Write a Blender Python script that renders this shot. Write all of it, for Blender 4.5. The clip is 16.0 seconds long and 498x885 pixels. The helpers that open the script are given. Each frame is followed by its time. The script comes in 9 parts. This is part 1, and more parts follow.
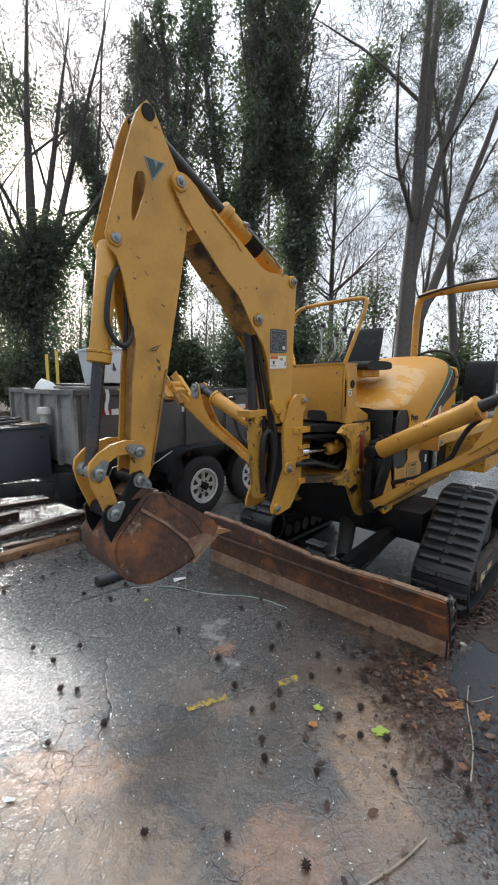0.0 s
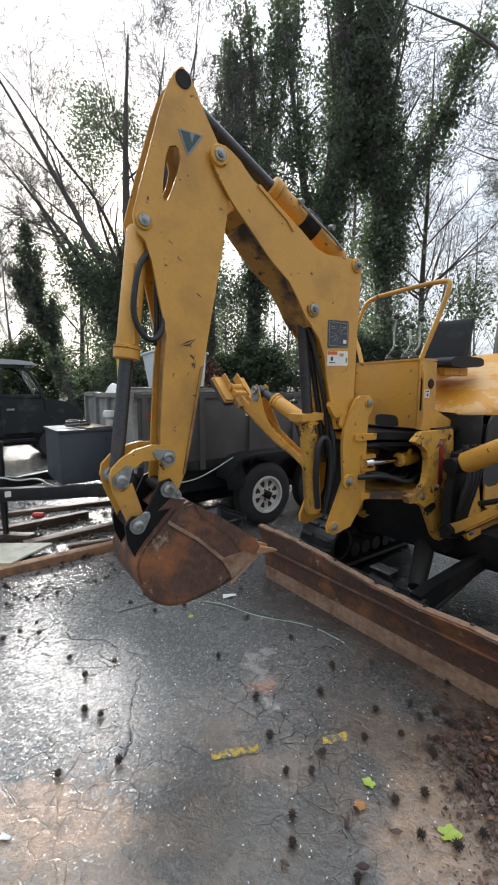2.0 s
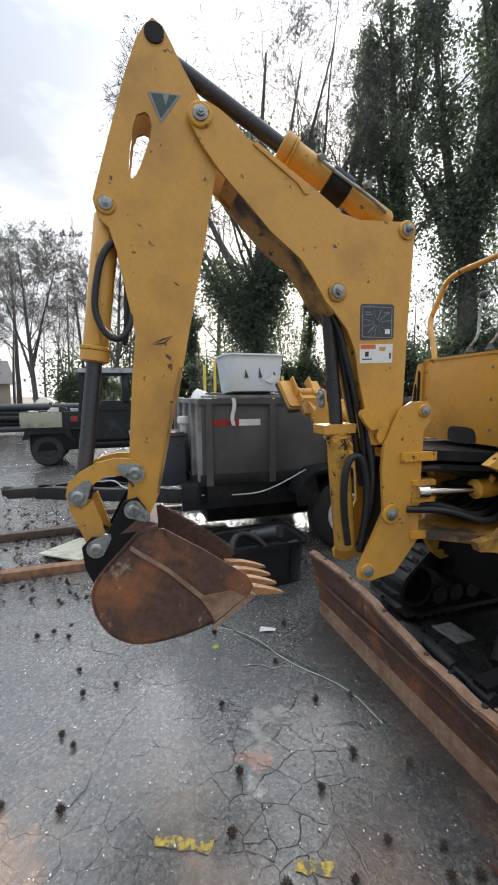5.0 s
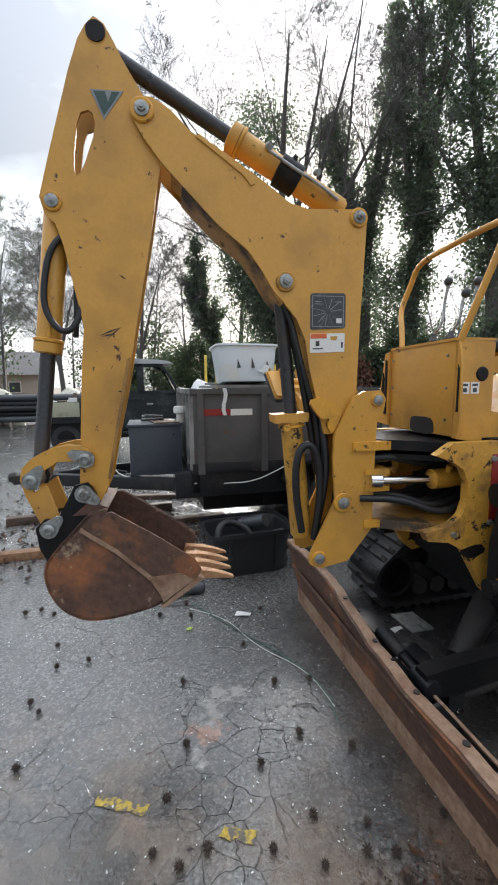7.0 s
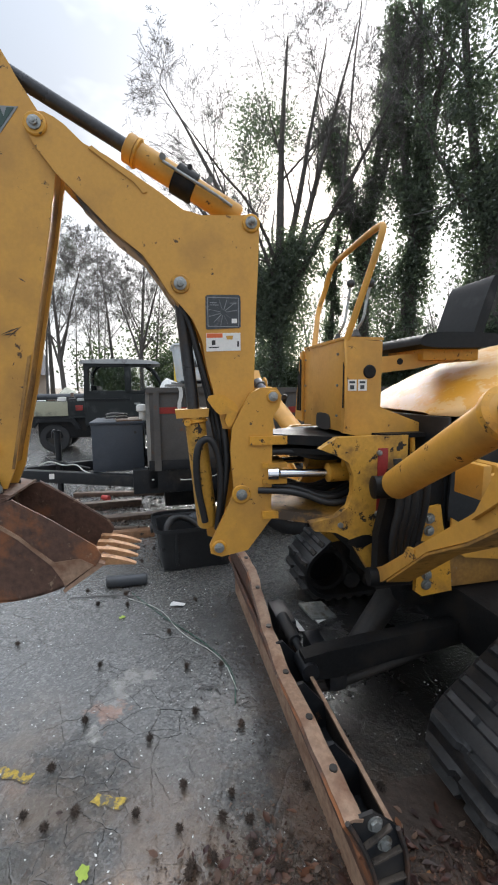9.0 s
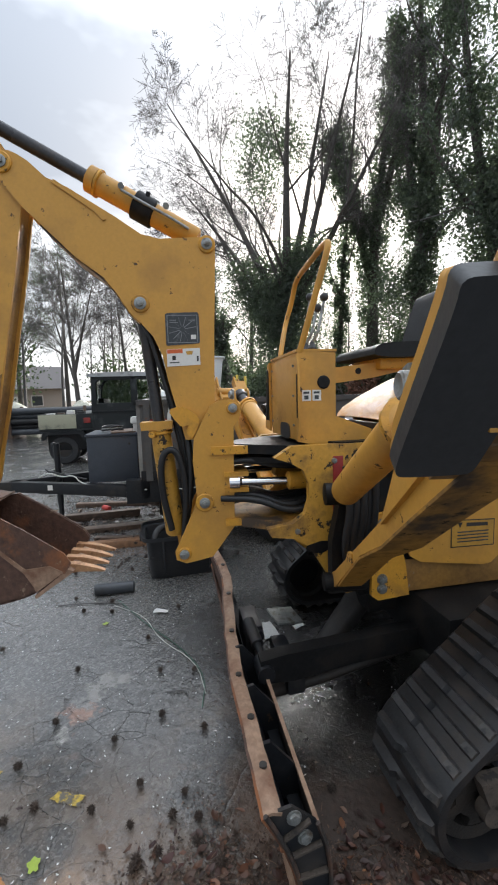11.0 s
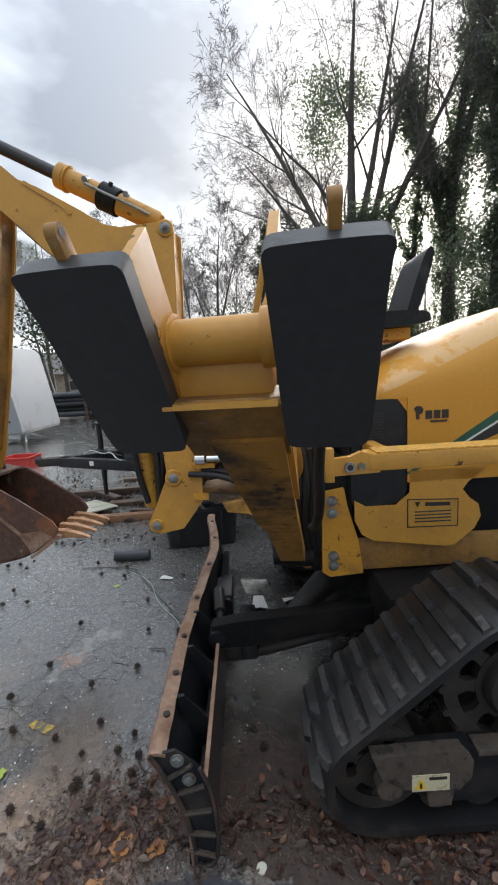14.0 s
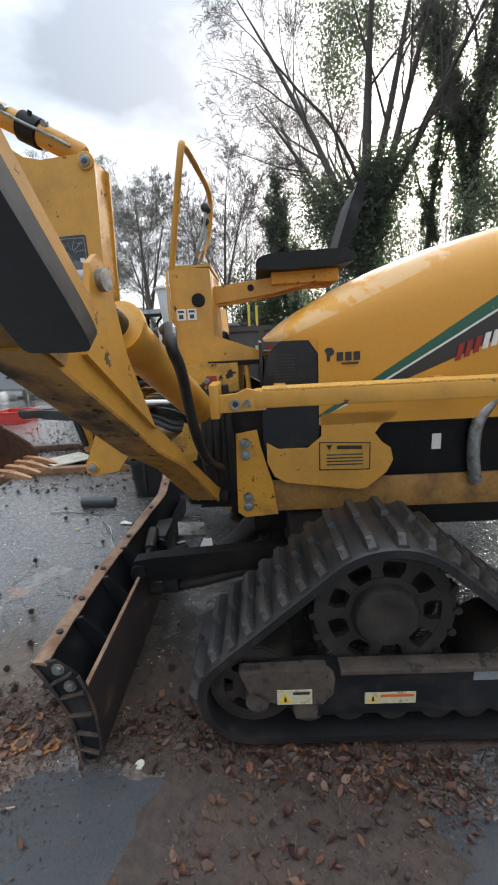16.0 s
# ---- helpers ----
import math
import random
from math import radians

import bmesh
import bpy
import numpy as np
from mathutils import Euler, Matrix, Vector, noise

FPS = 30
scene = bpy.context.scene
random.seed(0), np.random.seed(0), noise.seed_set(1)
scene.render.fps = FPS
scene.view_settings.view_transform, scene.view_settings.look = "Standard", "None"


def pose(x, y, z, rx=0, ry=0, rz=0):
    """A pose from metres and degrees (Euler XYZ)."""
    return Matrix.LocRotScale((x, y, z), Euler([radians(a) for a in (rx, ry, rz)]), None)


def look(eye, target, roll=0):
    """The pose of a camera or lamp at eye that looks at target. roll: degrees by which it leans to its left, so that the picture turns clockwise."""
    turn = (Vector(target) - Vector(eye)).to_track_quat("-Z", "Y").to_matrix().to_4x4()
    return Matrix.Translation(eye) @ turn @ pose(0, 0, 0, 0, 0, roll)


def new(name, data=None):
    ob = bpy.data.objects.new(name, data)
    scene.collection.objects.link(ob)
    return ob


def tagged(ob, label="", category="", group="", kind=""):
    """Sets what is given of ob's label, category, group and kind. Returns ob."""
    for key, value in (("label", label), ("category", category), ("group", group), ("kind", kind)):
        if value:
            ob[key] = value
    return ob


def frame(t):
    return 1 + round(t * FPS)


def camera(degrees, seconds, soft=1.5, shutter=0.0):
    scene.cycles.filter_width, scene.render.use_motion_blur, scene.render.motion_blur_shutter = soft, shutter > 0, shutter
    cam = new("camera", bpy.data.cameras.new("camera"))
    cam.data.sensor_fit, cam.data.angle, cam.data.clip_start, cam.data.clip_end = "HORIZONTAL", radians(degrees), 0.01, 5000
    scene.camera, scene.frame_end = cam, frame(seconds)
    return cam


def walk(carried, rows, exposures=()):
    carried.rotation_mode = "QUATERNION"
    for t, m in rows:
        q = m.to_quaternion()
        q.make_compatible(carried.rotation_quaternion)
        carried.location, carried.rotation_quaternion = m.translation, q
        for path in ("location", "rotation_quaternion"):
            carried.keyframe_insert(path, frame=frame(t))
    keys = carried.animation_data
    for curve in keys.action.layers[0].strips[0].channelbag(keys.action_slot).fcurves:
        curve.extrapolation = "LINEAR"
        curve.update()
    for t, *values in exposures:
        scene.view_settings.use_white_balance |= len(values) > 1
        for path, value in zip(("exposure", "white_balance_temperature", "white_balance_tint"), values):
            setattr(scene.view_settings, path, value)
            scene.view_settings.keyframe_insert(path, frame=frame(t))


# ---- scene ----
cam = camera(62.2, 16.0, soft=2.0)
METRES, EYE, TILT, LEAN, TURN = 3.3, 1.568, -8.24, -0.16, 0.0
ROWS = [
    (0.0, 0.0, 0.0, 0.0, 0.0, 0.0, -0.0),
    (0.5, 0.0056, 0.0117, -0.0003, 1.9, 0.25, -0.12),
    (1.0, 0.0204, 0.0416, 0.0012, 4.79, 0.43, -0.45),
    (1.5, 0.0439, 0.0668, 0.0027, 8.11, 0.57, -0.93),
    (2.0, 0.0512, 0.0945, 0.0019, 11.36, 0.74, -1.33),
    (2.5, 0.0553, 0.1385, 0.0049, 14.49, 0.93, -1.63),
    (3.0, 0.0645, 0.1705, 0.0105, 17.86, 1.1, -1.95),
    (3.5, 0.0918, 0.2002, 0.0134, 21.47, 1.19, -2.39),
    (4.0, 0.1314, 0.2221, 0.0188, 25.0, 1.2, -2.84),
    (6.5, 0.2563, 0.303, 0.0301, 33.34, -0.53, -3.93),
    (7.0, 0.2827, 0.3056, 0.0285, 33.73, -0.9, -3.88),
    (7.5, 0.3056, 0.3227, 0.0285, 34.03, -0.98, -3.97),
    (8.0, 0.334, 0.3471, 0.0298, 34.4, -0.93, -4.16),
    (8.5, 0.3752, 0.361, 0.0308, 34.72, -0.93, -4.35),
    (9.0, 0.4223, 0.3653, 0.0297, 34.65, -0.83, -4.19),
    (9.5, 0.4492, 0.3652, 0.0328, 33.98, -0.61, -3.68),
    (12.0, 0.5537, 0.4295, 0.0427, 41.44, 0.59, -2.62),
    (12.5, 0.5898, 0.447, 0.0472, 44.29, -0.1, -2.22),
    (13.0, 0.6085, 0.4589, 0.0483, 46.15, -1.0, -1.92),
    (13.5, 0.6239, 0.4727, 0.0493, 46.92, -2.12, -2.0),
    (14.0, 0.6339, 0.4909, 0.0462, 46.89, -3.44, -2.47),
    (14.5, 0.6476, 0.5111, 0.0411, 46.91, -5.05, -2.98),
    (15.0, 0.6641, 0.5327, 0.0345, 47.13, -6.71, -3.3),
    (15.5, 0.6948, 0.5592, 0.0291, 47.83, -8.02, -3.29),
    (16.0, 0.7291, 0.5838, 0.0272, 48.77, -8.86, -3.03),
]
walk(cam, [(t, pose(0, 0, EYE, TILT, LEAN, TURN) @ pose(METRES * x, METRES * y, METRES * z, 90 + pitch, roll, yaw)) for t, x, y, z, yaw, pitch, roll in ROWS], exposures=[(0.0, 0.99), (4.0, 1.12), (9.5, 1.20), (12.5, 0.92), (14.0, 0.95), (15.5, 1.2), (16.0, 1.2)])

# ---- world, sun, exposure ----
SUN_AZ, SUN_EL = -28.0, 24.0
SUN_DIR = Vector((math.sin(radians(SUN_AZ)) * math.cos(radians(SUN_EL)), math.cos(radians(SUN_AZ)) * math.cos(radians(SUN_EL)), math.sin(radians(SUN_EL))))


def link(nt, a, b):
    nt.links.new(a, b)


def node(nt, kind, **values):
    n = nt.nodes.new(kind)
    for key, value in values.items():
        n.inputs[key.replace("_", " ")].default_value = value
    return n


def ramp(nt, source, stops):
    n = nt.nodes.new("ShaderNodeValToRGB")
    els = n.color_ramp.elements
    while len(els) < len(stops):
        els.new(0.5)
    for e, (p, c) in zip(els, stops):
        e.position = p
        e.color = (*c, 1) if len(c) == 3 else c
    link(nt, source, n.inputs[0])
    return n


def maths(nt, op, a, b=None, c=None, clamp=False):
    n = nt.nodes.new("ShaderNodeMath")
    n.operation, n.use_clamp = op, clamp
    for i, v in enumerate((a, b, c)):
        if v is None:
            continue
        if isinstance(v, (int, float)):
            n.inputs[i].default_value = v
        else:
            link(nt, v, n.inputs[i])
    return n.outputs[0]


def mix(nt, fac, a, b, blend="MIX"):
    n = nt.nodes.new("ShaderNodeMix")
    n.data_type, n.blend_type = "RGBA", blend
    for sock, v in ((n.inputs["Factor"], fac), (n.inputs["A"], a), (n.inputs["B"], b)):
        if sock.name == "Factor" and isinstance(v, (int, float)):
            sock.default_value = v
        elif isinstance(v, tuple):
            sock.default_value = (*v, 1)
        else:
            link(nt, v, sock)
    return n.outputs["Result"]


def make_world():
    w = bpy.data.worlds.new("overcast_sky")
    scene.world = w
    w.use_nodes = True
    nt = w.node_tree
    nt.nodes.clear()
    out = nt.nodes.new("ShaderNodeOutputWorld")
    bg = nt.nodes.new("ShaderNodeBackground")
    sky = nt.nodes.new("ShaderNodeTexSky")
    sky.sky_type, sky.sun_disc = "NISHITA", False
    sky.sun_elevation, sky.sun_rotation = radians(SUN_EL), radians(SUN_AZ)
    sky.air_density, sky.dust_density = 1.0, 3.0
    co = nt.nodes.new("ShaderNodeTexCoord")
    mp = nt.nodes.new("ShaderNodeMapping")
    mp.inputs["Scale"].default_value = (1.0, 1.0, 2.2)
    link(nt, co.outputs["Generated"], mp.inputs[0])
    ns = node(nt, "ShaderNodeTexNoise", Scale=2.0, Detail=5.0, Roughness=0.5)
    link(nt, mp.outputs[0], ns.inputs["Vector"])
    clouds = ramp(nt, ns.outputs[0], [(0.38, (0.17, 0.193, 0.228)), (0.5, (0.335, 0.366, 0.405)), (0.62, (0.525, 0.555, 0.59))])
    dot = nt.nodes.new("ShaderNodeVectorMath")
    dot.operation = "DOT_PRODUCT"
    nrm = nt.nodes.new("ShaderNodeVectorMath")
    nrm.operation = "NORMALIZE"
    link(nt, co.outputs["Generated"], nrm.inputs[0])
    link(nt, nrm.outputs[0], dot.inputs[0])
    dot.inputs[1].default_value = SUN_DIR
    d = maths(nt, "MAXIMUM", dot.outputs["Value"], 0.0)
    wide = maths(nt, "POWER", d, 5.0)
    tight = maths(nt, "POWER", d, 55.0)
    glow = maths(nt, "ADD", maths(nt, "MULTIPLY", wide, 0.06), maths(nt, "MULTIPLY", tight, 0.5))
    # an overcast sky is brightest overhead
    up = nt.nodes.new("ShaderNodeSeparateXYZ")
    link(nt, nrm.outputs[0], up.inputs[0])
    rise = maths(nt, "MAXIMUM", up.outputs["Z"], 0.0)
    lift = maths(nt, "MULTIPLY_ADD", maths(nt, "POWER", rise, 2.5), 2.4, 0.85)
    # the cloud thins towards the east
    thin = maths(nt, "MULTIPLY_ADD", maths(nt, "MULTIPLY_ADD", up.outputs["X"], 1.25, 0.55, clamp=True), 0.3, 1.0)
    low = maths(nt, "POWER", maths(nt, "SUBTRACT", 1.0, rise), 5.0)
    lift = maths(nt, "MULTIPLY_ADD", low, 0.4, lift)
    # thin cloud is brighter on the sun's side of the sky
    toward = maths(nt, "MULTIPLY_ADD", dot.outputs["Value"], 0.24, 0.74)
    cover = mix(nt, 1.0, clouds.outputs[0], maths(nt, "MULTIPLY", maths(nt, "MULTIPLY", lift, thin), toward), "MULTIPLY")
    col = mix(nt, 1.0, cover, mix(nt, 1.0, (1.0, 0.995, 0.975), glow, "MULTIPLY"), "ADD")
    col = mix(nt, 1.0, col, mix(nt, 1.0, sky.outputs[0], (0.013, 0.013, 0.013), "MULTIPLY"), "ADD")
    link(nt, col, bg.inputs[0])
    bg.inputs[1].default_value = SKY_POWER
    link(nt, bg.outputs[0], out.inputs[0])


SKY_POWER = 1.0
make_world()
sun_data = bpy.data.lights.new("sun", "SUN")
sun_data.energy, sun_data.angle, sun_data.color = 4.8, radians(26), (1.0, 0.975, 0.94)
sun_lamp = new("sun", sun_data)
sun_lamp.matrix_world = look(SUN_DIR * 60, (0, 0, 0))

# ---- materials ----


def material(name, base, rough=0.6, metal=0.0, grain=0.12, grain_scale=60.0, patch=None, patch_scale=4.0, patch_at=(0.55, 0.7), bump=0.15, bump_scale=120.0,
             spots=None, spot_scale=14.0, spot_at=(0.66, 0.69), rough_var=0.1, spec=0.5, vary=0.0, streak=0.0, coat=0.0):
    """A surface with grain, broad patches of dirt, and sharp-edged spots of wear, in metres of its object."""
    m = bpy.data.materials.new(name)
    m.use_nodes = True
    nt = m.node_tree
    b = nt.nodes["Principled BSDF"]
    co = nt.nodes.new("ShaderNodeTexCoord")
    vec = co.outputs["Object"]
    fine = node(nt, "ShaderNodeTexNoise", Scale=grain_scale, Detail=4.0, Roughness=0.6)
    link(nt, vec, fine.inputs["Vector"])
    dark, light = tuple(c * (1 - grain) for c in base), tuple(min(1, c * (1 + grain)) for c in base)
    col = ramp(nt, fine.outputs[0], [(0.3, dark), (0.7, light)]).outputs[0]
    broad = node(nt, "ShaderNodeTexNoise", Scale=patch_scale, Detail=6.0, Roughness=0.62)
    if streak:
        mp = nt.nodes.new("ShaderNodeMapping")
        mp.inputs["Scale"].default_value = (1, 1, 1 / streak)
        link(nt, vec, mp.inputs[0])
        link(nt, mp.outputs[0], broad.inputs["Vector"])
    else:
        link(nt, vec, broad.inputs["Vector"])
    rgh = maths(nt, "MULTIPLY_ADD", broad.outputs[0], 2 * rough_var, rough - rough_var, clamp=True)
    if patch:
        f = ramp(nt, broad.outputs[0], [(patch_at[0], (0, 0, 0)), (patch_at[1], (1, 1, 1))]).outputs[0]
        col = mix(nt, f, col, patch)
        rgh = maths(nt, "MULTIPLY_ADD", f, 0.2, rgh, clamp=True)
    met = metal
    if spots:
        sp = node(nt, "ShaderNodeTexNoise", Scale=spot_scale, Detail=7.0, Roughness=0.7)
        link(nt, vec, sp.inputs["Vector"])
        f = ramp(nt, sp.outputs[0], [(spot_at[0], (0, 0, 0)), (spot_at[1], (1, 1, 1))]).outputs[0]
        col = mix(nt, f, col, spots)
        rgh = maths(nt, "MULTIPLY_ADD", f, 0.3, rgh, clamp=True)
    if vary:
        info = nt.nodes.new("ShaderNodeObjectInfo")
        k = maths(nt, "MULTIPLY_ADD", info.outputs["Random"], 2 * vary, 1 - vary)
        col = mix(nt, 1.0, col, k, "MULTIPLY")
    link(nt, col, b.inputs["Base Color"])
    link(nt, rgh, b.inputs["Roughness"])
    b.inputs["Metallic"].default_value = met
    b.inputs["Specular IOR Level"].default_value = spec
    b.inputs["Coat Weight"].default_value = coat
    b.inputs["Coat Roughness"].default_value = 0.15
    if bump:
        bn = node(nt, "ShaderNodeTexNoise", Scale=bump_scale, Detail=4.0)
        link(nt, vec, bn.inputs["Vector"])
        bp = node(nt, "ShaderNodeBump", Strength=bump, Distance=0.004)
        link(nt, maths(nt, "ADD", bn.outputs[0], maths(nt, "MULTIPLY", broad.outputs[0], 2.0)), bp.inputs["Height"])
        link(nt, bp.outputs[0], b.inputs["Normal"])
    return m


YELLOW = (0.58, 0.292, 0.047)
m_yellow = material("worn_yellow_paint", YELLOW, 0.42, grain=0.05, patch=(0.37, 0.19, 0.046), patch_scale=3.2, patch_at=(0.48, 0.75), bump=0.06, bump_scale=40,
                    spots=(0.09, 0.05, 0.025), spot_scale=14, spot_at=(0.642, 0.658))
m_yellow_worn = material("chipped_yellow_paint", (0.62, 0.30, 0.032), 0.5, grain=0.08, patch=(0.26, 0.13, 0.035), patch_scale=6, patch_at=(0.5, 0.72), bump=0.12, bump_scale=60,
                         spots=(0.05, 0.033, 0.02), spot_scale=22, spot_at=(0.60, 0.63))
m_yellow_chipped = material("chipped_greasy_yellow_paint", (0.55, 0.29, 0.045), 0.45, grain=0.1, patch=(0.17, 0.09, 0.032), patch_scale=6, patch_at=(0.5, 0.68), bump=0.2, bump_scale=50,
                            spots=(0.025, 0.018, 0.014), spot_scale=16, spot_at=(0.585, 0.60))
# grease on frame parts, and the painted shade of the boom's underside
m_yellow_grease_shade = material("greasy_shaded_yellow_paint", (0.44, 0.215, 0.038), 0.45, grain=0.12, patch=(0.06, 0.04, 0.026), patch_scale=5, patch_at=(0.44, 0.62), bump=0.2, bump_scale=50,
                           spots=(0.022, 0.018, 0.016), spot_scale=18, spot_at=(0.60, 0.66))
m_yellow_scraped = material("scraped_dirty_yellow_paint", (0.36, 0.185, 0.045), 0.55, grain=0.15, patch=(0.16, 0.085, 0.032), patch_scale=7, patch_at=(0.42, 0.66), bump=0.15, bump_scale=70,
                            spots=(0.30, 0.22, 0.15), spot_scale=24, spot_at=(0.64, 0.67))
m_tread = material("anti_slip_yellow_tread", (0.62, 0.33, 0.055), 0.6, grain=0.35, grain_scale=110, patch=(0.42, 0.24, 0.06), patch_scale=9, bump=0.9, bump_scale=110)
m_black = material("greasy_black_steel", (0.009, 0.009, 0.0095), 0.5, spec=0.2, grain=0.3, patch=(0.026, 0.021, 0.017), patch_scale=7, patch_at=(0.5, 0.75), bump=0.2)
m_blacksteel = material("black_painted_steel", (0.011, 0.0122, 0.0145), 0.42, spec=0.35, grain=0.25, patch=(0.045, 0.038, 0.033), patch_scale=6, patch_at=(0.52, 0.75), spots=(0.11, 0.06, 0.035), spot_scale=16, spot_at=(0.66, 0.70), bump=0.1)
m_hose = material("black_rubber_hose", (0.012, 0.012, 0.013), 0.5, grain=0.2, patch=(0.035, 0.03, 0.026), bump=0.2)
m_rubber = material("wet_track_rubber", (0.013, 0.013, 0.014), 0.46, grain=0.25, patch=(0.05, 0.037, 0.029), patch_scale=7, patch_at=(0.5, 0.75), bump=0.3, bump_scale=90)
m_lug = material("dusty_worn_lug_rubber", (0.022, 0.022, 0.023), 0.42, grain=0.3, grain_scale=45, patch=(0.10, 0.08, 0.064), patch_scale=8, patch_at=(0.52, 0.76), bump=0.4, bump_scale=90,
                 spots=(0.02, 0.02, 0.02), spot_scale=20, spot_at=(0.60, 0.66), vary=0.25)
m_pad = material("black_rubber_pad", (0.036, 0.037, 0.039), 0.48, grain=0.15, patch=(0.045, 0.044, 0.045), patch_scale=5, bump=0.15, bump_scale=60)
m_mud = material("muddy_dark_steel", (0.020, 0.017, 0.015), 0.6, grain=0.3, patch=(0.05, 0.037, 0.028), patch_scale=9, patch_at=(0.48, 0.75), bump=0.5)
m_mudcake = material("dried_mud_on_steel", (0.062, 0.048, 0.038), 0.7, grain=0.3, patch=(0.11, 0.083, 0.062), patch_scale=9, patch_at=(0.45, 0.7), bump=0.7, bump_scale=50,
                     spots=(0.035, 0.03, 0.027), spot_scale=15, spot_at=(0.56, 0.62))
m_rustdark = material("black_rusty_plate", (0.028, 0.023, 0.021), 0.55, grain=0.3, patch=(0.13, 0.06, 0.032), patch_scale=6, patch_at=(0.52, 0.72), bump=0.35)
m_rust = material("rusty_bucket_steel", (0.085, 0.043, 0.029), 0.66, grain=0.35, grain_scale=34, patch=(0.28, 0.105, 0.04), patch_scale=4.2, patch_at=(0.50, 0.66), bump=0.5, bump_scale=60,
                  spots=(0.33, 0.24, 0.16), spot_scale=13, spot_at=(0.60, 0.70))
m_rust_edge = material("worn_bright_rust", (0.30, 0.19, 0.125), 0.6, grain=0.25, grain_scale=40, patch=(0.17, 0.085, 0.05), patch_scale=9, patch_at=(0.45, 0.7), bump=0.4, bump_scale=70)
m_tooth = material("ground_worn_tooth_steel", (0.40, 0.215, 0.105), 0.5, metal=0.25, grain=0.25, patch=(0.18, 0.085, 0.042), patch_scale=18, bump=0.3)
m_steel = material("zinc_pin_steel", (0.30, 0.31, 0.30), 0.45, metal=0.7, grain=0.2, patch=(0.13, 0.10, 0.07), patch_scale=25, patch_at=(0.5, 0.72), bump=0.15)
m_chrome = material("chrome_rod", (0.75, 0.76, 0.78), 0.12, metal=1.0, grain=0.03, bump=0.02)
m_darkrod = material("dark_oiled_rod", (0.045, 0.045, 0.048), 0.3, metal=0.4, grain=0.2, patch=(0.08, 0.06, 0.045), bump=0.05)
m_red = material("faded_red_paint", (0.27, 0.022, 0.018), 0.5, patch=(0.14, 0.03, 0.022), bump=0.1)
m_white = material("white_sticker", (0.72, 0.70, 0.66), 0.5, grain=0.05, patch=(0.45, 0.40, 0.33), patch_scale=40, patch_at=(0.6, 0.75), bump=0.0)
m_cream = material("scuffed_cream_label", (0.55, 0.50, 0.33), 0.5, grain=0.08, patch=(0.25, 0.22, 0.15), patch_scale=45, patch_at=(0.56, 0.68), bump=0.0)
m_orange = material("orange_sticker_band", (0.62, 0.12, 0.03), 0.5, bump=0.0)
m_warnyel = material("warning_yellow", (0.75, 0.50, 0.03), 0.5, bump=0.0)
m_decal = material("dark_worn_decal", (0.035, 0.04, 0.045), 0.4, patch=(0.12, 0.125, 0.13), patch_scale=30, bump=0.02)
m_ink = material("black_ink", (0.025, 0.022, 0.02), 0.5, bump=0.0)
m_greyline = material("scratched_grey_line", (0.22, 0.23, 0.235), 0.5, bump=0.0)
m_signline = material("faded_sign_yellow", (0.50, 0.27, 0.04), 0.5, patch=(0.36, 0.19, 0.04), bump=0.0)
m_green = material("green_stripe", (0.028, 0.062, 0.052), 0.4, bump=0.0)
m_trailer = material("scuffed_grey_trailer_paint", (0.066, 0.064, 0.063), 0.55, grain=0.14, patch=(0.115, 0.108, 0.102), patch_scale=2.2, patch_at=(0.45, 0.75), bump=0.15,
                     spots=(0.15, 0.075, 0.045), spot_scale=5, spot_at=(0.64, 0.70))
# lighter grey base than the side walls, with darker patches and brown spots
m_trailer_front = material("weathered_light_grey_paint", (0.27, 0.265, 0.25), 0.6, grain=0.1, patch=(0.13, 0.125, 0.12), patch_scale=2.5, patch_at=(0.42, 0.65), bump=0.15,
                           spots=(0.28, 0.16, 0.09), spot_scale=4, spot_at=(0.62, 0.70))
m_tyre = material("dusty_black_tyre", (0.02, 0.02, 0.021), 0.7, grain=0.2, patch=(0.05, 0.045, 0.042), bump=0.2)
m_rim = material("chalky_white_rim", (0.62, 0.61, 0.58), 0.5, grain=0.06, patch=(0.36, 0.31, 0.26), patch_scale=14, patch_at=(0.55, 0.72), bump=0.08)
m_bluebox = material("slate_blue_box_paint", (0.042, 0.050, 0.064), 0.5, grain=0.1, patch=(0.065, 0.073, 0.088), patch_scale=3, bump=0.06)
m_tub = material("cloudy_white_plastic", (0.68, 0.74, 0.78), 0.35, grain=0.04, patch=(0.70, 0.66, 0.50), patch_scale=3.5, patch_at=(0.55, 0.75), bump=0.05)
m_bin = material("black_plastic_tote", (0.014, 0.015, 0.017), 0.4, grain=0.2, patch=(0.03, 0.03, 0.032), bump=0.1)
m_pvc = material("grey_plastic_pipe", (0.045, 0.05, 0.058), 0.4, grain=0.1, patch=(0.03, 0.03, 0.03), bump=0.05)
m_wood = material("wet_lumber", (0.10, 0.062, 0.042), 0.5, grain=0.35, grain_scale=25, patch=(0.05, 0.034, 0.026), patch_scale=4, bump=0.3, vary=0.35, streak=0.2)
m_newwood = material("damp_brown_lumber", (0.24, 0.125, 0.065), 0.55, grain=0.3, grain_scale=25, patch=(0.14, 0.075, 0.042), patch_scale=4, bump=0.3)
m_panel = material("dirty_cream_acrylic", (0.56, 0.55, 0.45), 0.3, grain=0.05, patch=(0.35, 0.33, 0.24), patch_scale=8, patch_at=(0.5, 0.7), bump=0.05)
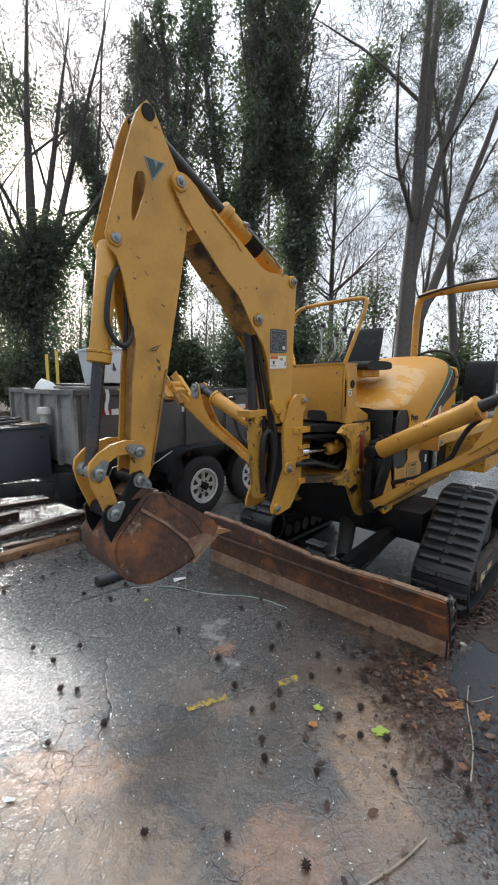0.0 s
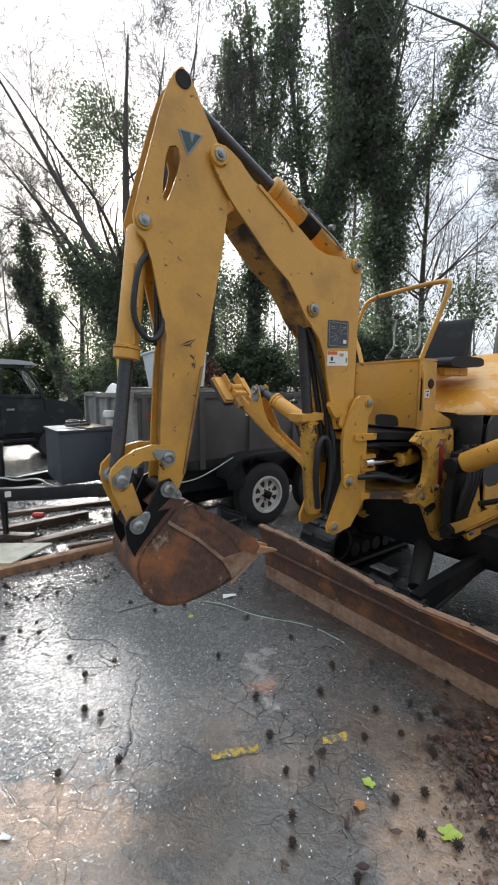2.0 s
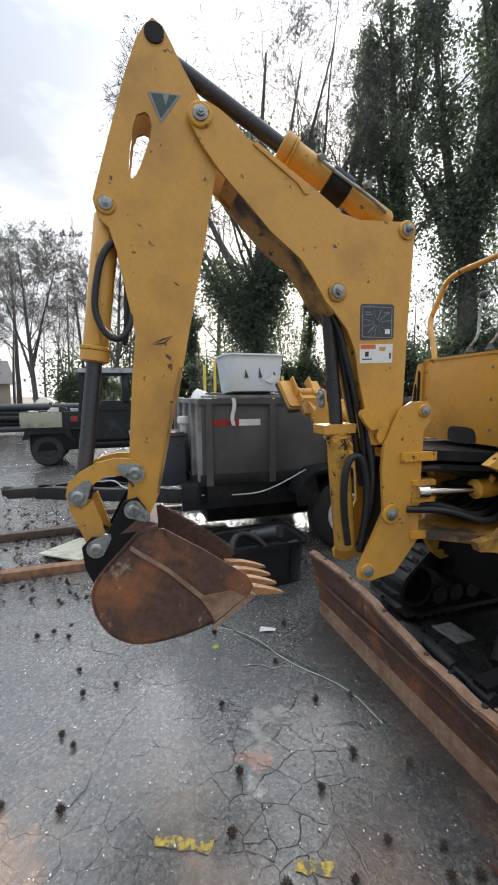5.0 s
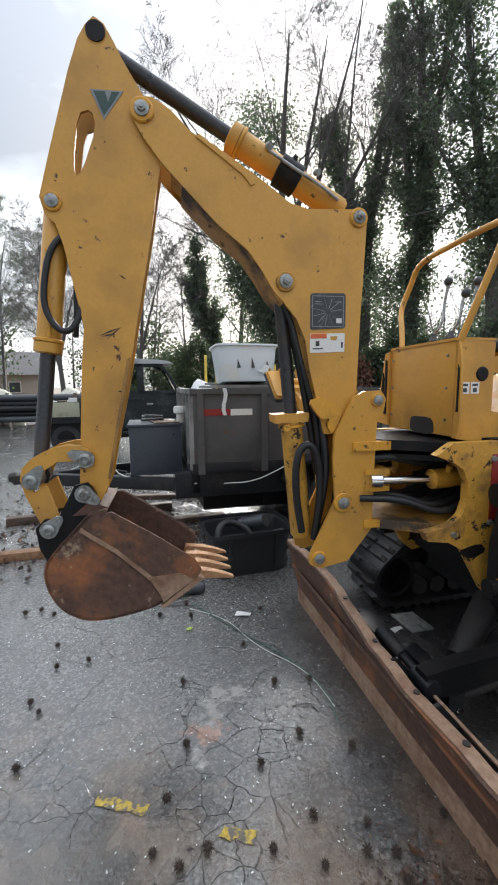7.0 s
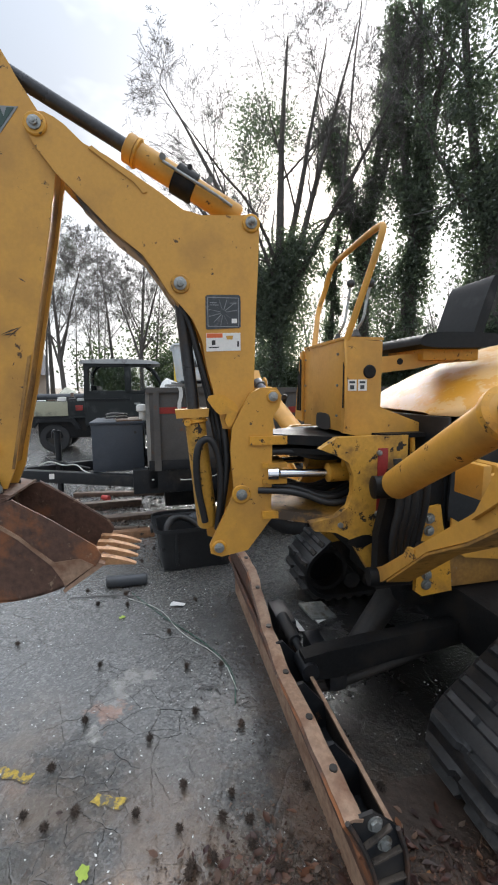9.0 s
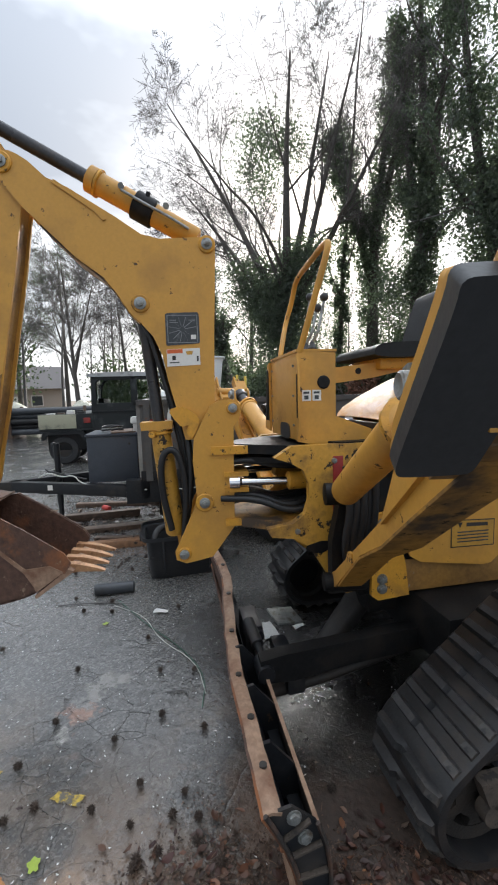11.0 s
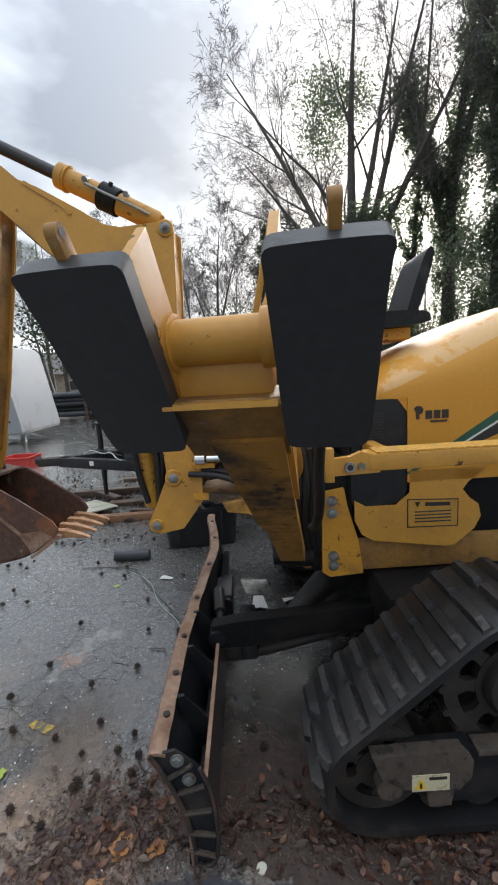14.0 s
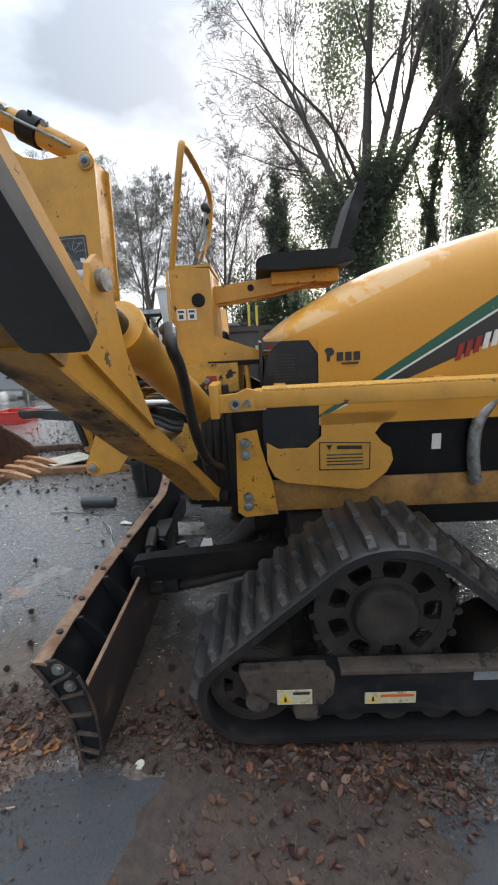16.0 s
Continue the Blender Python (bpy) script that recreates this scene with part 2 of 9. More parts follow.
m_darkgreen = material("dark_vehicle_plastic", (0.011, 0.0135, 0.014), 0.5, spec=0.35, grain=0.2, patch=(0.05, 0.055, 0.055), patch_scale=3, bump=0.1)
m_bedpanel = material("pale_tailgate_paint", (0.33, 0.32, 0.23), 0.55, grain=0.1, patch=(0.15, 0.15, 0.12), patch_scale=4, bump=0.1)
m_roof = material("grey_cab_roof_plastic", (0.36, 0.37, 0.37), 0.5, patch=(0.16, 0.16, 0.16), bump=0.1)
m_cord = material("pale_cable", (0.50, 0.50, 0.46), 0.6, bump=0.0)
m_greencord = material("green_wire", (0.03, 0.10, 0.065), 0.5, bump=0.0)
m_paper = material("white_litter", (0.62, 0.62, 0.60), 0.7, bump=0.1)
m_stake = material("yellow_stake", (0.62, 0.44, 0.06), 0.5, bump=0.05)
m_vinyl = material("black_vinyl", (0.012, 0.013, 0.014), 0.6, spec=0.25, grain=0.15, patch=(0.05, 0.05, 0.052), bump=0.1)
m_bark = material("grey_brown_bark", (0.10, 0.09, 0.082), 0.85, grain=0.3, grain_scale=14, patch=(0.13, 0.115, 0.10), patch_scale=1.5, bump=0.8, bump_scale=10)
m_twig = material("thin_bare_twigs", (0.12, 0.112, 0.108), 0.85, grain=0.2, grain_scale=5, bump=0.0)
m_paletwig = material("bleached_twig", (0.36, 0.30, 0.23), 0.7, grain=0.2, bump=0.1)
m_burr = material("brown_seed_burr", (0.035, 0.022, 0.015), 0.8, grain=0.3, bump=0.2, vary=0.3)
m_housewall = material("pale_house_siding", (0.42, 0.36, 0.31), 0.7, bump=0.1)
m_houseroof = material("grey_shingle_roof", (0.14, 0.13, 0.13), 0.8, bump=0.2)
m_whitetrailer = material("white_trailer_skin", (0.30, 0.31, 0.325), 0.7, grain=0.06, patch=(0.24, 0.245, 0.255), patch_scale=1.5, bump=0.03)
m_litebark = material("bright_red_crate", (0.48, 0.04, 0.03), 0.5, bump=0.1)


def leaf_material(name, colors, rough=0.5, spec=0.4, trans=0.0):
    """Leaves: each one takes its own tint."""
    m = bpy.data.materials.new(name)
    m.use_nodes = True
    nt = m.node_tree
    b = nt.nodes["Principled BSDF"]
    geo = nt.nodes.new("ShaderNodeNewGeometry")
    n = len(colors)
    col = ramp(nt, geo.outputs["Random Per Island"], [(i / max(1, n - 1), c) for i, c in enumerate(colors)])
    link(nt, col.outputs[0], b.inputs["Base Color"])
    b.inputs["Roughness"].default_value = rough
    b.inputs["Specular IOR Level"].default_value = spec
    thin = nt.nodes.new("ShaderNodeBsdfTranslucent")
    link(nt, mix(nt, 1.0, col.outputs[0], (1.25, 1.4, 0.9), "MULTIPLY"), thin.inputs["Color"])
    both = nt.nodes.new("ShaderNodeMixShader")
    both.inputs[0].default_value = trans
    link(nt, b.outputs[0], both.inputs[1])
    link(nt, thin.outputs[0], both.inputs[2])
    link(nt, both.outputs[0], nt.nodes["Material Output"].inputs["Surface"])
    return m


m_ivy = leaf_material("ivy_leaves", [(0.078, 0.098, 0.082), (0.105, 0.128, 0.106), (0.13, 0.152, 0.128), (0.09, 0.112, 0.094)], 0.36, 0.6, 0.55)
m_evergreen = leaf_material("evergreen_leaves", [(0.045, 0.068, 0.042), (0.08, 0.10, 0.06), (0.06, 0.085, 0.05)], 0.5, 0.4, 0.35)
m_needles = leaf_material("pine_needles", [(0.05, 0.07, 0.05), (0.08, 0.10, 0.07), (0.07, 0.08, 0.06)], 0.6, 0.3, 0.3)
m_deadleaf = leaf_material("fallen_leaves", [(0.030, 0.012, 0.010), (0.055, 0.024, 0.016), (0.038, 0.020, 0.016), (0.10, 0.042, 0.022), (0.065, 0.045, 0.033), (0.024, 0.012, 0.011), (0.05, 0.016, 0.013), (0.19, 0.085, 0.045), (0.15, 0.115, 0.09)], 0.45)
m_crumb = leaf_material("bark_and_soil_crumbs", [(0.05, 0.028, 0.02), (0.10, 0.06, 0.042), (0.03, 0.018, 0.014), (0.17, 0.11, 0.075), (0.08, 0.035, 0.024), (0.13, 0.10, 0.08)], 0.6)
m_straw = leaf_material("pine_straw", [(0.07, 0.035, 0.024), (0.14, 0.085, 0.05), (0.04, 0.025, 0.02)], 0.5)
m_redleaf = leaf_material("russet_leaves", [(0.20, 0.085, 0.05), (0.13, 0.06, 0.04), (0.16, 0.09, 0.06)], 0.7)


def hood_material():
    """Orange-yellow bonnet paint with the green, white and black side stripe."""
    m = material("glossy_bonnet_paint", (0.60, 0.275, 0.025), 0.5, grain=0.04, patch=(0.50, 0.245, 0.04), patch_scale=3, bump=0.03, coat=0.05)
    nt = m.node_tree
    b = nt.nodes["Principled BSDF"]
    base = b.inputs["Base Color"].links[0].from_socket
    co = nt.nodes.new("ShaderNodeTexCoord")
    sep = nt.nodes.new("ShaderNodeSeparateXYZ")
    link(nt, co.outputs["Object"], sep.inputs[0])
    y, z = sep.outputs["Y"], sep.outputs["Z"]

    def above(z0, y0, slope):
        line = maths(nt, "MULTIPLY_ADD", y, slope, z0 - slope * (y0 - HY))
        return maths(nt, "GREATER_THAN", z, line)

    HY = 3.3
    up, white, low, thin = above(1.19, 3.52, 0.63), above(1.195, 3.585, 0.585), above(1.19, 3.68, 0.40), above(1.19, 3.74, 0.36)
    rub = node(nt, "ShaderNodeTexNoise", Scale=18.0, Detail=6.0)
    link(nt, co.outputs["Object"], rub.inputs["Vector"])
    worn = ramp(nt, rub.outputs[0], [(0.66, (0.022, 0.10, 0.06)), (0.70, (0.35, 0.36, 0.30))]).outputs[0]
    side = maths(nt, "GREATER_THAN", sep.outputs["X"], 0.30)
    g = maths(nt, "MULTIPLY", maths(nt, "SUBTRACT", 1.0, up), low)
    g = maths(nt, "MULTIPLY", g, side)
    inner = mix(nt, white, (0.028, 0.026, 0.024), worn)
    edge = maths(nt, "MULTIPLY", maths(nt, "SUBTRACT", above(1.185, 3.585, 0.585), white), 1.0)
    inner = mix(nt, edge, inner, (0.68, 0.68, 0.64))
    # peeled clear coat and a pale sheen, both painted on the bonnet's front top
    peel_sheen = node(nt, "ShaderNodeTexNoise", Scale=5.0, Detail=7.0, Roughness=0.7)
    link(nt, co.outputs["Object"], peel_sheen.inputs["Vector"])
    flat_top = maths(nt, "MULTIPLY", maths(nt, "LESS_THAN", y, 0.55), maths(nt, "GREATER_THAN", z, maths(nt, "MULTIPLY_ADD", y, 0.42, 1.43)))
    bare = maths(nt, "MULTIPLY", ramp(nt, peel_sheen.outputs[0], [(0.46, (0, 0, 0)), (0.50, (1, 1, 1))]).outputs[0], flat_top)
    base = mix(nt, maths(nt, "MULTIPLY", bare, 0.35), base, (0.72, 0.56, 0.36))
    col = mix(nt, g, base, inner)
    link(nt, col, b.inputs["Base Color"])
    return m


m_hood = hood_material()


def glass_material():
    m = bpy.data.materials.new("dull_cab_glass")
    m.use_nodes = True
    b = m.node_tree.nodes["Principled BSDF"]
    b.inputs["Base Color"].default_value = (0.75, 0.8, 0.8, 1)
    b.inputs["Transmission Weight"].default_value = 1.0
    b.inputs["Roughness"].default_value = 0.08
    b.inputs["IOR"].default_value = 1.1
    return m


m_glass = glass_material()


def asphalt_material():
    """Wet cracked asphalt: pale aggregate, sheen of water, tan sand stains, cracks and worn yellow paint."""
    m = bpy.data.materials.new("wet_cracked_asphalt")
    m.use_nodes = True
    nt = m.node_tree
    b = nt.nodes["Principled BSDF"]
    co = nt.nodes.new("ShaderNodeTexCoord")
    v = co.outputs["Object"]
    sep = nt.nodes.new("ShaderNodeSeparateXYZ")
    link(nt, v, sep.inputs[0])

    def noise(scale, detail=4.0, rough=0.6, vec=v):
        n = node(nt, "ShaderNodeTexNoise", Scale=scale, Detail=detail, Roughness=rough)
        link(nt, vec, n.inputs["Vector"])
        return n.outputs[0]

    stone = nt.nodes.new("ShaderNodeTexVoronoi")
    stone.inputs["Scale"].default_value = 95.0
    link(nt, v, stone.inputs["Vector"])
    grit = ramp(nt, stone.outputs["Color"], [(0.1, (0.032, 0.032, 0.031)), (0.6, (0.07, 0.069, 0.066)), (0.92, (0.17, 0.165, 0.156))]).outputs[0]
    broad = noise(0.9, 5.0)
    col = mix(nt, maths(nt, "MULTIPLY", broad, 0.6), grit, (0.10, 0.097, 0.092))
    # sand and red clay washed onto the asphalt round the middle of the apron
    dx = maths(nt, "MULTIPLY", maths(nt, "SUBTRACT", sep.outputs["X"], 0.35), 0.62)
    dy = maths(nt, "MULTIPLY", maths(nt, "SUBTRACT", sep.outputs["Y"], 1.15), 0.95)
    r2 = maths(nt, "ADD", maths(nt, "MULTIPLY", dx, dx), maths(nt, "MULTIPLY", dy, dy))
    near = maths(nt, "SUBTRACT", 1.0, maths(nt, "MULTIPLY", r2, 0.75), clamp=True)
    ax = maths(nt, "SUBTRACT", sep.outputs["X"], 1.1)
    ay = maths(nt, "SUBTRACT", sep.outputs["Y"], 2.55)
    r3 = maths(nt, "ADD", maths(nt, "MULTIPLY", ax, ax), maths(nt, "MULTIPLY", ay, ay))
    near = maths(nt, "MAXIMUM", near, maths(nt, "SUBTRACT", 1.0, maths(nt, "MULTIPLY", r3, 1.1), clamp=True))
    blot = noise(2.6, 6.0, 0.65)
    sand = maths(nt, "MULTIPLY", ramp(nt, blot, [(0.43, (0, 0, 0)), (0.56, (1, 1, 1))]).outputs[0], near)
    sandcol = mix(nt, noise(9.0), (0.20, 0.145, 0.10), (0.31, 0.205, 0.13))
    col = mix(nt, maths(nt, "MULTIPLY", sand, 0.55), col, sandcol)
    clay = maths(nt, "MULTIPLY", ramp(nt, noise(3.7, 6.0, 0.7), [(0.60, (0, 0, 0)), (0.68, (1, 1, 1))]).outputs[0], near)
    col = mix(nt, maths(nt, "MULTIPLY", clay, 0.3), col, (0.34, 0.16, 0.10))
    # single stains with ragged outlines: sand, red clay, a damp dark square, bleached spots, and painted machine shade
    ragged = nt.nodes.new("ShaderNodeVectorMath")
    ragged.operation = "MULTIPLY_ADD"
    rn = node(nt, "ShaderNodeTexNoise", Scale=5.5, Detail=6.0, Roughness=0.68)
    link(nt, v, rn.inputs["Vector"])
    link(nt, rn.outputs["Color"], ragged.inputs[0])
    ragged.inputs[1].default_value = (0.42, 0.42, 0.0)
    link(nt, v, ragged.inputs[2])
    flecks = ramp(nt, noise(16.0, 6.0, 0.7), [(0.38, (0.35, 0.35, 0.35)), (0.56, (1, 1, 1))]).outputs[0]

    def blotch(sx, sy, rx, ry, edge=0.55):
        """A ragged oval mask."""
        sh = nt.nodes.new("ShaderNodeVectorMath")
        sh.operation = "SUBTRACT"
        link(nt, ragged.outputs[0], sh.inputs[0])
        sh.inputs[1].default_value = (sx + 0.21, sy + 0.21, 0)
        sc = nt.nodes.new("ShaderNodeVectorMath")
        sc.operation = "MULTIPLY"
        link(nt, sh.outputs[0], sc.inputs[0])
        sc.inputs[1].default_value = (1 / rx, 1 / ry, 0)
        ln = nt.nodes.new("ShaderNodeVectorMath")
        ln.operation = "LENGTH"
        link(nt, sc.outputs[0], ln.inputs[0])
        return ramp(nt, ln.outputs["Value"], [(edge, (1, 1, 1)), (1.0, (0, 0, 0))]).outputs[0]

    # bleached stretches of the yard, the far one also painting wet sheen; painted shade under the machine
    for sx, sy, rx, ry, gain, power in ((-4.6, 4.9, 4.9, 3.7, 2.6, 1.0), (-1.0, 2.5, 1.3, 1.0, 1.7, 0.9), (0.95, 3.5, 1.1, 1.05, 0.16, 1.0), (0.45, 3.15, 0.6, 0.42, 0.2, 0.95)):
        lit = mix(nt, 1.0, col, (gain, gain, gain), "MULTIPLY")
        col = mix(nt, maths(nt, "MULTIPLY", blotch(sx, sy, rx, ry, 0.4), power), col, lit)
    # near-black ovals at (0.92, 2.80) and (0.20, 3.3) paint shade under the machine
    for sx, sy, rx, ry, tint, power in ((1.08, 1.70, 0.50, 0.62, (0.085, 0.055, 0.04), 0.85), (0.60, 1.72, 0.22, 0.36, (0.27, 0.175, 0.11), 0.85), (0.25, 1.28, 1.4, 0.55, (0.040, 0.035, 0.029), 0.6), (-0.85, 1.22, 0.55, 0.26, (0.27, 0.185, 0.115), 0.8), (0.52, 1.52, 0.20, 0.34, (0.30, 0.195, 0.12), 0.9), (-0.80, 1.45, 0.36, 0.17, (0.36, 0.22, 0.13), 0.95), (0.11, 1.16, 0.20, 0.17, (0.29, 0.16, 0.095), 0.9), (-0.40, 1.12, 0.30, 0.16, (0.26, 0.18, 0.115), 0.75), (0.40, 1.22, 0.30, 0.14, (0.20, 0.12, 0.075), 0.7), (0.50, 2.02, 0.28, 0.18, (0.13, 0.085, 0.055), 0.7),
                                        (-0.02, 1.52, 0.34, 0.24, (0.075, 0.072, 0.06), 0.6), (-0.20, 2.42, 0.08, 0.17, (0.42, 0.39, 0.35), 0.5), (-0.13, 2.27, 0.08, 0.06, (0.42, 0.19, 0.11), 0.6), (-0.11, 2.14, 0.07, 0.06, (0.48, 0.45, 0.41), 0.6),
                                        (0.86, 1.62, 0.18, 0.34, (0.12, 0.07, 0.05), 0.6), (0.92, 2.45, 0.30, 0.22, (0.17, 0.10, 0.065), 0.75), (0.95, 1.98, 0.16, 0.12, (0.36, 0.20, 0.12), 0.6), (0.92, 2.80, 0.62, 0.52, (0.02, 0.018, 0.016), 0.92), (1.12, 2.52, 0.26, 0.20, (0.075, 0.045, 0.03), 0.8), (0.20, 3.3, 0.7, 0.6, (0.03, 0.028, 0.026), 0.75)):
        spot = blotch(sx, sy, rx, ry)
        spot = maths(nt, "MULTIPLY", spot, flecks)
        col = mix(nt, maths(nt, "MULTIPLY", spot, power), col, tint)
        sand = maths(nt, "MAXIMUM", sand, maths(nt, "MULTIPLY", spot, 0.7))
    # cracks
    warp = nt.nodes.new("ShaderNodeVectorMath")
    warp.operation = "MULTIPLY_ADD"
    wn = node(nt, "ShaderNodeTexNoise", Scale=3.0, Detail=4.0)
    link(nt, v, wn.inputs["Vector"])
    link(nt, wn.outputs["Color"], warp.inputs[0])
    warp.inputs[1].default_value = (0.24, 0.24, 0.0)
    link(nt, v, warp.inputs[2])
    crack = None
    for scale, width in ((1.0, 0.0055), (8.5, 0.017)):
        vo = nt.nodes.new("ShaderNodeTexVoronoi")
        vo.feature = "DISTANCE_TO_EDGE"
        vo.inputs["Scale"].default_value = scale
        link(nt, warp.outputs[0], vo.inputs["Vector"])
        c = ramp(nt, vo.outputs["Distance"], [(0.0, (1, 1, 1)), (width, (0, 0, 0))]).outputs[0]
        if crack is not None:
            c = maths(nt, "MULTIPLY", c, ramp(nt, noise(0.8), [(0.42, (0, 0, 0)), (0.58, (0.9, 0.9, 0.9))]).outputs[0])
            crack = maths(nt, "MAXIMUM", crack, c)
        else:
            crack = maths(nt, "MULTIPLY", c, ramp(nt, noise(1.4, 3.0), [(0.46, (0.12, 0.12, 0.12)), (0.60, (0.9, 0.9, 0.9))]).outputs[0])
    keep = maths(nt, "SUBTRACT", 1.0, maths(nt, "MULTIPLY", sand, 0.8))
    crack = maths(nt, "MULTIPLY", crack, keep)
    col = mix(nt, maths(nt, "MULTIPLY", crack, 0.55), col, (0.03, 0.03, 0.03))
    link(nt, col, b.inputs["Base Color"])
    # water film
    wet = noise(1.7, 5.0, 0.55)
    film = ramp(nt, wet, [(0.34, (0.30, 0.30, 0.30)), (0.50, (0.18, 0.18, 0.18)), (0.66, (0.10, 0.10, 0.10))]).outputs[0]
    rgh = maths(nt, "MULTIPLY_ADD", sand, 0.22, film, clamp=True)
    link(nt, rgh, b.inputs["Roughness"])
    b.inputs["Specular IOR Level"].default_value = 0.5
    b.inputs["Coat Weight"].default_value = 1.0
    link(nt, maths(nt, "MULTIPLY_ADD", rgh, 0.8, -0.03, clamp=True), b.inputs["Coat Roughness"])
    b.inputs["Coat IOR"].default_value = 1.6
    bp = node(nt, "ShaderNodeBump", Strength=0.85, Distance=0.008)
    skin = node(nt, "ShaderNodeBump", Strength=0.48, Distance=0.006)
    h = maths(nt, "MULTIPLY_ADD", noise(95.0, 3.0), 0.7, maths(nt, "MULTIPLY", noise(40.0, 3.0), 0.9))
    h = maths(nt, "SUBTRACT", h, maths(nt, "MULTIPLY", crack, 0.9))
    link(nt, h, bp.inputs["Height"])
    link(nt, bp.outputs[0], b.inputs["Normal"])
    link(nt, maths(nt, "SUBTRACT", maths(nt, "MULTIPLY_ADD", noise(52.0, 2.0), 0.9, maths(nt, "MULTIPLY", noise(17.0, 2.0), 1.6)), maths(nt, "MULTIPLY", crack, 0.9)), skin.inputs["Height"])
    link(nt, skin.outputs[0], b.inputs["Coat Normal"])
    return m


m_asphalt = asphalt_material()
m_patch = material("smooth_dark_asphalt_patch", (0.042, 0.046, 0.052), 0.5, grain=0.25, grain_scale=150, patch=(0.075, 0.075, 0.075), patch_scale=2, bump=0.25, bump_scale=90)
m_dirt = material("damp_leafy_soil", (0.052, 0.036, 0.028), 0.6, grain=0.35, grain_scale=30, patch=(0.085, 0.055, 0.04), patch_scale=4, bump=0.9, bump_scale=40)
m_woodsfloor = material("woodland_floor", (0.10, 0.075, 0.05), 0.9, grain=0.3, grain_scale=3, patch=(0.06, 0.065, 0.04), patch_scale=0.4, bump=0.3, bump_scale=5)
m_paintline = material("worn_yellow_road_paint", (0.46, 0.32, 0.045), 0.5, grain=0.3, grain_scale=70, patch=(0.12, 0.11, 0.095), patch_scale=38, patch_at=(0.46, 0.56), bump=0.3)

# ---- building helpers ----


def finish(bm, bevel=0.0, smooth=35):
    if bevel:
        edges = [e for e in bm.edges if len(e.link_faces) == 2 and e.calc_face_angle(0) > radians(28)]
        bmesh.ops.bevel(bm, geom=edges, offset=bevel, segments=2, affect="EDGES", profile=0.6, clamp_overlap=True)
    bmesh.ops.recalc_face_normals(bm, faces=bm.faces)
    if smooth:
        for f in bm.faces:
            f.smooth = True
        for e in bm.edges:
            e.smooth = len(e.link_faces) == 2 and e.calc_face_angle(0) < radians(smooth)
    return bm


ROOT_SHIFT = {}


def root_of(ob):
    while ob.parent:
        ob = ob.parent
    return ob


def part(name, bm, mat, parent=None, label="", place=None):
    """Links a bmesh as one mesh object under a thing or part. place: a matrix laid on the mesh first."""
    if place is not None:
        bm.transform(place)
    if parent is not None:
        shift = ROOT_SHIFT.get(root_of(parent).name)
        if shift is not None:
            bm.transform(shift)
    me = bpy.data.meshes.new(name)
    bm.to_mesh(me)
    bm.free()
    me.materials.append(mat)
    ob = new(name, me)
    if parent is not None:
        ob.parent = parent
    if label:
        tagged(ob, label)
    return ob


def thing(name, label, category, base, turn=0.0, group="", local=None):
    """An Empty at the base of a thing. Parts are given in the coordinates of `local` (a matrix), or from the base itself."""
    ob = new(name)
    ob.empty_display_size = 0.1
    if local is None:
        ob.matrix_world = pose(*base, 0, 0, turn)
    else:
        ob.matrix_world = local @ Matrix.Translation(base)
        ROOT_SHIFT[ob.name] = Matrix.Translation(-Vector(base))
    return tagged(ob, label, category, group)


def plate(profile, x0, x1, bevel=0.004):
    """A polygon in (y, z), pulled from x0 to x1."""
    bm = bmesh.new()
    a = [bm.verts.new((x0, y, z)) for y, z in profile]
    b = [bm.verts.new((x1, y, z)) for y, z in profile]
    n = len(profile)
    bm.faces.new(a)
    bm.faces.new(b[::-1])
    for i in range(n):
        bm.faces.new((a[i], b[i], b[(i + 1) % n], a[(i + 1) % n]))
    return finish(bm, bevel)


def smooth_poly(pts, rounds=2):
    """Rounds the corners of a closed outline by cutting them."""
    for _ in range(rounds):
        out = []
        for i, p in enumerate(pts):
            q = pts[(i + 1) % len(pts)]
            out.append((0.78 * p[0] + 0.22 * q[0], 0.78 * p[1] + 0.22 * q[1]))
            out.append((0.22 * p[0] + 0.78 * q[0], 0.22 * p[1] + 0.78 * q[1]))
        pts = out
    return pts


def box(x0, x1, y0, y1, z0, z1, bevel=0.006):
    bm = bmesh.new()
    bmesh.ops.create_cube(bm, size=1, matrix=Matrix.Translation(((x0 + x1) / 2, (y0 + y1) / 2, (z0 + z1) / 2)) @ Matrix.Diagonal((abs(x1 - x0), abs(y1 - y0), abs(z1 - z0), 1)))
    return finish(bm, bevel)


def axis_matrix(a, b):
    a, b = Vector(a), Vector(b)
    return Matrix.Translation(a) @ (b - a).to_track_quat("Z", "Y").to_matrix().to_4x4()


def rod(a, b, r, r2=None, seg=20, bevel=0.0):
    """A round bar from a to b."""
    bm = bmesh.new()
    h = (Vector(b) - Vector(a)).length
    bmesh.ops.create_cone(bm, cap_ends=True, segments=seg, radius1=r, radius2=r if r2 is None else r2, depth=h, matrix=axis_matrix(a, b) @ Matrix.Translation((0, 0, h / 2)))
    return finish(bm, bevel)


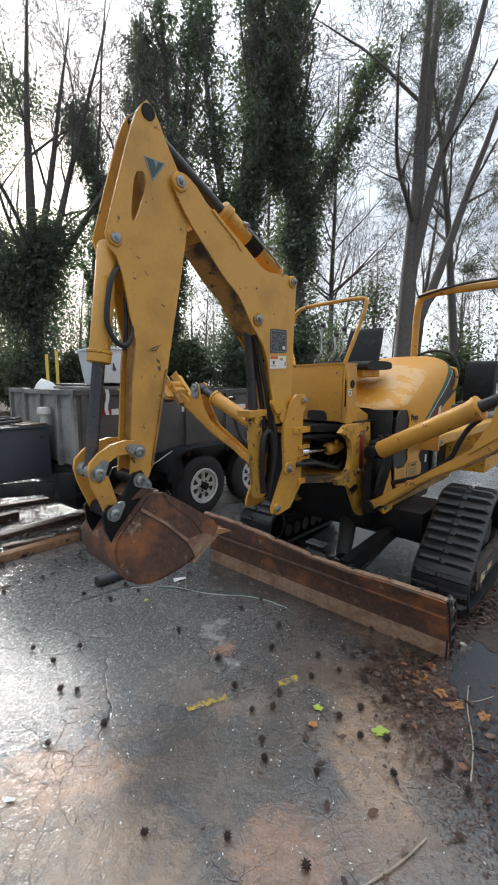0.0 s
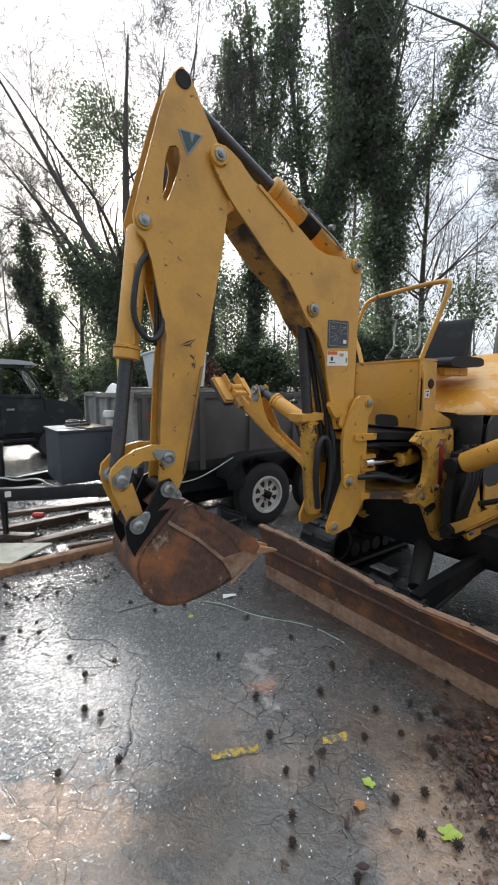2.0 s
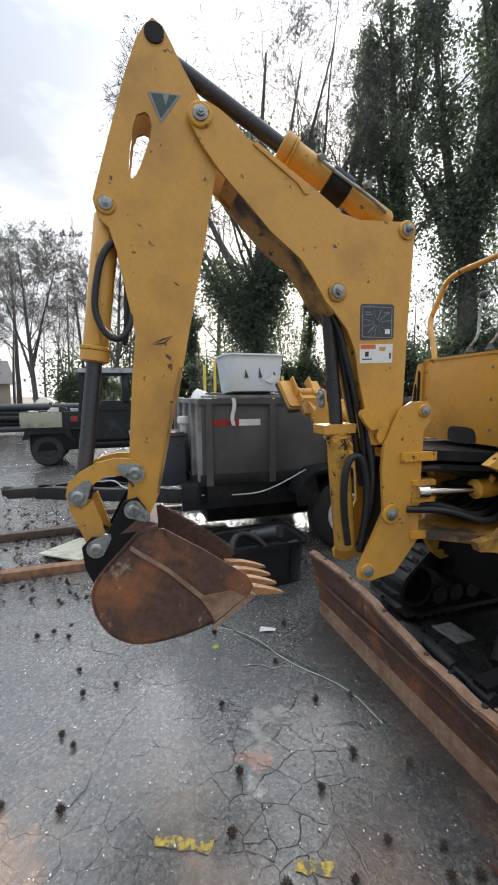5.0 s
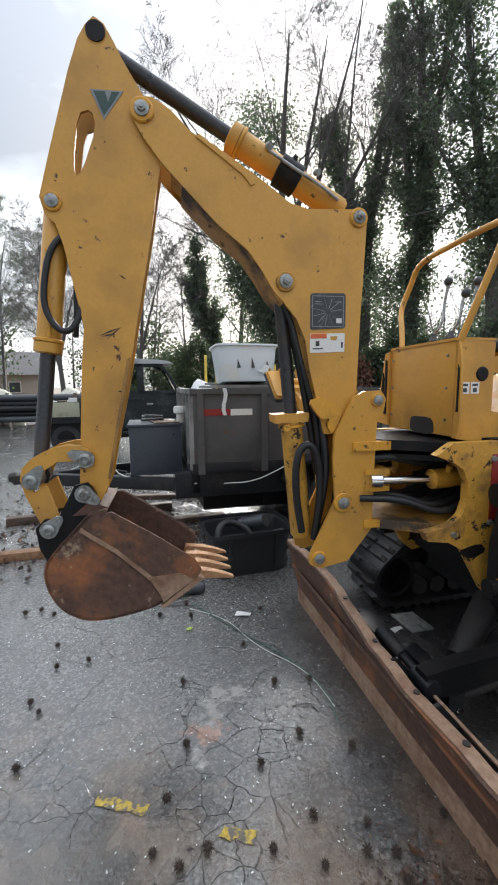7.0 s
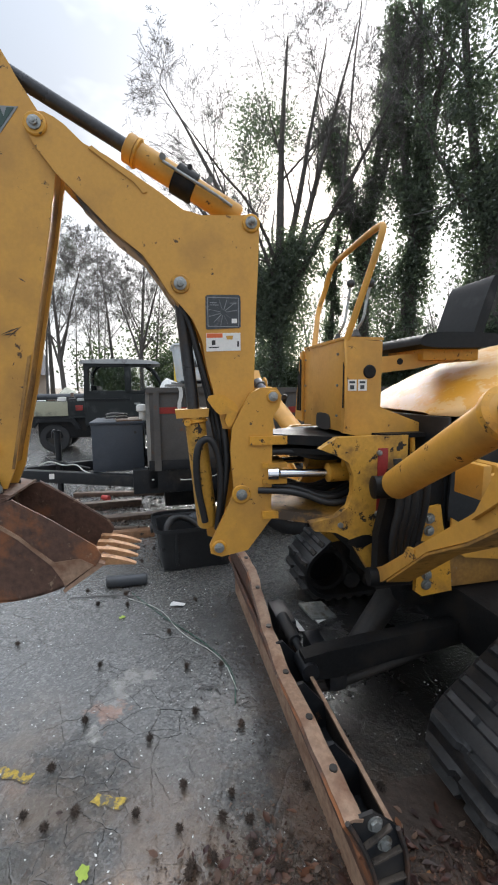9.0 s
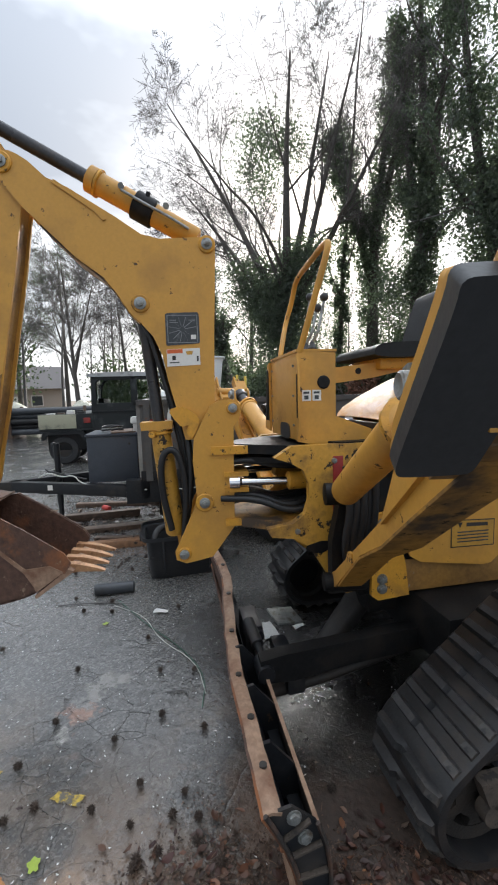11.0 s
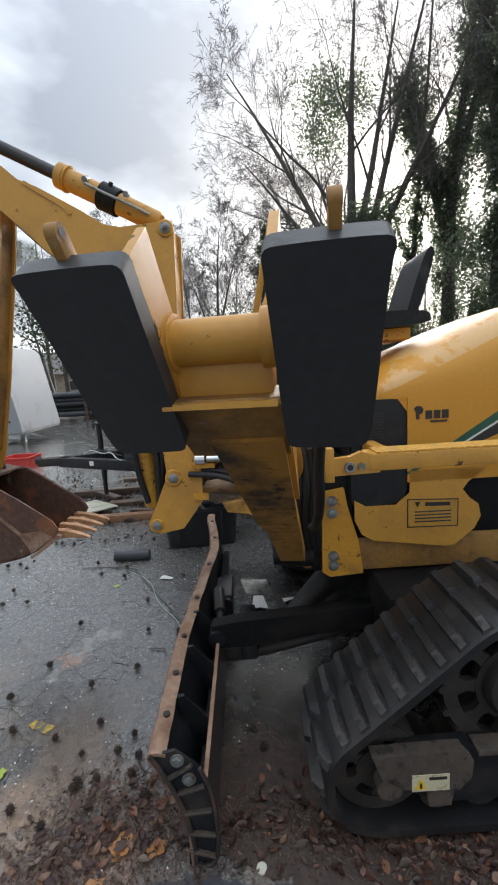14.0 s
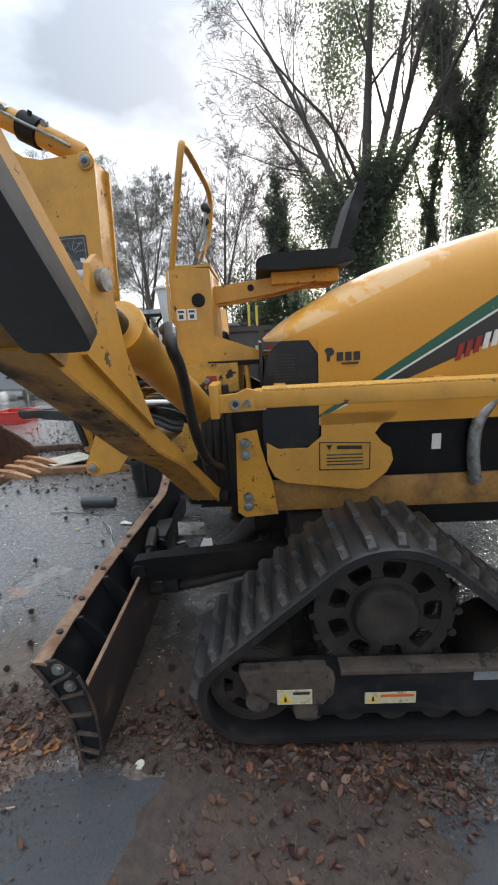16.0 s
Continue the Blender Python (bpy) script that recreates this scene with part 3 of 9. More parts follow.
def turned(a, b, rings, seg=28):
    """A turned body along a-b; rings: (metres along the axis, radius)."""
    bm = bmesh.new()
    m = axis_matrix(a, b)
    loops = []
    for t, r in rings:
        loops.append([bm.verts.new(m @ Vector((r * math.cos(2 * math.pi * k / seg), r * math.sin(2 * math.pi * k / seg), t))) for k in range(seg)])
    for u, v in zip(loops, loops[1:]):
        for k in range(seg):
            bm.faces.new((u[k], u[(k + 1) % seg], v[(k + 1) % seg], v[k]))
    bm.faces.new(loops[0][::-1])
    bm.faces.new(loops[-1])
    return finish(bm)


def pipe(points, r, seg=10, rounds=2, closed_ends=True):
    """A bent tube through points, with rounded bends."""
    pts = [Vector(p) for p in points]
    for _ in range(rounds):
        out = [pts[0]]
        for p, q in zip(pts, pts[1:]):
            out += [p.lerp(q, 0.25), p.lerp(q, 0.75)]
        out.append(pts[-1])
        pts = out
    bm = bmesh.new()
    loops = []
    side = None
    for i, p in enumerate(pts):
        d = (pts[min(i + 1, len(pts) - 1)] - pts[max(i - 1, 0)]).normalized()
        if side is None:
            side = d.orthogonal().normalized()
        side = (side - d * side.dot(d)).normalized()
        up = d.cross(side)
        loops.append([bm.verts.new(p + r * (math.cos(2 * math.pi * k / seg) * side + math.sin(2 * math.pi * k / seg) * up)) for k in range(seg)])
    for u, v in zip(loops, loops[1:]):
        for k in range(seg):
            bm.faces.new((u[k], u[(k + 1) % seg], v[(k + 1) % seg], v[k]))
    if closed_ends:
        bm.faces.new(loops[0][::-1])
        bm.faces.new(loops[-1])
    return finish(bm, 0, 60)


def join(*bms):
    """One bmesh out of several."""
    out = bmesh.new()
    tmp = bpy.data.meshes.new("tmp")
    for b in bms:
        b.to_mesh(tmp)
        b.free()
        out.from_mesh(tmp)
    bpy.data.meshes.remove(tmp)
    return out


def sheet(rows, thick=0.0):
    """A surface through rows of points; thick: given a back, by normals."""
    bm = bmesh.new()
    vs = [[bm.verts.new(p) for p in row] for row in rows]
    for a, b in zip(vs, vs[1:]):
        for i in range(len(a) - 1):
            bm.faces.new((a[i], a[i + 1], b[i + 1], b[i]))
    bmesh.ops.recalc_face_normals(bm, faces=bm.faces)
    if thick:
        bmesh.ops.solidify(bm, geom=bm.faces[:], thickness=thick)
    return finish(bm, 0, 40)


def quads_mesh(name, verts, faces):
    """A mesh from arrays of vertices and of four-cornered faces."""
    me = bpy.data.meshes.new(name)
    verts, faces = np.asarray(verts, dtype=np.float32).reshape(-1, 3), np.asarray(faces, dtype=np.int32).reshape(-1, 4)
    me.vertices.add(len(verts))
    me.vertices.foreach_set("co", verts.ravel())
    me.loops.add(faces.size)
    me.loops.foreach_set("vertex_index", faces.ravel())
    me.polygons.add(len(faces))
    me.polygons.foreach_set("loop_start", np.arange(0, faces.size, 4, dtype=np.int32))
    me.polygons.foreach_set("loop_total", np.full(len(faces), 4, dtype=np.int32))
    me.update(calc_edges=True)
    me.validate()
    return me


def mesh_part(name, me, mat, parent=None, label=""):
    me.materials.append(mat)
    ob = new(name, me)
    if parent is not None:
        ob.parent = parent
    if label:
        tagged(ob, label)
    return ob


def leaf_quads(pts, size, rng, flat=0.0, ratio=0.6):
    """Pointed leaves at pts, turned at random; flat: how far they lie level (0 to 1)."""
    n = len(pts)
    u = rng.normal(size=(n, 3))
    w = rng.normal(size=(n, 3))
    if flat:
        u[:, 2] *= 1 - flat
        w[:, 2] *= 1 - flat
    u /= np.linalg.norm(u, axis=1, keepdims=True)
    w -= u * np.sum(u * w, axis=1, keepdims=True)
    w /= np.linalg.norm(w, axis=1, keepdims=True) + 1e-9
    s = size * rng.uniform(0.6, 1.35, (n, 1))
    k = rng.uniform(-0.2, 0.2, (n, 1))
    nrm = np.cross(u, w)
    v = np.stack([pts - u * s * 0.5, pts + w * s * 0.5 * ratio + u * s * k + nrm * s * 0.12, pts + u * s * 0.5, pts - w * s * 0.5 * ratio + u * s * k + nrm * s * 0.12], axis=1)
    return v.reshape(-1, 3), np.arange(4 * n).reshape(-1, 4)

# ---- the ground ----
MACHINE = pose(0, 0, 0, 0, 0, -42.3)


def ground_height(x, y):
    d = math.hypot(x, y - 3)
    return 0.012 * noise.noise(Vector((x * 0.5, y * 0.5, 0))) * min(1, max(0, (d - 4) / 5)) + 0.35 * noise.noise(Vector((x * 0.02, y * 0.02, 3))) * min(1, max(0, (d - 22) / 30))


def build_ground():
    rings = [0.6 * i for i in range(1, 22)] + [14, 16, 19, 23, 28, 35, 45, 60, 85, 130, 220, 420, 900, 2500]
    bm = bmesh.new()
    seg = 72
    mid = bm.verts.new((0, 2.5, 0))
    last = None
    for r in rings:
        loop = []
        for k in range(seg):
            x, y = r * math.cos(2 * math.pi * k / seg), 2.5 + r * math.sin(2 * math.pi * k / seg)
            loop.append(bm.verts.new((x, y, ground_height(x, y))))
        for k in range(seg):
            q = (k + 1) % seg
            if last is None:
                bm.faces.new((mid, loop[k], loop[q]))
            else:
                bm.faces.new((last[k], loop[k], loop[q], last[q]))
        last = loop
    finish(bm, 0, 180)
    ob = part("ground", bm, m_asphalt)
    ob.data.materials.append(m_woodsfloor)
    for f in ob.data.polygons:
        c = f.center
        if c.y > 13.5 + 2.0 * noise.noise(Vector((c.x * 0.2, 0, 0))) and c.x > -16 or c.y > 24 or math.hypot(c.x, c.y) > 38:
            f.material_index = 1
    tagged(ob, "wet cracked grey asphalt yard with sandy stains", "ground", kind="structure")


build_ground()

# ---- the trench tractor with its backhoe ----
tractor = thing("trench_tractor", "yellow tracked trench tractor with raised backhoe and rusty blade", "tractor", (-1.75, 3.3, 0), local=MACHINE)
# backhoe frame: x across from the near cheek, y along the boom, swung 3.4 degrees
HOE = Matrix.Translation((-1.70, 2.2, 0)) @ pose(0, 0, 0, 0, 0, -3.4)


def hoe(name, bm, mat, parent=None, label=""):
    return part(name, bm, mat, parent or tractor, label, HOE)


def pin(parent, y, z, x0, r=0.028, length=0.03, collar=0.042):
    """A pivot pin: painted boss, washer and hexagon head, standing out to +x."""
    hoe("pin_boss", turned((x0 - 0.006, y, z), (x0 + 0.2, y, z), [(0, collar), (0.012, collar), (0.016, collar * 0.9)]), m_yellow_worn, parent)
    head = join(turned((x0 + 0.008, y, z), (x0 + 0.3, y, z), [(0, r), (0.008, r), (0.01, r * 0.8)]), rod((x0 + 0.01, y, z), (x0 + length, y, z), r * 0.62, seg=6, bevel=0.002), rod((x0 + length, y, z), (x0 + length + 0.006, y, z), r * 0.3, seg=10))
    hoe("pin", head, m_steel, parent, "greased steel pivot pin")


def flag_pin(parent, y, z, x0, turn):
    """A pin with a flag-shaped keeper plate held by a bolt."""
    c, s = math.cos(radians(turn)), math.sin(radians(turn))
    prof = [(y + 0.036 * math.cos(a) , z + 0.036 * math.sin(a)) for a in [radians(turn) + math.pi / 2 + k * math.pi / 8 for k in range(9)]]
    prof += [(y + 0.062 * c + 0.016 * s, z + 0.062 * s - 0.016 * c), (y + 0.074 * c, z + 0.074 * s), (y + 0.062 * c - 0.016 * s, z + 0.062 * s + 0.016 * c)]
    hoe("keeper_plate", plate(prof, x0, x0 + 0.012, 0.003), m_steel, parent, "grey keeper plate")
    hoe("pin", join(turned((x0 + 0.008, y, z), (x0 + 0.2, y, z), [(0, 0.025), (0.014, 0.025), (0.018, 0.021), (0.02, 0.013), (0.012, 0.011)]), rod((x0 + 0.008, y + 0.056 * c, z + 0.056 * s), (x0 + 0.02, y + 0.056 * c, z + 0.056 * s), 0.010, seg=6)), m_steel, parent)


# stick: two cheeks, a box between them, and the pins
STICK = [(-0.99, 2.83), (-0.96, 2.86), (-0.925, 2.84), (-0.89, 2.78), (-0.865, 2.73), (-0.76, 2.56), (-0.735, 2.40), (-0.78, 2.14), (-0.85, 1.80), (-0.905, 1.52), (-0.965, 1.27), (-0.99, 1.14), (-1.03, 1.05),
         (-1.085, 1.05), (-1.115, 1.10), (-1.10, 1.30), (-1.075, 1.62), (-1.058, 1.76), (-1.085, 1.90), (-1.115, 2.06), (-1.14, 2.14), (-1.175, 2.17), (-1.19, 2.23), (-1.15, 2.37), (-1.105, 2.52), (-1.06, 2.67), (-1.02, 2.78)]
WINDOW = [(-1.035, 2.53), (-0.985, 2.55), (-0.97, 2.49), (-1.03, 2.33), (-1.055, 2.31), (-1.06, 2.36)]


def cheek(outline, hole, x0, x1, bevel=0.003):
    """A flat cheek with a window cut through it."""
    bm = plate(outline, x0, x1, bevel)
    if hole:
        tool = plate(smooth_poly(hole, 1), x0 - 0.02, x1 + 0.02, 0)
        ma, mb = bpy.data.meshes.new("a"), bpy.data.meshes.new("b")
        bm.to_mesh(ma)
        tool.to_mesh(mb)
        bm.free()
        tool.free()
        oa, ob = new("a", ma), new("b", mb)
        mod = oa.modifiers.new("cut", "BOOLEAN")
        mod.object, mod.operation, mod.solver = ob, "DIFFERENCE", "EXACT"
        deps = bpy.context.evaluated_depsgraph_get()
        bm = bmesh.new()
        bm.from_mesh(oa.evaluated_get(deps).to_mesh())
        bpy.data.objects.remove(oa)
        bpy.data.objects.remove(ob)
        bpy.data.meshes.remove(ma)
        bpy.data.meshes.remove(mb)
        finish(bm, 0, 35)
    return bm


stick = hoe("stick", cheek(STICK, WINDOW, -0.032, -0.018), m_yellow, None, "tall yellow backhoe dipper stick with rust chips")
hoe("far_cheek", cheek(STICK, WINDOW, -0.160, -0.146), m_yellow, stick)
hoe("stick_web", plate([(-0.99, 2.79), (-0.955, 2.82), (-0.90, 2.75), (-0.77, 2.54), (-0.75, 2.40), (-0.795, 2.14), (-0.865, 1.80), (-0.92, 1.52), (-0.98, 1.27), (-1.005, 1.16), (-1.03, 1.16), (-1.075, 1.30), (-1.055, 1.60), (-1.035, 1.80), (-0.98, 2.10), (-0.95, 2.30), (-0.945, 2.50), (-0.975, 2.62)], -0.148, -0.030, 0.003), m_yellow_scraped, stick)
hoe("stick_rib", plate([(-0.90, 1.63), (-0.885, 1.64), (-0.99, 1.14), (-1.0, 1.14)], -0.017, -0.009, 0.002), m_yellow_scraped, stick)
pin(stick, -0.80, 2.55, 0.004, 0.027, 0.028, 0.045)
pin(stick, -1.145, 2.215, -0.018, 0.024, 0.022, 0.036)
hoe("head_pin", join(rod((-0.165, -0.955, 2.81), (-0.012, -0.955, 2.81), 0.035)), m_black, stick)
# triangular badge under the head of the stick
hoe("badge", plate([(-0.985, 2.615), (-0.865, 2.62), (-0.94, 2.515)], -0.0185, -0.0155, 0), m_greyline, stick, "green and black triangular maker's badge")
hoe("badge_field", plate([(-0.973, 2.61), (-0.932, 2.612), (-0.922, 2.575), (-0.908, 2.612), (-0.88, 2.614), (-0.94, 2.53)], -0.0165, -0.0135, 0), m_green, stick)
for gy, gz, gl, ga in ((-0.96, 1.74, 0.09, 22), (-0.945, 1.735, 0.075, 40), (-0.97, 1.725, 0.05, 12), (-0.93, 1.50, 0.03, -8), (-0.90, 1.95, 0.035, -30), (-0.96, 1.60, 0.02, 60)):
    c, s = math.cos(radians(ga)) * gl / 2, math.sin(radians(ga)) * gl / 2
    hoe("scratch", plate([(gy - c, gz - s), (gy, gz - 0.003), (gy + c, gz + s), (gy, gz + 0.004)], -0.0182, -0.0168, 0), m_ink, stick, "dark scratch through the paint")

# boom
BOOM = [(-0.825, 2.575), (-0.80, 2.60), (-0.765, 2.60), (-0.73, 2.585), (-0.69, 2.56), (-0.62, 2.495), (-0.53, 2.455), (-0.33, 2.335), (-0.22, 2.262), (-0.14, 2.243), (-0.02, 2.25), (0.085, 2.255), (0.12, 2.225), (0.11, 2.0), (0.10, 1.81), (0.09, 1.49), (0.06, 1.30),
        (-0.06, 1.30), (-0.10, 1.47), (-0.13, 1.59), (-0.15, 1.71), (-0.19, 1.80), (-0.25, 1.87), (-0.29, 1.91), (-0.34, 1.99), (-0.40, 2.07), (-0.52, 2.16), (-0.62, 2.26), (-0.73, 2.37), (-0.80, 2.46), (-0.84, 2.53)]
boom = hoe("boom", plate(BOOM, -0.010, 0.003, 0.003), m_yellow, None, "bent yellow backhoe boom with warning stickers")
hoe("far_cheek", plate(BOOM, -0.183, -0.170, 0.003), m_yellow, boom)
hoe("boom_web", plate([(-0.60, 2.45), (-0.33, 2.32), (-0.22, 2.245), (0.10, 2.238), (0.10, 2.0), (0.08, 1.49), (0.05, 1.32), (-0.05, 1.32), (-0.09, 1.47), (-0.12, 1.60), (-0.14, 1.72), (-0.18, 1.81), (-0.33, 2.01), (-0.50, 2.17), (-0.63, 2.29), (-0.70, 2.36)], -0.172, -0.008, 0.003), m_yellow_worn, boom)
# the darker paint on this strip stands for the shade under the boom
hoe("boom_soffit", plate([(-0.66, 2.29), (-0.52, 2.152), (-0.40, 2.062), (-0.34, 1.98), (-0.29, 1.90), (-0.25, 1.86), (-0.245, 1.875), (-0.33, 2.0), (-0.395, 2.08), (-0.515, 2.172), (-0.655, 2.31)], -0.176, -0.004, 0.002), m_yellow_grease_shade, boom, "dark underside of the boom with shade painted in")
pin(boom, 0.08, 2.22, 0.003, 0.026, 0.03, 0.04)
pin(boom, -0.24, 1.95, 0.003, 0.028, 0.034, 0.042)
hoe("boom_ridge", plate([(-0.60, 2.475), (-0.585, 2.485), (-0.40, 2.36), (-0.37, 2.32), (-0.385, 2.315), (-0.42, 2.355)], 0.002, 0.010, 0.002), m_yellow, boom)
hoe("transport_hook", plate(smooth_poly([(-0.14, 1.45), (-0.07, 1.47), (0.015, 1.41), (0.0, 1.355), (-0.03, 1.30), (-0.055, 1.34), (-0.04, 1.375), (-0.075, 1.365), (-0.10, 1.39)], 1), 0.003, 0.028, 0.003), m_yellow_worn, boom, "cast transport lock hook")
# chart sticker and warning sticker on the boom's cheek
decal = hoe("chart_sticker", plate(smooth_poly([(-0.13, 1.905), (-0.10, 1.908), (0.0, 1.91), (0.028, 1.91), (0.03, 1.88), (0.03, 1.79), (0.03, 1.765), (0.0, 1.763), (-0.10, 1.757), (-0.13, 1.755), (-0.13, 1.78), (-0.13, 1.88)], 1), 0.0032, 0.0052, 0), m_decal, boom, "worn black lifting chart sticker")
for a in range(11):
    ang = radians(12 + a * 31)
    hoe("chart_line", plate([(-0.05 + 0.012 * math.cos(ang), 1.83 + 0.012 * math.sin(ang)), (-0.05 + 0.066 * math.cos(ang), 1.83 + 0.058 * math.sin(ang)), (-0.052 + 0.066 * math.cos(ang), 1.832 + 0.058 * math.sin(ang)), (-0.052 + 0.012 * math.cos(ang), 1.832 + 0.012 * math.sin(ang))], 0.0052, 0.006, 0), m_greyline, decal)
for y0, y1, z0, z1 in ((-0.122, 0.02, 1.895, 1.898), (-0.122, 0.02, 1.768, 1.771), (-0.122, -0.119, 1.771, 1.895), (0.018, 0.021, 1.771, 1.895), (-0.11, -0.08, 1.872, 1.875), (-0.11, -0.07, 1.862, 1.865), (-0.02, 0.01, 1.872, 1.875)):
    hoe("chart_border", plate([(y0, z0), (y1, z0), (y1, z1), (y0, z1)], 0.0052, 0.006, 0), m_greyline, decal)
hoe("chart_book", plate([(-0.012, 1.785), (0.012, 1.785), (0.012, 1.805), (-0.012, 1.805)], 0.0052, 0.0062, 0), m_white, decal)
warn = hoe("warning_sticker", plate([(-0.13, 1.738), (0.028, 1.743), (0.028, 1.663), (-0.13, 1.657)], 0.0032, 0.0052, 0), m_white, boom, "white warning sticker with orange band")
hoe("sticker_band", plate([(-0.128, 1.737), (-0.055, 1.739), (-0.055, 1.720), (-0.128, 1.718)], 0.0052, 0.006, 0), m_orange, warn)
hoe("sticker_symbol", join(plate([(-0.118, 1.672), (-0.072, 1.674), (-0.072, 1.679), (-0.118, 1.677)], 0.0052, 0.006, 0), plate([(-0.105, 1.686), (-0.088, 1.687), (-0.088, 1.708), (-0.105, 1.707)], 0.0052, 0.006, 0)), m_ink, warn)
hoe("sticker_symbol", join(plate([(-0.04, 1.728), (-0.005, 1.73), (-0.01, 1.712), (-0.035, 1.712)], 0.0052, 0.006, 0)), m_signline, warn)
hoe("sticker_symbol", plate([(0.012, 1.705), (0.02, 1.705), (0.02, 1.68), (0.012, 1.68)], 0.0052, 0.006, 0), m_ink, warn)

# crowd cylinder along the back of the boom
def ram(name, a, b, r_barrel, r_rod, share, parent, barrel_mat, rod_mat, x, flip=False, label=""):
    """A hydraulic cylinder: barrel from a over `share` of the way, gland, then the rod to b; x: its plane in the backhoe's frame."""
    A, B = Vector((x, *a)), Vector((x, *b))
    n = (B - A).normalized()
    L = (B - A).length
    k = L * share
    ob = hoe(name, turned(A, B, [(0.0, r_barrel * 0.8), (0.015, r_barrel), (k - 0.045, r_barrel), (k - 0.044, r_barrel * 1.16), (k - 0.006, r_barrel * 1.16), (k, r_barrel * 0.9)]), barrel_mat, parent, label)
    hoe("piston_rod", turned(A + n * (k - 0.01), B, [(0, r_rod), (L - k - 0.02, r_rod), (L - k + 0.005, r_rod * 1.3), (L - k + 0.04, r_rod * 1.2)]), rod_mat, ob, "oiled steel piston rod")
    hoe("gland_ring", turned(A + n * (k - 0.062), B, [(0, r_barrel * 1.02), (0.004, r_barrel * 1.22), (0.014, r_barrel * 1.22), (0.018, r_barrel * 1.02)]), m_yellow_worn, ob)
    return ob


crowd = ram("crowd_cylinder", (0.04, 2.275), (-0.955, 2.81), 0.052, 0.031, 0.50, tractor, m_yellow, m_darkrod, -0.09, label="yellow crowd cylinder with dark rod")
hoe("hydraulic_fitting", join(rod((-0.06, -0.30, 2.50), (-0.02, -0.30, 2.48), 0.014), rod((-0.03, -0.10, 2.40), (0.0, -0.10, 2.39), 0.014), pipe([(-0.02, -0.30, 2.462), (-0.018, -0.20, 2.405), (-0.018, -0.08, 2.345), (-0.03, 0.0, 2.30)], 0.007, 8)), m_steel, crowd, "steel hydraulic tube")
hoe("cylinder_clamp", turned((-0.09, -0.16, 2.383), (-0.09, -0.94, 2.802), [(0, 0.054), (0.004, 0.066), (0.10, 0.066), (0.105, 0.054)]), m_black, crowd)
for x in (-0.05, -0.12):
    hoe("clamp_bolt", rod((x, -0.20, 2.41), (x, -0.18, 2.468), 0.011, seg=8), m_black, crowd)
# bucket cylinder down the front of the stick
bcyl = ram("bucket_cylinder", (-1.145, 2.21), (-1.285, 1.155), 0.048, 0.030, 0.525, tractor, m_yellow, m_darkrod, -0.089, label="yellow bucket cylinder with dark rod")
hoe("bucket_hose", pipe([(-0.04, -1.10, 2.12), (-0.025, -1.17, 2.05), (-0.02, -1.20, 1.90), (-0.02, -1.20, 1.82), (-0.015, -1.16, 1.745), (-0.015, -1.11, 1.735), (-0.025, -1.07, 1.80), (-0.04, -1.07, 1.9)], 0.0125), m_hose, bcyl, "looped black hydraulic hose")
hoe("bucket_hose", pipe([(-0.05, -1.08, 2.10), (-0.06, -1.085, 1.95), (-0.05, -1.09, 1.80), (-0.06, -1.10, 1.72)], 0.011), m_hose, bcyl)
hoe("hose_tube", pipe([(-0.045, -1.185, 2.05), (-0.043, -1.19, 1.85), (-0.045, -1.195, 1.72)], 0.008), m_yellow_worn, bcyl)
# lift cylinder under the boom
lcyl = ram("lift_cylinder", (-0.135, 0.80), (-0.245, 1.95), 0.050, 0.030, 0.51, tractor, m_yellow_chipped, m_darkrod, -0.085, label="worn yellow lift cylinder with black rod")
hoe("gland_cap", plate([(-0.28, 1.39), (-0.12, 1.395), (-0.125, 1.355), (-0.275, 1.35)], -0.145, -0.025, 0.005), m_yellow, lcyl)
hoe("cylinder_port", rod((-0.06, -0.215, 1.33), (-0.015, -0.225, 1.33), 0.016), m_yellow_worn, lcyl)
hoe("lift_hose", pipe([(-0.03, -0.15, 0.84), (-0.012, -0.185, 1.02), (0.0, -0.19, 1.17), (0.0, -0.165, 1.25), (0.0, -0.11, 1.255), (-0.005, -0.075, 1.15), (-0.01, -0.07, 1.0), (-0.03, -0.09, 0.80)], 0.017), m_hose, lcyl, "fat greasy hose loop")
hoe("lift_hose", pipe([(-0.05, -0.06, 1.38), (-0.02, -0.045, 1.24), (-0.015, -0.04, 1.10), (-0.03, -0.08, 0.86)], 0.018), m_hose, lcyl)
hoe("hydraulic_hose", join(pipe([(-0.05, -0.26, 1.90), (-0.035, -0.21, 1.82), (-0.03, -0.17, 1.66), (-0.03, -0.125, 1.50), (-0.04, -0.08, 1.35), (-0.05, -0.06, 1.15)], 0.012), pipe([(-0.10, -0.26, 1.90), (-0.08, -0.20, 1.80), (-0.08, -0.15, 1.60), (-0.08, -0.10, 1.35), (-0.08, -0.06, 1.1)], 0.017)), m_hose, boom, "black hoses tucked under the boom")

# bucket links
CRESCENT = [(-1.335, 1.15), (-1.325, 1.20), (-1.285, 1.24), (-1.22, 1.275), (-1.15, 1.29), (-1.09, 1.285), (-1.05, 1.25), (-1.05, 1.20), (-1.09, 1.195), (-1.13, 1.222), (-1.19, 1.222), (-1.24, 1.19), (-1.26, 1.14), (-1.29, 1.105)]
LINK = [(-1.335, 1.16), (-1.285, 1.10), (-1.24, 1.13), (-1.20, 1.00), (-1.185, 0.96), (-1.21, 0.915), (-1.26, 0.93), (-1.275, 0.98), (-1.32, 1.09)]
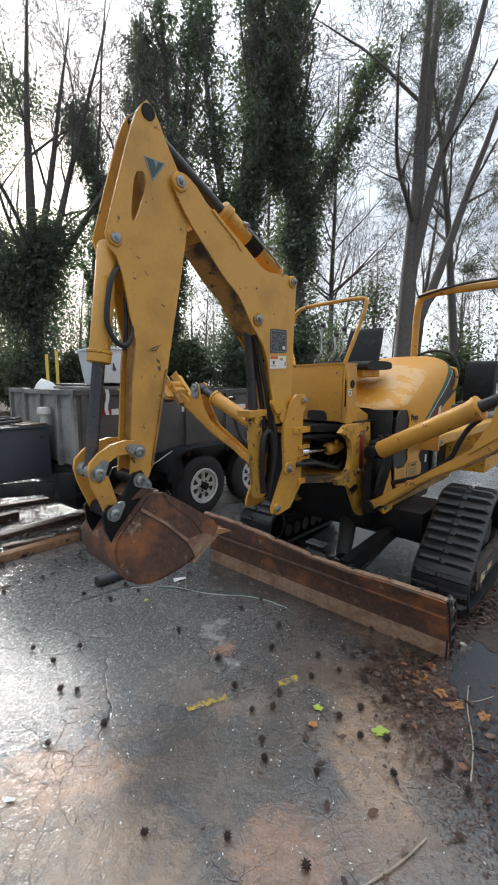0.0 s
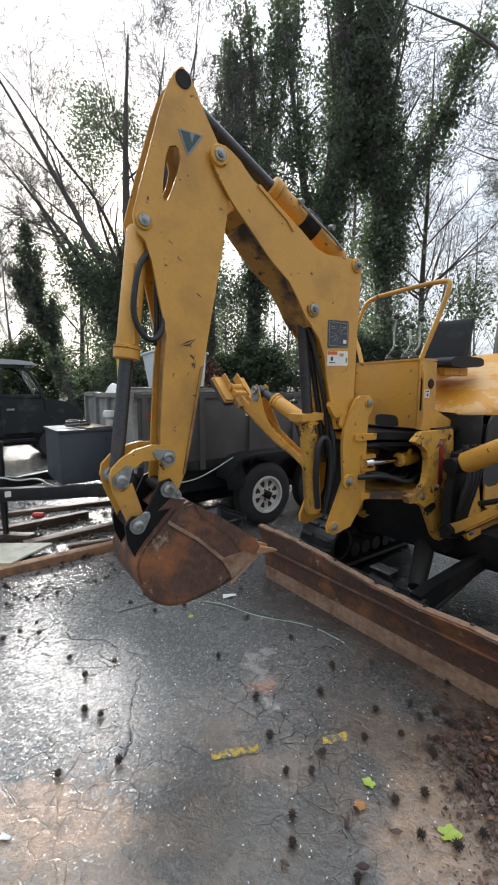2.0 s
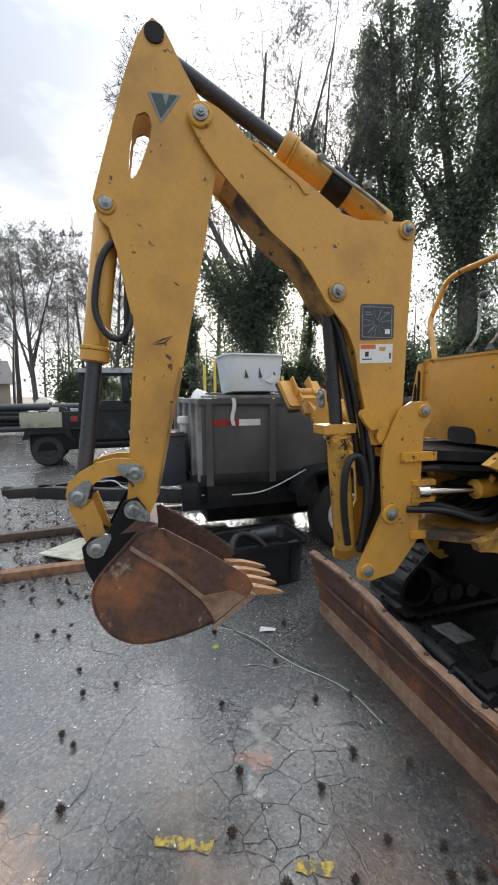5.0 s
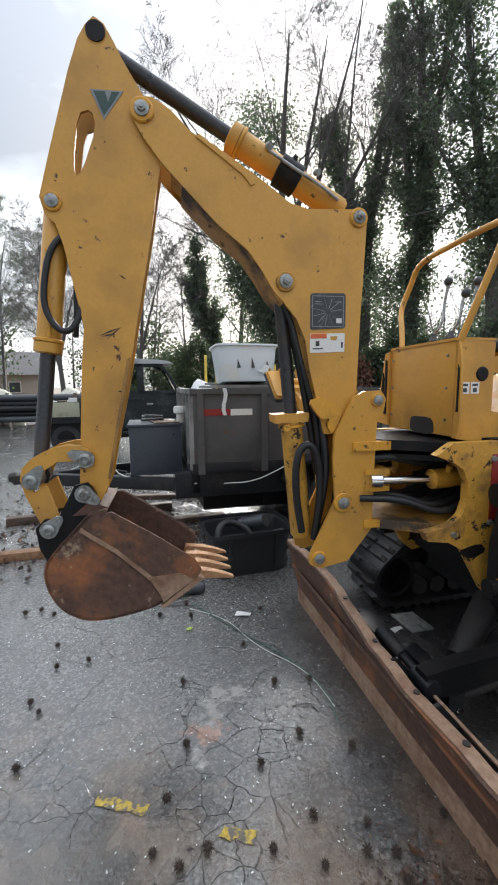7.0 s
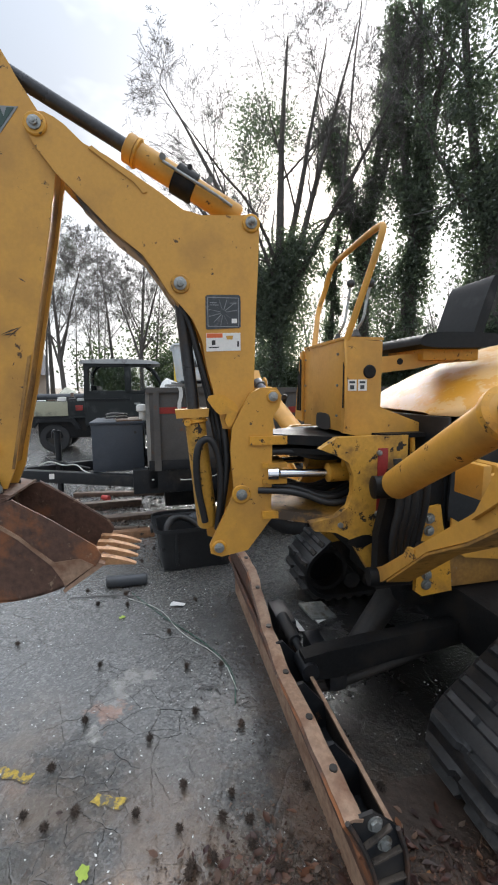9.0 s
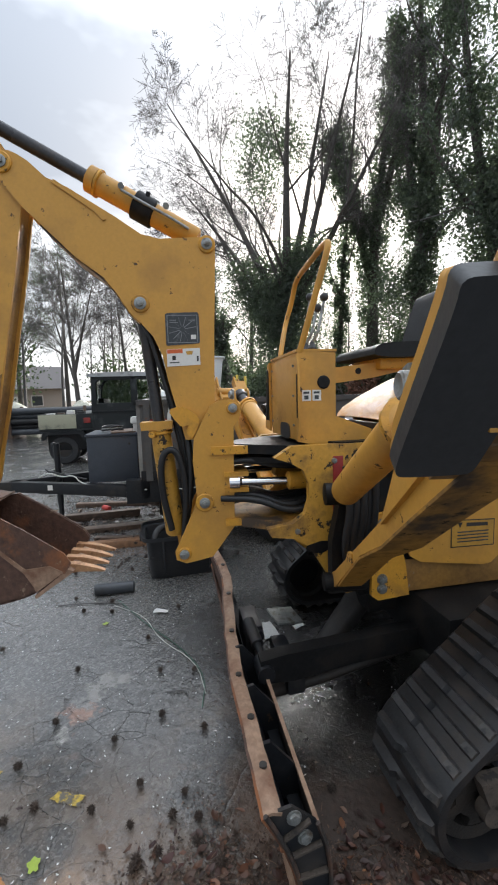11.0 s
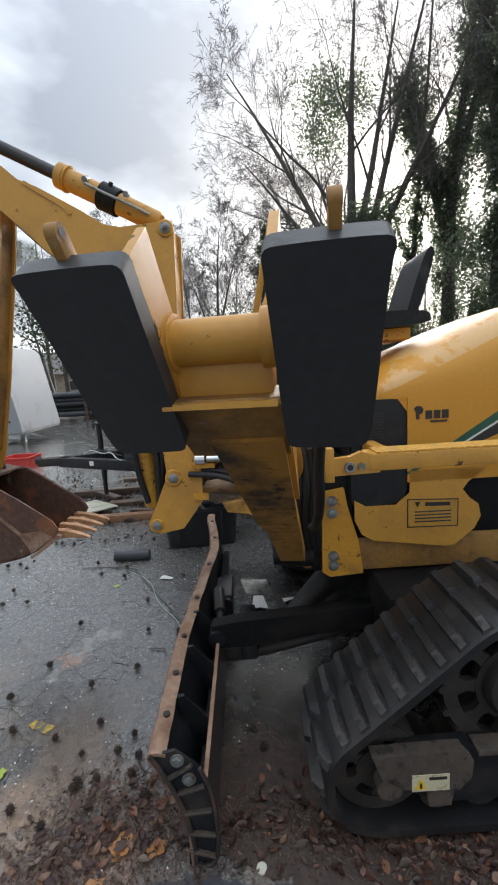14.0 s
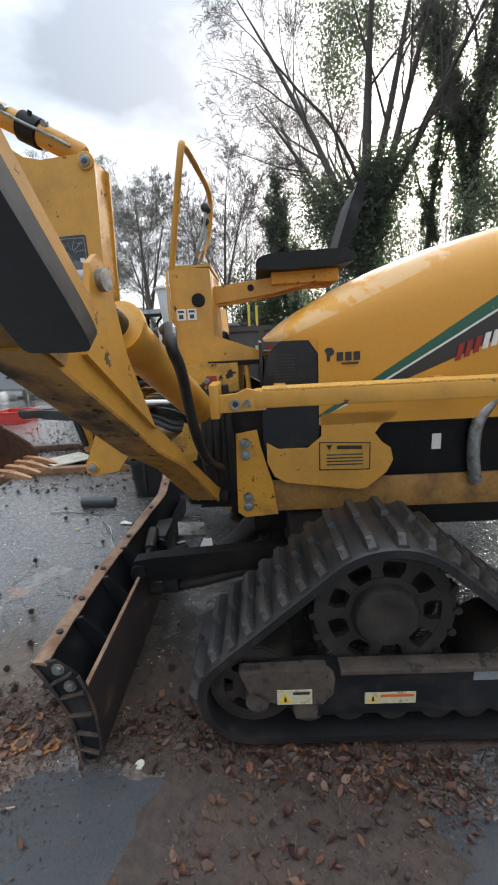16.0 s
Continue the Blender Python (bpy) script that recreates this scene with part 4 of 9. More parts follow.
for x0, x1 in ((-0.016, 0.004), (-0.182, -0.162)):
    link_a = hoe("guide_link", plate(CRESCENT, x0, x1, 0.004), m_yellow, None, "curved yellow bucket guide link")
    hoe("bucket_link", plate(LINK, x0 + 0.002, x1 - 0.001, 0.003), m_yellow, link_a)
    if x0 > -0.1:
        near_link = link_a
flag_pin(near_link, -1.08, 1.23, 0.004, 155)
flag_pin(near_link, -1.29, 1.15, 0.004, 55)
hoe("link_tube", join(rod((-0.17, -1.29, 1.15), (-0.01, -1.29, 1.15), 0.035), rod((-0.17, -1.08, 1.23), (-0.01, -1.08, 1.23), 0.03)), m_steel, near_link)
# bucket
BX0, BX1 = -0.315, 0.062


def bend(pts, n=4):
    """A smooth open curve through points."""
    out = []
    for i in range(len(pts) - 1):
        p0, p1, p2, p3 = pts[max(i - 1, 0)], pts[i], pts[i + 1], pts[min(i + 2, len(pts) - 1)]
        for k in range(n):
            t = k / n
            out.append(tuple(0.5 * (2 * b + (c - a) * t + (2 * a - 5 * b + 4 * c - d) * t * t + (3 * b - a - 3 * c + d) * t ** 3) for a, b, c, d in zip(p0, p1, p2, p3)))
    return out + [pts[-1]]


ARC = bend([(-1.155, 0.925), (-1.24, 0.825), (-1.248, 0.735), (-1.212, 0.645), (-1.155, 0.588), (-1.07, 0.558), (-0.93, 0.568), (-0.79, 0.608), (-0.655, 0.69)])
BACK = [(-1.005, 1.03), (-1.075, 1.01)] + [(y - 0.004, z - 0.003) for y, z in ARC]
SIDE_PLATE = [(-1.075, 1.005)] + ARC + [(-0.63, 0.74), (-0.655, 0.785), (-0.83, 0.915), (-0.985, 1.015)]
bucket = hoe("bucket", sheet([[(x, y, z) for x in (BX0, BX0 * 0.5, 0.0, BX1)] for y, z in BACK], 0.012), m_rust, None, "rusty digging bucket with four worn teeth")
for x in (BX1 - 0.012, BX0):
    hoe("bucket_side", plate(SIDE_PLATE, x, x + 0.012, 0.003), m_rust, bucket)
    hoe("side_cutter", plate([(-0.655, 0.69), (-0.625, 0.74), (-0.652, 0.79), (-0.83, 0.92), (-0.985, 1.02), (-0.955, 0.96), (-0.80, 0.83), (-0.73, 0.72)], x - 0.004 if x < -0.1 else x + 0.008, x + 0.004 if x < -0.1 else x + 0.016, 0.002), m_rust, bucket, "worn side cutter plate")
hoe("wear_strip", plate([(-1.11, 0.945), (-0.97, 0.84), (-0.84, 0.71), (-0.80, 0.64), (-0.79, 0.61), (-0.66, 0.70), (-0.72, 0.735), (-0.83, 0.725), (-0.965, 0.855), (-1.105, 0.96)], BX1, BX1 + 0.007, 0.002), m_rust_edge, bucket)
hoe("cutting_lip", plate([(-0.80, 0.592), (-0.795, 0.577), (-0.64, 0.68), (-0.615, 0.70), (-0.64, 0.712)], BX0 - 0.004, BX1 + 0.004, 0.002), m_rust_edge, bucket)
EAR = [(-1.285, 0.955), (-1.25, 0.99), (-1.20, 0.985), (-1.125, 1.125), (-1.075, 1.135), (-1.045, 1.09), (-1.03, 1.02), (-1.08, 0.96), (-1.15, 0.86), (-1.235, 0.78), (-1.275, 0.87)]
for x in (0.006, -0.199):
    hoe("bucket_ear", plate(EAR, x, x + 0.018, 0.003), m_black, bucket, "greasy black bucket ear")
flag_pin(bucket, -1.09, 1.09, 0.024, -35)
flag_pin(bucket, -1.232, 0.95, 0.024, 45)
hoe("ear_tube", join(rod((-0.19, -1.09, 1.09), (0.01, -1.09, 1.09), 0.034), rod((-0.19, -1.232, 0.95), (0.01, -1.232, 0.95), 0.034)), m_black, bucket)
hoe("back_brace", plate([(-1.14, 1.0), (-1.08, 1.05), (-1.0, 1.03), (-1.06, 1.005)], -0.28, 0.03, 0.003), m_rust, bucket)
for i in range(4):
    x = BX0 + 0.03 + i * (BX1 - BX0 - 0.10) / 3
    bm = bmesh.new()
    rows = []
    for (y0, z0), (y1, z1), hw in (((-0.70, 0.672), (-0.685, 0.728), 0.020), ((-0.60, 0.682), (-0.60, 0.718), 0.019), ((-0.53, 0.676), (-0.53, 0.697), 0.016), ((-0.482, 0.670), (-0.482, 0.676), 0.012)):
        rows.append([bm.verts.new(p) for p in ((x + 0.02 - hw, y0, z0), (x + 0.02 + hw, y0, z0), (x + 0.02 + hw, y1, z1), (x + 0.02 - hw, y1, z1))])
    for a, b in zip(rows, rows[1:]):
        for k in range(4):
            bm.faces.new((a[k], a[(k + 1) % 4], b[(k + 1) % 4], b[k]))
    bm.faces.new(rows[0][::-1])
    bm.faces.new(rows[-1])
    hoe("tooth", finish(bm, 0.003), m_tooth, bucket, "ground-down bare steel bucket tooth")

# swing mast
MAST = [(0.065, 1.465), (0.11, 1.49), (0.19, 1.492), (0.215, 1.455), (0.205, 1.40), (0.175, 1.36), (0.17, 1.20), (0.165, 0.86), (0.05, 0.71), (-0.08, 0.685), (-0.13, 0.705), (-0.135, 0.745), (-0.07, 0.88), (-0.015, 1.0), (-0.03, 1.20), (-0.02, 1.31)]
mast = hoe("swing_mast", plate(MAST, 0.022, 0.042, 0.004), m_yellow, None, "yellow swing mast with worn edges")
hoe("far_cheek", plate(MAST, -0.222, -0.202, 0.004), m_yellow, mast)
hoe("mast_back", plate([(0.10, 1.46), (0.15, 1.46), (0.15, 0.90), (0.06, 0.76), (-0.02, 0.76), (0.06, 0.9), (0.08, 1.1)], -0.204, 0.024, 0.003), m_black, mast)
for z0, z1, y0, y1 in ((1.225, 1.265, 0.06, 0.24), (1.113, 1.137, 0.12, 0.24), (1.035, 1.06, 0.12, 0.24), (0.865, 0.90, 0.12, 0.26)):
    hoe("hinge_lug", plate([(y0, z0), (y1, z0), (y1, z1), (y0, z1)], -0.20, 0.055, 0.004), m_yellow_worn, mast)
pin(mast, 0.02, 0.99, 0.042, 0.026, 0.028, 0.045)
pin(mast, 0.172, 1.45, 0.042, 0.022, 0.02, 0.03)
pin(mast, -0.09, 0.735, 0.042, 0.024, 0.016, 0.034)


# ---- swing frame and hydraulics behind the mast ----
def tpart(name, bm, mat, parent=None, label=""):
    return part(name, bm, mat, parent or tractor, label)


def xpoly(profile, y0, y1, bevel=0.004):
    """A polygon in (x, z), pulled from y0 to y1."""
    bm = bmesh.new()
    a = [bm.verts.new((x, y0, z)) for x, z in profile]
    b = [bm.verts.new((x, y1, z)) for x, z in profile]
    n = len(profile)
    bm.faces.new(a)
    bm.faces.new(b[::-1])
    for i in range(n):
        bm.faces.new((a[i], b[i], b[(i + 1) % n], a[(i + 1) % n]))
    return finish(bm, bevel)


def zpoly(profile, z0, z1, bevel=0.004):
    """A polygon in (x, y), pulled from z0 to z1."""
    bm = bmesh.new()
    a = [bm.verts.new((x, y, z0)) for x, y in profile]
    b = [bm.verts.new((x, y, z1)) for x, y in profile]
    n = len(profile)
    bm.faces.new(a)
    bm.faces.new(b[::-1])
    for i in range(n):
        bm.faces.new((a[i], b[i], b[(i + 1) % n], a[(i + 1) % n]))
    return finish(bm, bevel)


swing = tpart("swing_frame", zpoly([(-1.86, 2.38), (-1.68, 2.38), (-1.49, 2.62), (-1.472, 2.90), (-2.028, 2.90), (-2.01, 2.62)], 1.225, 1.27), m_black, None, "greasy black and yellow swing frame")
tpart("bottom_plate", zpoly([(-1.88, 2.36), (-1.66, 2.36), (-1.46, 2.62), (-1.42, 2.90), (-2.08, 2.90), (-2.04, 2.62)], 0.86, 0.905), m_yellow_grease_shade, swing)
tpart("upper_plate", zpoly([(-1.86, 2.40), (-1.68, 2.40), (-1.50, 2.66), (-2.02, 2.66)], 1.18, 1.205), m_black, swing)
for x0, x1 in ((-1.47, -1.43), (-2.07, -2.03)):
    tpart("frame_post", plate([(2.52, 1.225), (2.60, 1.195), (2.655, 1.16), (2.68, 1.10), (2.68, 1.02), (2.66, 0.96), (2.60, 0.915), (2.48, 0.90), (2.50, 0.86), (2.60, 0.845), (2.68, 0.80), (2.74, 0.70), (2.80, 0.60), (2.86, 0.55), (2.92, 0.56), (2.945, 0.64), (2.945, 1.275), (2.60, 1.275)], x0, x1, 0.006), m_yellow_chipped, swing, "chipped yellow swing frame casting")
tpart("casting_recess", plate(smooth_poly([(2.64, 0.80), (2.76, 0.83), (2.80, 0.79), (2.72, 0.755)], 1), -1.431, -1.4285, 0), m_black, swing)
for y, z in ((2.80, 0.92), (2.80, 1.20), (2.62, 0.88)):
    tpart("frame_bolt", rod((-1.43, y, z), (-1.418, y, z), 0.014, seg=6, bevel=0.002), m_steel, swing)
tpart("red_strip", box(-1.432, -1.426, 2.795, 2.845, 0.93, 1.22, 0.002), m_red, swing, "faded red painted strip")
tpart("back_wall", box(-2.05, -1.47, 2.84, 2.88, 0.62, 1.26, 0.003), m_black, swing)
for x, z in ((-1.60, 1.085), (-1.90, 1.10)):
    cyl_ob = tpart("swing_cylinder", turned((x, 2.80, z), (x, 2.2, z), [(0, 0.040), (0.10, 0.046), (0.17, 0.046), (0.172, 0.038), (0.18, 0.03)]), m_yellow_worn, swing, "yellow swing cylinder with chrome rod")
    tpart("piston_rod", turned((x, 2.64, z), (x + (-1.76 - x) * 0.3, 2.30, z), [(0, 0.019), (0.24, 0.019), (0.25, 0.032), (0.30, 0.03)]), m_chrome, cyl_ob, "bright chrome piston rod")
    tpart("port", rod((x + 0.02, 2.70, z + 0.03), (x + 0.035, 2.70, z + 0.065), 0.014), m_yellow_worn, cyl_ob)
hose_rng = random.Random(5)
for i in range(7):
    x = -1.90 + 0.055 * i
    z = 0.94 + 0.03 * hose_rng.random()
    tpart("hydraulic_hose", pipe([(x * 0.5 - 0.87, 2.30, z + 0.05), (x + 0.03 * hose_rng.uniform(-1, 1), 2.48, z + 0.05), (x + 0.05, 2.62, z - 0.01), (x + 0.02, 2.76, z + 0.02), (x, 2.85, z + 0.06)], 0.016), m_hose, swing, "sagging black hydraulic hose")
for i in range(4):
    x = -1.86 + 0.07 * i
    tpart("hydraulic_hose", pipe([(x * 0.5 - 0.87, 2.28, 1.17), (x, 2.45, 1.165 + 0.01 * i), (x + 0.02, 2.6, 1.15), (x, 2.8, 1.16)], 0.017), m_hose, swing)

# ---- control console ----
console = tpart("console", box(-1.99, -1.505, 2.655, 2.672, 1.29, 1.70, 0.003), m_yellow, None, "square yellow control console of the backhoe")
tpart("console_notch", xpoly(smooth_poly([(-1.80, 1.285), (-1.805, 1.34), (-1.79, 1.365), (-1.66, 1.365), (-1.635, 1.34), (-1.63, 1.285)], 1), 2.650, 2.6565, 0), m_ink, console)
tpart("console_side", plate([(2.655, 1.285), (2.655, 1.705), (2.84, 1.695), (2.84, 1.40), (3.15, 1.285), (3.13, 1.265), (2.75, 1.265)], -1.515, -1.50, 0.003), m_yellow, console)
tpart("console_side", plate([(2.655, 1.285), (2.655, 1.70), (2.84, 1.695), (2.84, 1.30)], -1.995, -1.98, 0.003), m_yellow, console)
tpart("console_back", box(-1.98, -1.515, 2.825, 2.84, 1.29, 1.69, 0.003), m_yellow, console)
tpart("console_lid", xpoly([(-1.995, 1.695), (-1.50, 1.70), (-1.50, 1.712), (-1.995, 1.707)], 2.65, 2.845, 0.003), m_yellow, console)
tpart("cable_boot", turned((-1.505, 2.78, 1.56), (-1.4, 2.78, 1.56), [(0, 0.031), (0.008, 0.031), (0.012, 0.026)]), m_black, console, "round black rubber plug")
for y in (2.695, 2.745):
    st = tpart("sticker", box(-1.4995, -1.497, y - 0.02, y + 0.022, 1.475, 1.525, 0), m_white, console, "white instruction sticker")
    tpart("sticker_print", join(box(-1.497, -1.4962, y - 0.014, y + 0.014, 1.508, 1.518, 0), box(-1.497, -1.4962, y - 0.01, y + 0.01, 1.482, 1.50, 0)), m_decal, st)
tpart("slotted_bracket", xpoly([(-1.50, 1.29), (-1.485, 1.69), (-1.465, 1.60), (-1.462, 1.36), (-1.475, 1.29)], 2.645, 2.655, 0.002), m_yellow, console)
tpart("bracket_slot", xpoly([(-1.484, 1.40), (-1.483, 1.60), (-1.474, 1.58), (-1.473, 1.40)], 2.642, 2.645, 0.001), m_black, console)
tpart("slotted_bracket", xpoly([(-2.11, 1.31), (-1.99, 1.30), (-1.99, 1.69), (-2.03, 1.68)], 2.640, 2.652, 0.003), m_yellow, console)
tpart("bracket_slot", xpoly([(-2.07, 1.36), (-2.045, 1.36), (-2.03, 1.55), (-2.04, 1.58)], 2.634, 2.640, 0.002), m_black, console)
tpart("bracket_slot", xpoly([(-2.025, 1.36), (-2.005, 1.36), (-2.005, 1.64), (-2.018, 1.65)], 2.634, 2.640, 0.002), m_black, console)
for z in (1.64, 1.50, 1.36):
    for x in (-1.56, -1.97):
        tpart("console_bolt", rod((x, 2.655, z), (x, 2.647, z), 0.006, seg=6), m_steel, console)
tpart("console_shelf", zpoly([(-1.50, 2.80), (-1.44, 2.84), (-1.44, 3.04), (-1.50, 3.06)], 1.262, 1.282), m_black, console)
tpart("cup", turned((-1.46, 2.95, 1.0), (-1.46, 2.95, 1.2), [(0, 0.03), (0.07, 0.033), (0.072, 0.028)]), m_greencord, console, "green drink can")
for y in (2.86, 2.985):
    tpart("shelf_strut", rod((-1.46, y, 1.26), (-1.455, y + 0.01, 1.08), 0.012), m_yellow_worn, console)
handrail = tpart("handrail", pipe([(-1.97, 2.70, 1.70), (-2.02, 2.73, 1.80), (-2.12, 2.78, 1.93), (-2.08, 2.81, 2.05), (-2.03, 2.82, 2.16), (-1.75, 2.80, 2.165), (-1.43, 2.775, 2.165), (-1.40, 2.77, 2.13), (-1.45, 2.72, 1.92), (-1.51, 2.67, 1.70)], 0.0145, 12), m_yellow, console, "bent yellow tube handrail")
for x, y, h in ((-1.80, 2.76, 0.30), (-1.68, 2.76, 0.22), (-1.62, 2.77, 0.26)):
    lever = tpart("control_lever", pipe([(x, y, 1.70), (x, y, 1.76), (x + 0.03, y + 0.02, 1.80), (x + 0.0, y + 0.05, 1.90), (x + 0.01, y + 0.06, 1.70 + h)], 0.007), m_steel, console, "bent chrome control lever")
    bm = bmesh.new()
    bmesh.ops.create_uvsphere(bm, u_segments=14, v_segments=10, radius=0.021, matrix=Matrix.Translation((x + 0.01, y + 0.06, 1.70 + h + 0.01)))
    tpart("knob", finish(bm), m_pad, lever, "black ball knob")
    tpart("lever_boot", turned((x, y, 1.70), (x, y, 1.9), [(0, 0.03), (0.01, 0.028), (0.02, 0.022), (0.03, 0.024), (0.045, 0.014), (0.06, 0.01)]), m_pad, lever)

# ---- seat over the nose of the bonnet ----
seat = tpart("backhoe_seat", plate([(2.84, 1.55), (2.84, 1.63), (3.10, 1.655), (3.30, 1.66), (3.30, 1.62), (3.10, 1.58)], -1.70, -1.64, 0.004), m_yellow, None, "black vinyl operator seat on a yellow arm")
tpart("seat_arm", plate([(2.84, 1.55), (2.84, 1.63), (3.10, 1.655), (3.30, 1.66), (3.30, 1.62), (3.10, 1.58)], -1.90, -1.84, 0.004), m_yellow, seat)
tpart("arm_hole", turned((-1.64, 3.02, 1.615), (-1.6, 3.02, 1.615), [(0, 0.016), (0.002, 0.016)]), m_black, seat)
tpart("cushion", join(plate(smooth_poly([(3.05, 1.67), (3.05, 1.72), (3.10, 1.745), (3.40, 1.75), (3.50, 1.74), (3.50, 1.68)], 2), -2.0, -1.52, 0.02)), m_vinyl, seat)
tpart("backrest", plate(smooth_poly([(3.44, 1.70), (3.43, 1.75), (3.52, 2.02), (3.55, 2.06), (3.575, 2.03), (3.49, 1.74)], 2), -1.95, -1.64, 0.012), m_vinyl, seat)
tpart("seat_box", box(-1.92, -1.60, 3.12, 3.44, 1.62, 1.68, 0.01), m_yellow_worn, seat)

# ---- bonnet, side panels and frame ----
TOP = [(3.07, 1.375), (3.10, 1.40), (3.16, 1.445), (3.25, 1.50), (3.40, 1.58), (3.60, 1.66), (3.80, 1.725), (4.00, 1.775), (4.20, 1.82), (4.40, 1.845), (4.46, 1.84)]


def bonnet_rows():
    rows = []
    for y, top in TOP:
        half = 0.485 * min(1.0, 0.42 + 1.6 * math.sqrt(max(0.0, y - 3.06)))
        row = []
        low = 1.36 if y < 3.30 else 1.15
        row.append((-1.75 + min(half, 0.482), y, low))
        for k in range(0, 33):
            a = math.pi * k / 32
            ca, sa = math.cos(a), math.sin(a)
            zc = 1.36
            e = 0.52 if y > 3.2 else 0.62
            row.append((-1.75 + half * math.copysign(abs(ca) ** e, ca), y, zc + (top - zc) * abs(sa) ** 0.62))
        row.append((-1.75 - min(half, 0.482), y, low))
        rows.append(row)
    return rows


bonnet = tpart("bonnet", sheet(bonnet_rows(), 0.006), m_hood, None, "glossy orange-yellow bonnet with green stripe")
tpart("bonnet_end", xpoly([(-1.75 + 0.48 * math.copysign(abs(math.cos(math.pi * k / 16)) ** 0.52, math.cos(math.pi * k / 16)), 1.36 + 0.475 * abs(math.sin(math.pi * k / 16)) ** 0.62) for k in range(17)] + [(-2.23, 1.1), (-1.27, 1.1)], 4.44, 4.47, 0), m_hood, bonnet)
bm = sheet([[(-1.268, y, z) for z in (1.0, 1.16, 1.33, 1.365)] for y in (3.29, 3.5, 3.8, 4.1, 4.46)], 0.006)
tpart("side_skin", bm, m_hood, bonnet)
grille = tpart("grille", plate(smooth_poly([(3.04, 0.92), (3.07, 1.36), (3.27, 1.362), (3.295, 1.34), (3.30, 0.95), (3.24, 0.90), (3.08, 0.90)], 2), -1.285, -1.272, 0.003), m_blacksteel, bonnet, "black perforated side grille")
for i in range(9):
    for j in range(7):
        tpart("vent_hole", turned((-1.2725, 3.11 + 0.012 * j + 0.006 * (i % 2), 1.20 + 0.013 * i), (-1.2, 3.11 + 0.012 * j + 0.006 * (i % 2), 1.20 + 0.013 * i), [(0, 0.0042), (0.001, 0.0042)], 6), m_ink, grille)
tpart("front_grille", box(-2.18, -1.30, 3.045, 3.06, 0.75, 1.36, 0.004), m_blacksteel, bonnet)
# maker's plate and dealer mark: plain shapes
dealer = tpart("dealer_mark", plate([(3.315, 1.315), (3.325, 1.325), (3.345, 1.325), (3.355, 1.31), (3.35, 1.295), (3.338, 1.29), (3.338, 1.27), (3.325, 1.27), (3.325, 1.30)], -1.262, -1.2575, 0), m_ink, bonnet, "worn dark dealer mark of plain shapes")
for i, y in enumerate((3.365, 3.40, 3.435)):
    tpart("mark_bar", join(plate([(y, 1.27), (y + 0.026, 1.27), (y + 0.026, 1.305), (y, 1.305)], -1.262, -1.2575, 0)), m_ink, dealer)
tpart("mark_bar", plate([(3.385, 1.255), (3.455, 1.255), (3.455, 1.262), (3.385, 1.262)], -1.262, -1.2575, 0), m_ink, dealer)
model = tpart("model_mark", plate([(3.85, 1.245), (3.862, 1.31), (3.885, 1.318), (3.872, 1.25)], -1.262, -1.2575, 0), m_red, bonnet, "red and white model mark of slanted bars")
for y, z, mt in ((3.885, 1.258, m_red), (3.92, 1.272, m_red), (3.955, 1.285, m_white), (3.99, 1.295, m_white)):
    tpart("mark_bar", plate([(y, z), (y + 0.012, z + 0.065), (y + 0.034, z + 0.07), (y + 0.022, z + 0.005)], -1.262, -1.2575, 0), mt, model)

SKIRT = [(3.06, 0.93), (3.11, 0.90), (3.24, 0.90), (3.30, 0.95), (3.30, 1.05), (3.62, 1.05), (3.62, 1.03), (3.555, 0.99), (3.53, 0.955), (3.56, 0.915), (3.60, 0.885), (3.612, 0.83), (3.585, 0.775), (3.50, 0.705), (3.46, 0.70), (3.14, 0.745), (3.09, 0.775), (3.06, 0.84)]
skirt = tpart("side_skirt", plate(SKIRT, -1.272, -1.262, 0.002), m_yellow, None, "yellow side skirt with maker's plate")
sign = tpart("maker_plate", join(plate([(3.288, 0.925), (3.512, 0.915), (3.512, 0.79), (3.288, 0.795)], -1.2625, -1.2605, 0)), m_ink, skirt, "black-edged maker's plate")
tpart("plate_field", plate([(3.293, 0.92), (3.507, 0.91), (3.507, 0.795), (3.293, 0.80)], -1.2605, -1.2598, 0), m_signline, sign)
tpart("plate_mark", join(plate([(3.32, 0.91), (3.345, 0.91), (3.332, 0.885)], -1.2598, -1.259, 0), plate([(3.365, 0.907), (3.475, 0.902), (3.475, 0.886), (3.365, 0.889)], -1.2598, -1.259, 0)), m_ink, sign)
for k in range(4):
    tpart("plate_line", plate([(3.32, 0.868 - 0.015 * k), (3.48, 0.866 - 0.015 * k), (3.48, 0.860 - 0.015 * k), (3.32, 0.862 - 0.015 * k)], -1.2598, -1.259, 0), m_decal, sign)
engine = tpart("engine_bay", box(-2.2, -1.30, 3.06, 4.4, 0.74, 1.30, 0.02), m_black, None, "dark greasy engine bay")
tpart("exhaust_pipe", pipe([(-1.285, 3.99, 0.70), (-1.275, 3.96, 0.85), (-1.275, 3.97, 1.0), (-1.29, 4.05, 1.08)], 0.028), m_steel, engine, "grey exhaust elbow")
tpart("bay_sticker", box(-1.298, -1.2955, 3.79, 3.83, 0.86, 0.93, 0), m_white, engine)
frame_rail = tpart("frame_rail", box(-1.38, -1.305, 2.95, 4.6, 0.585, 0.745, 0.02), m_yellow_scraped, None, "heavy dirty yellow frame rail")
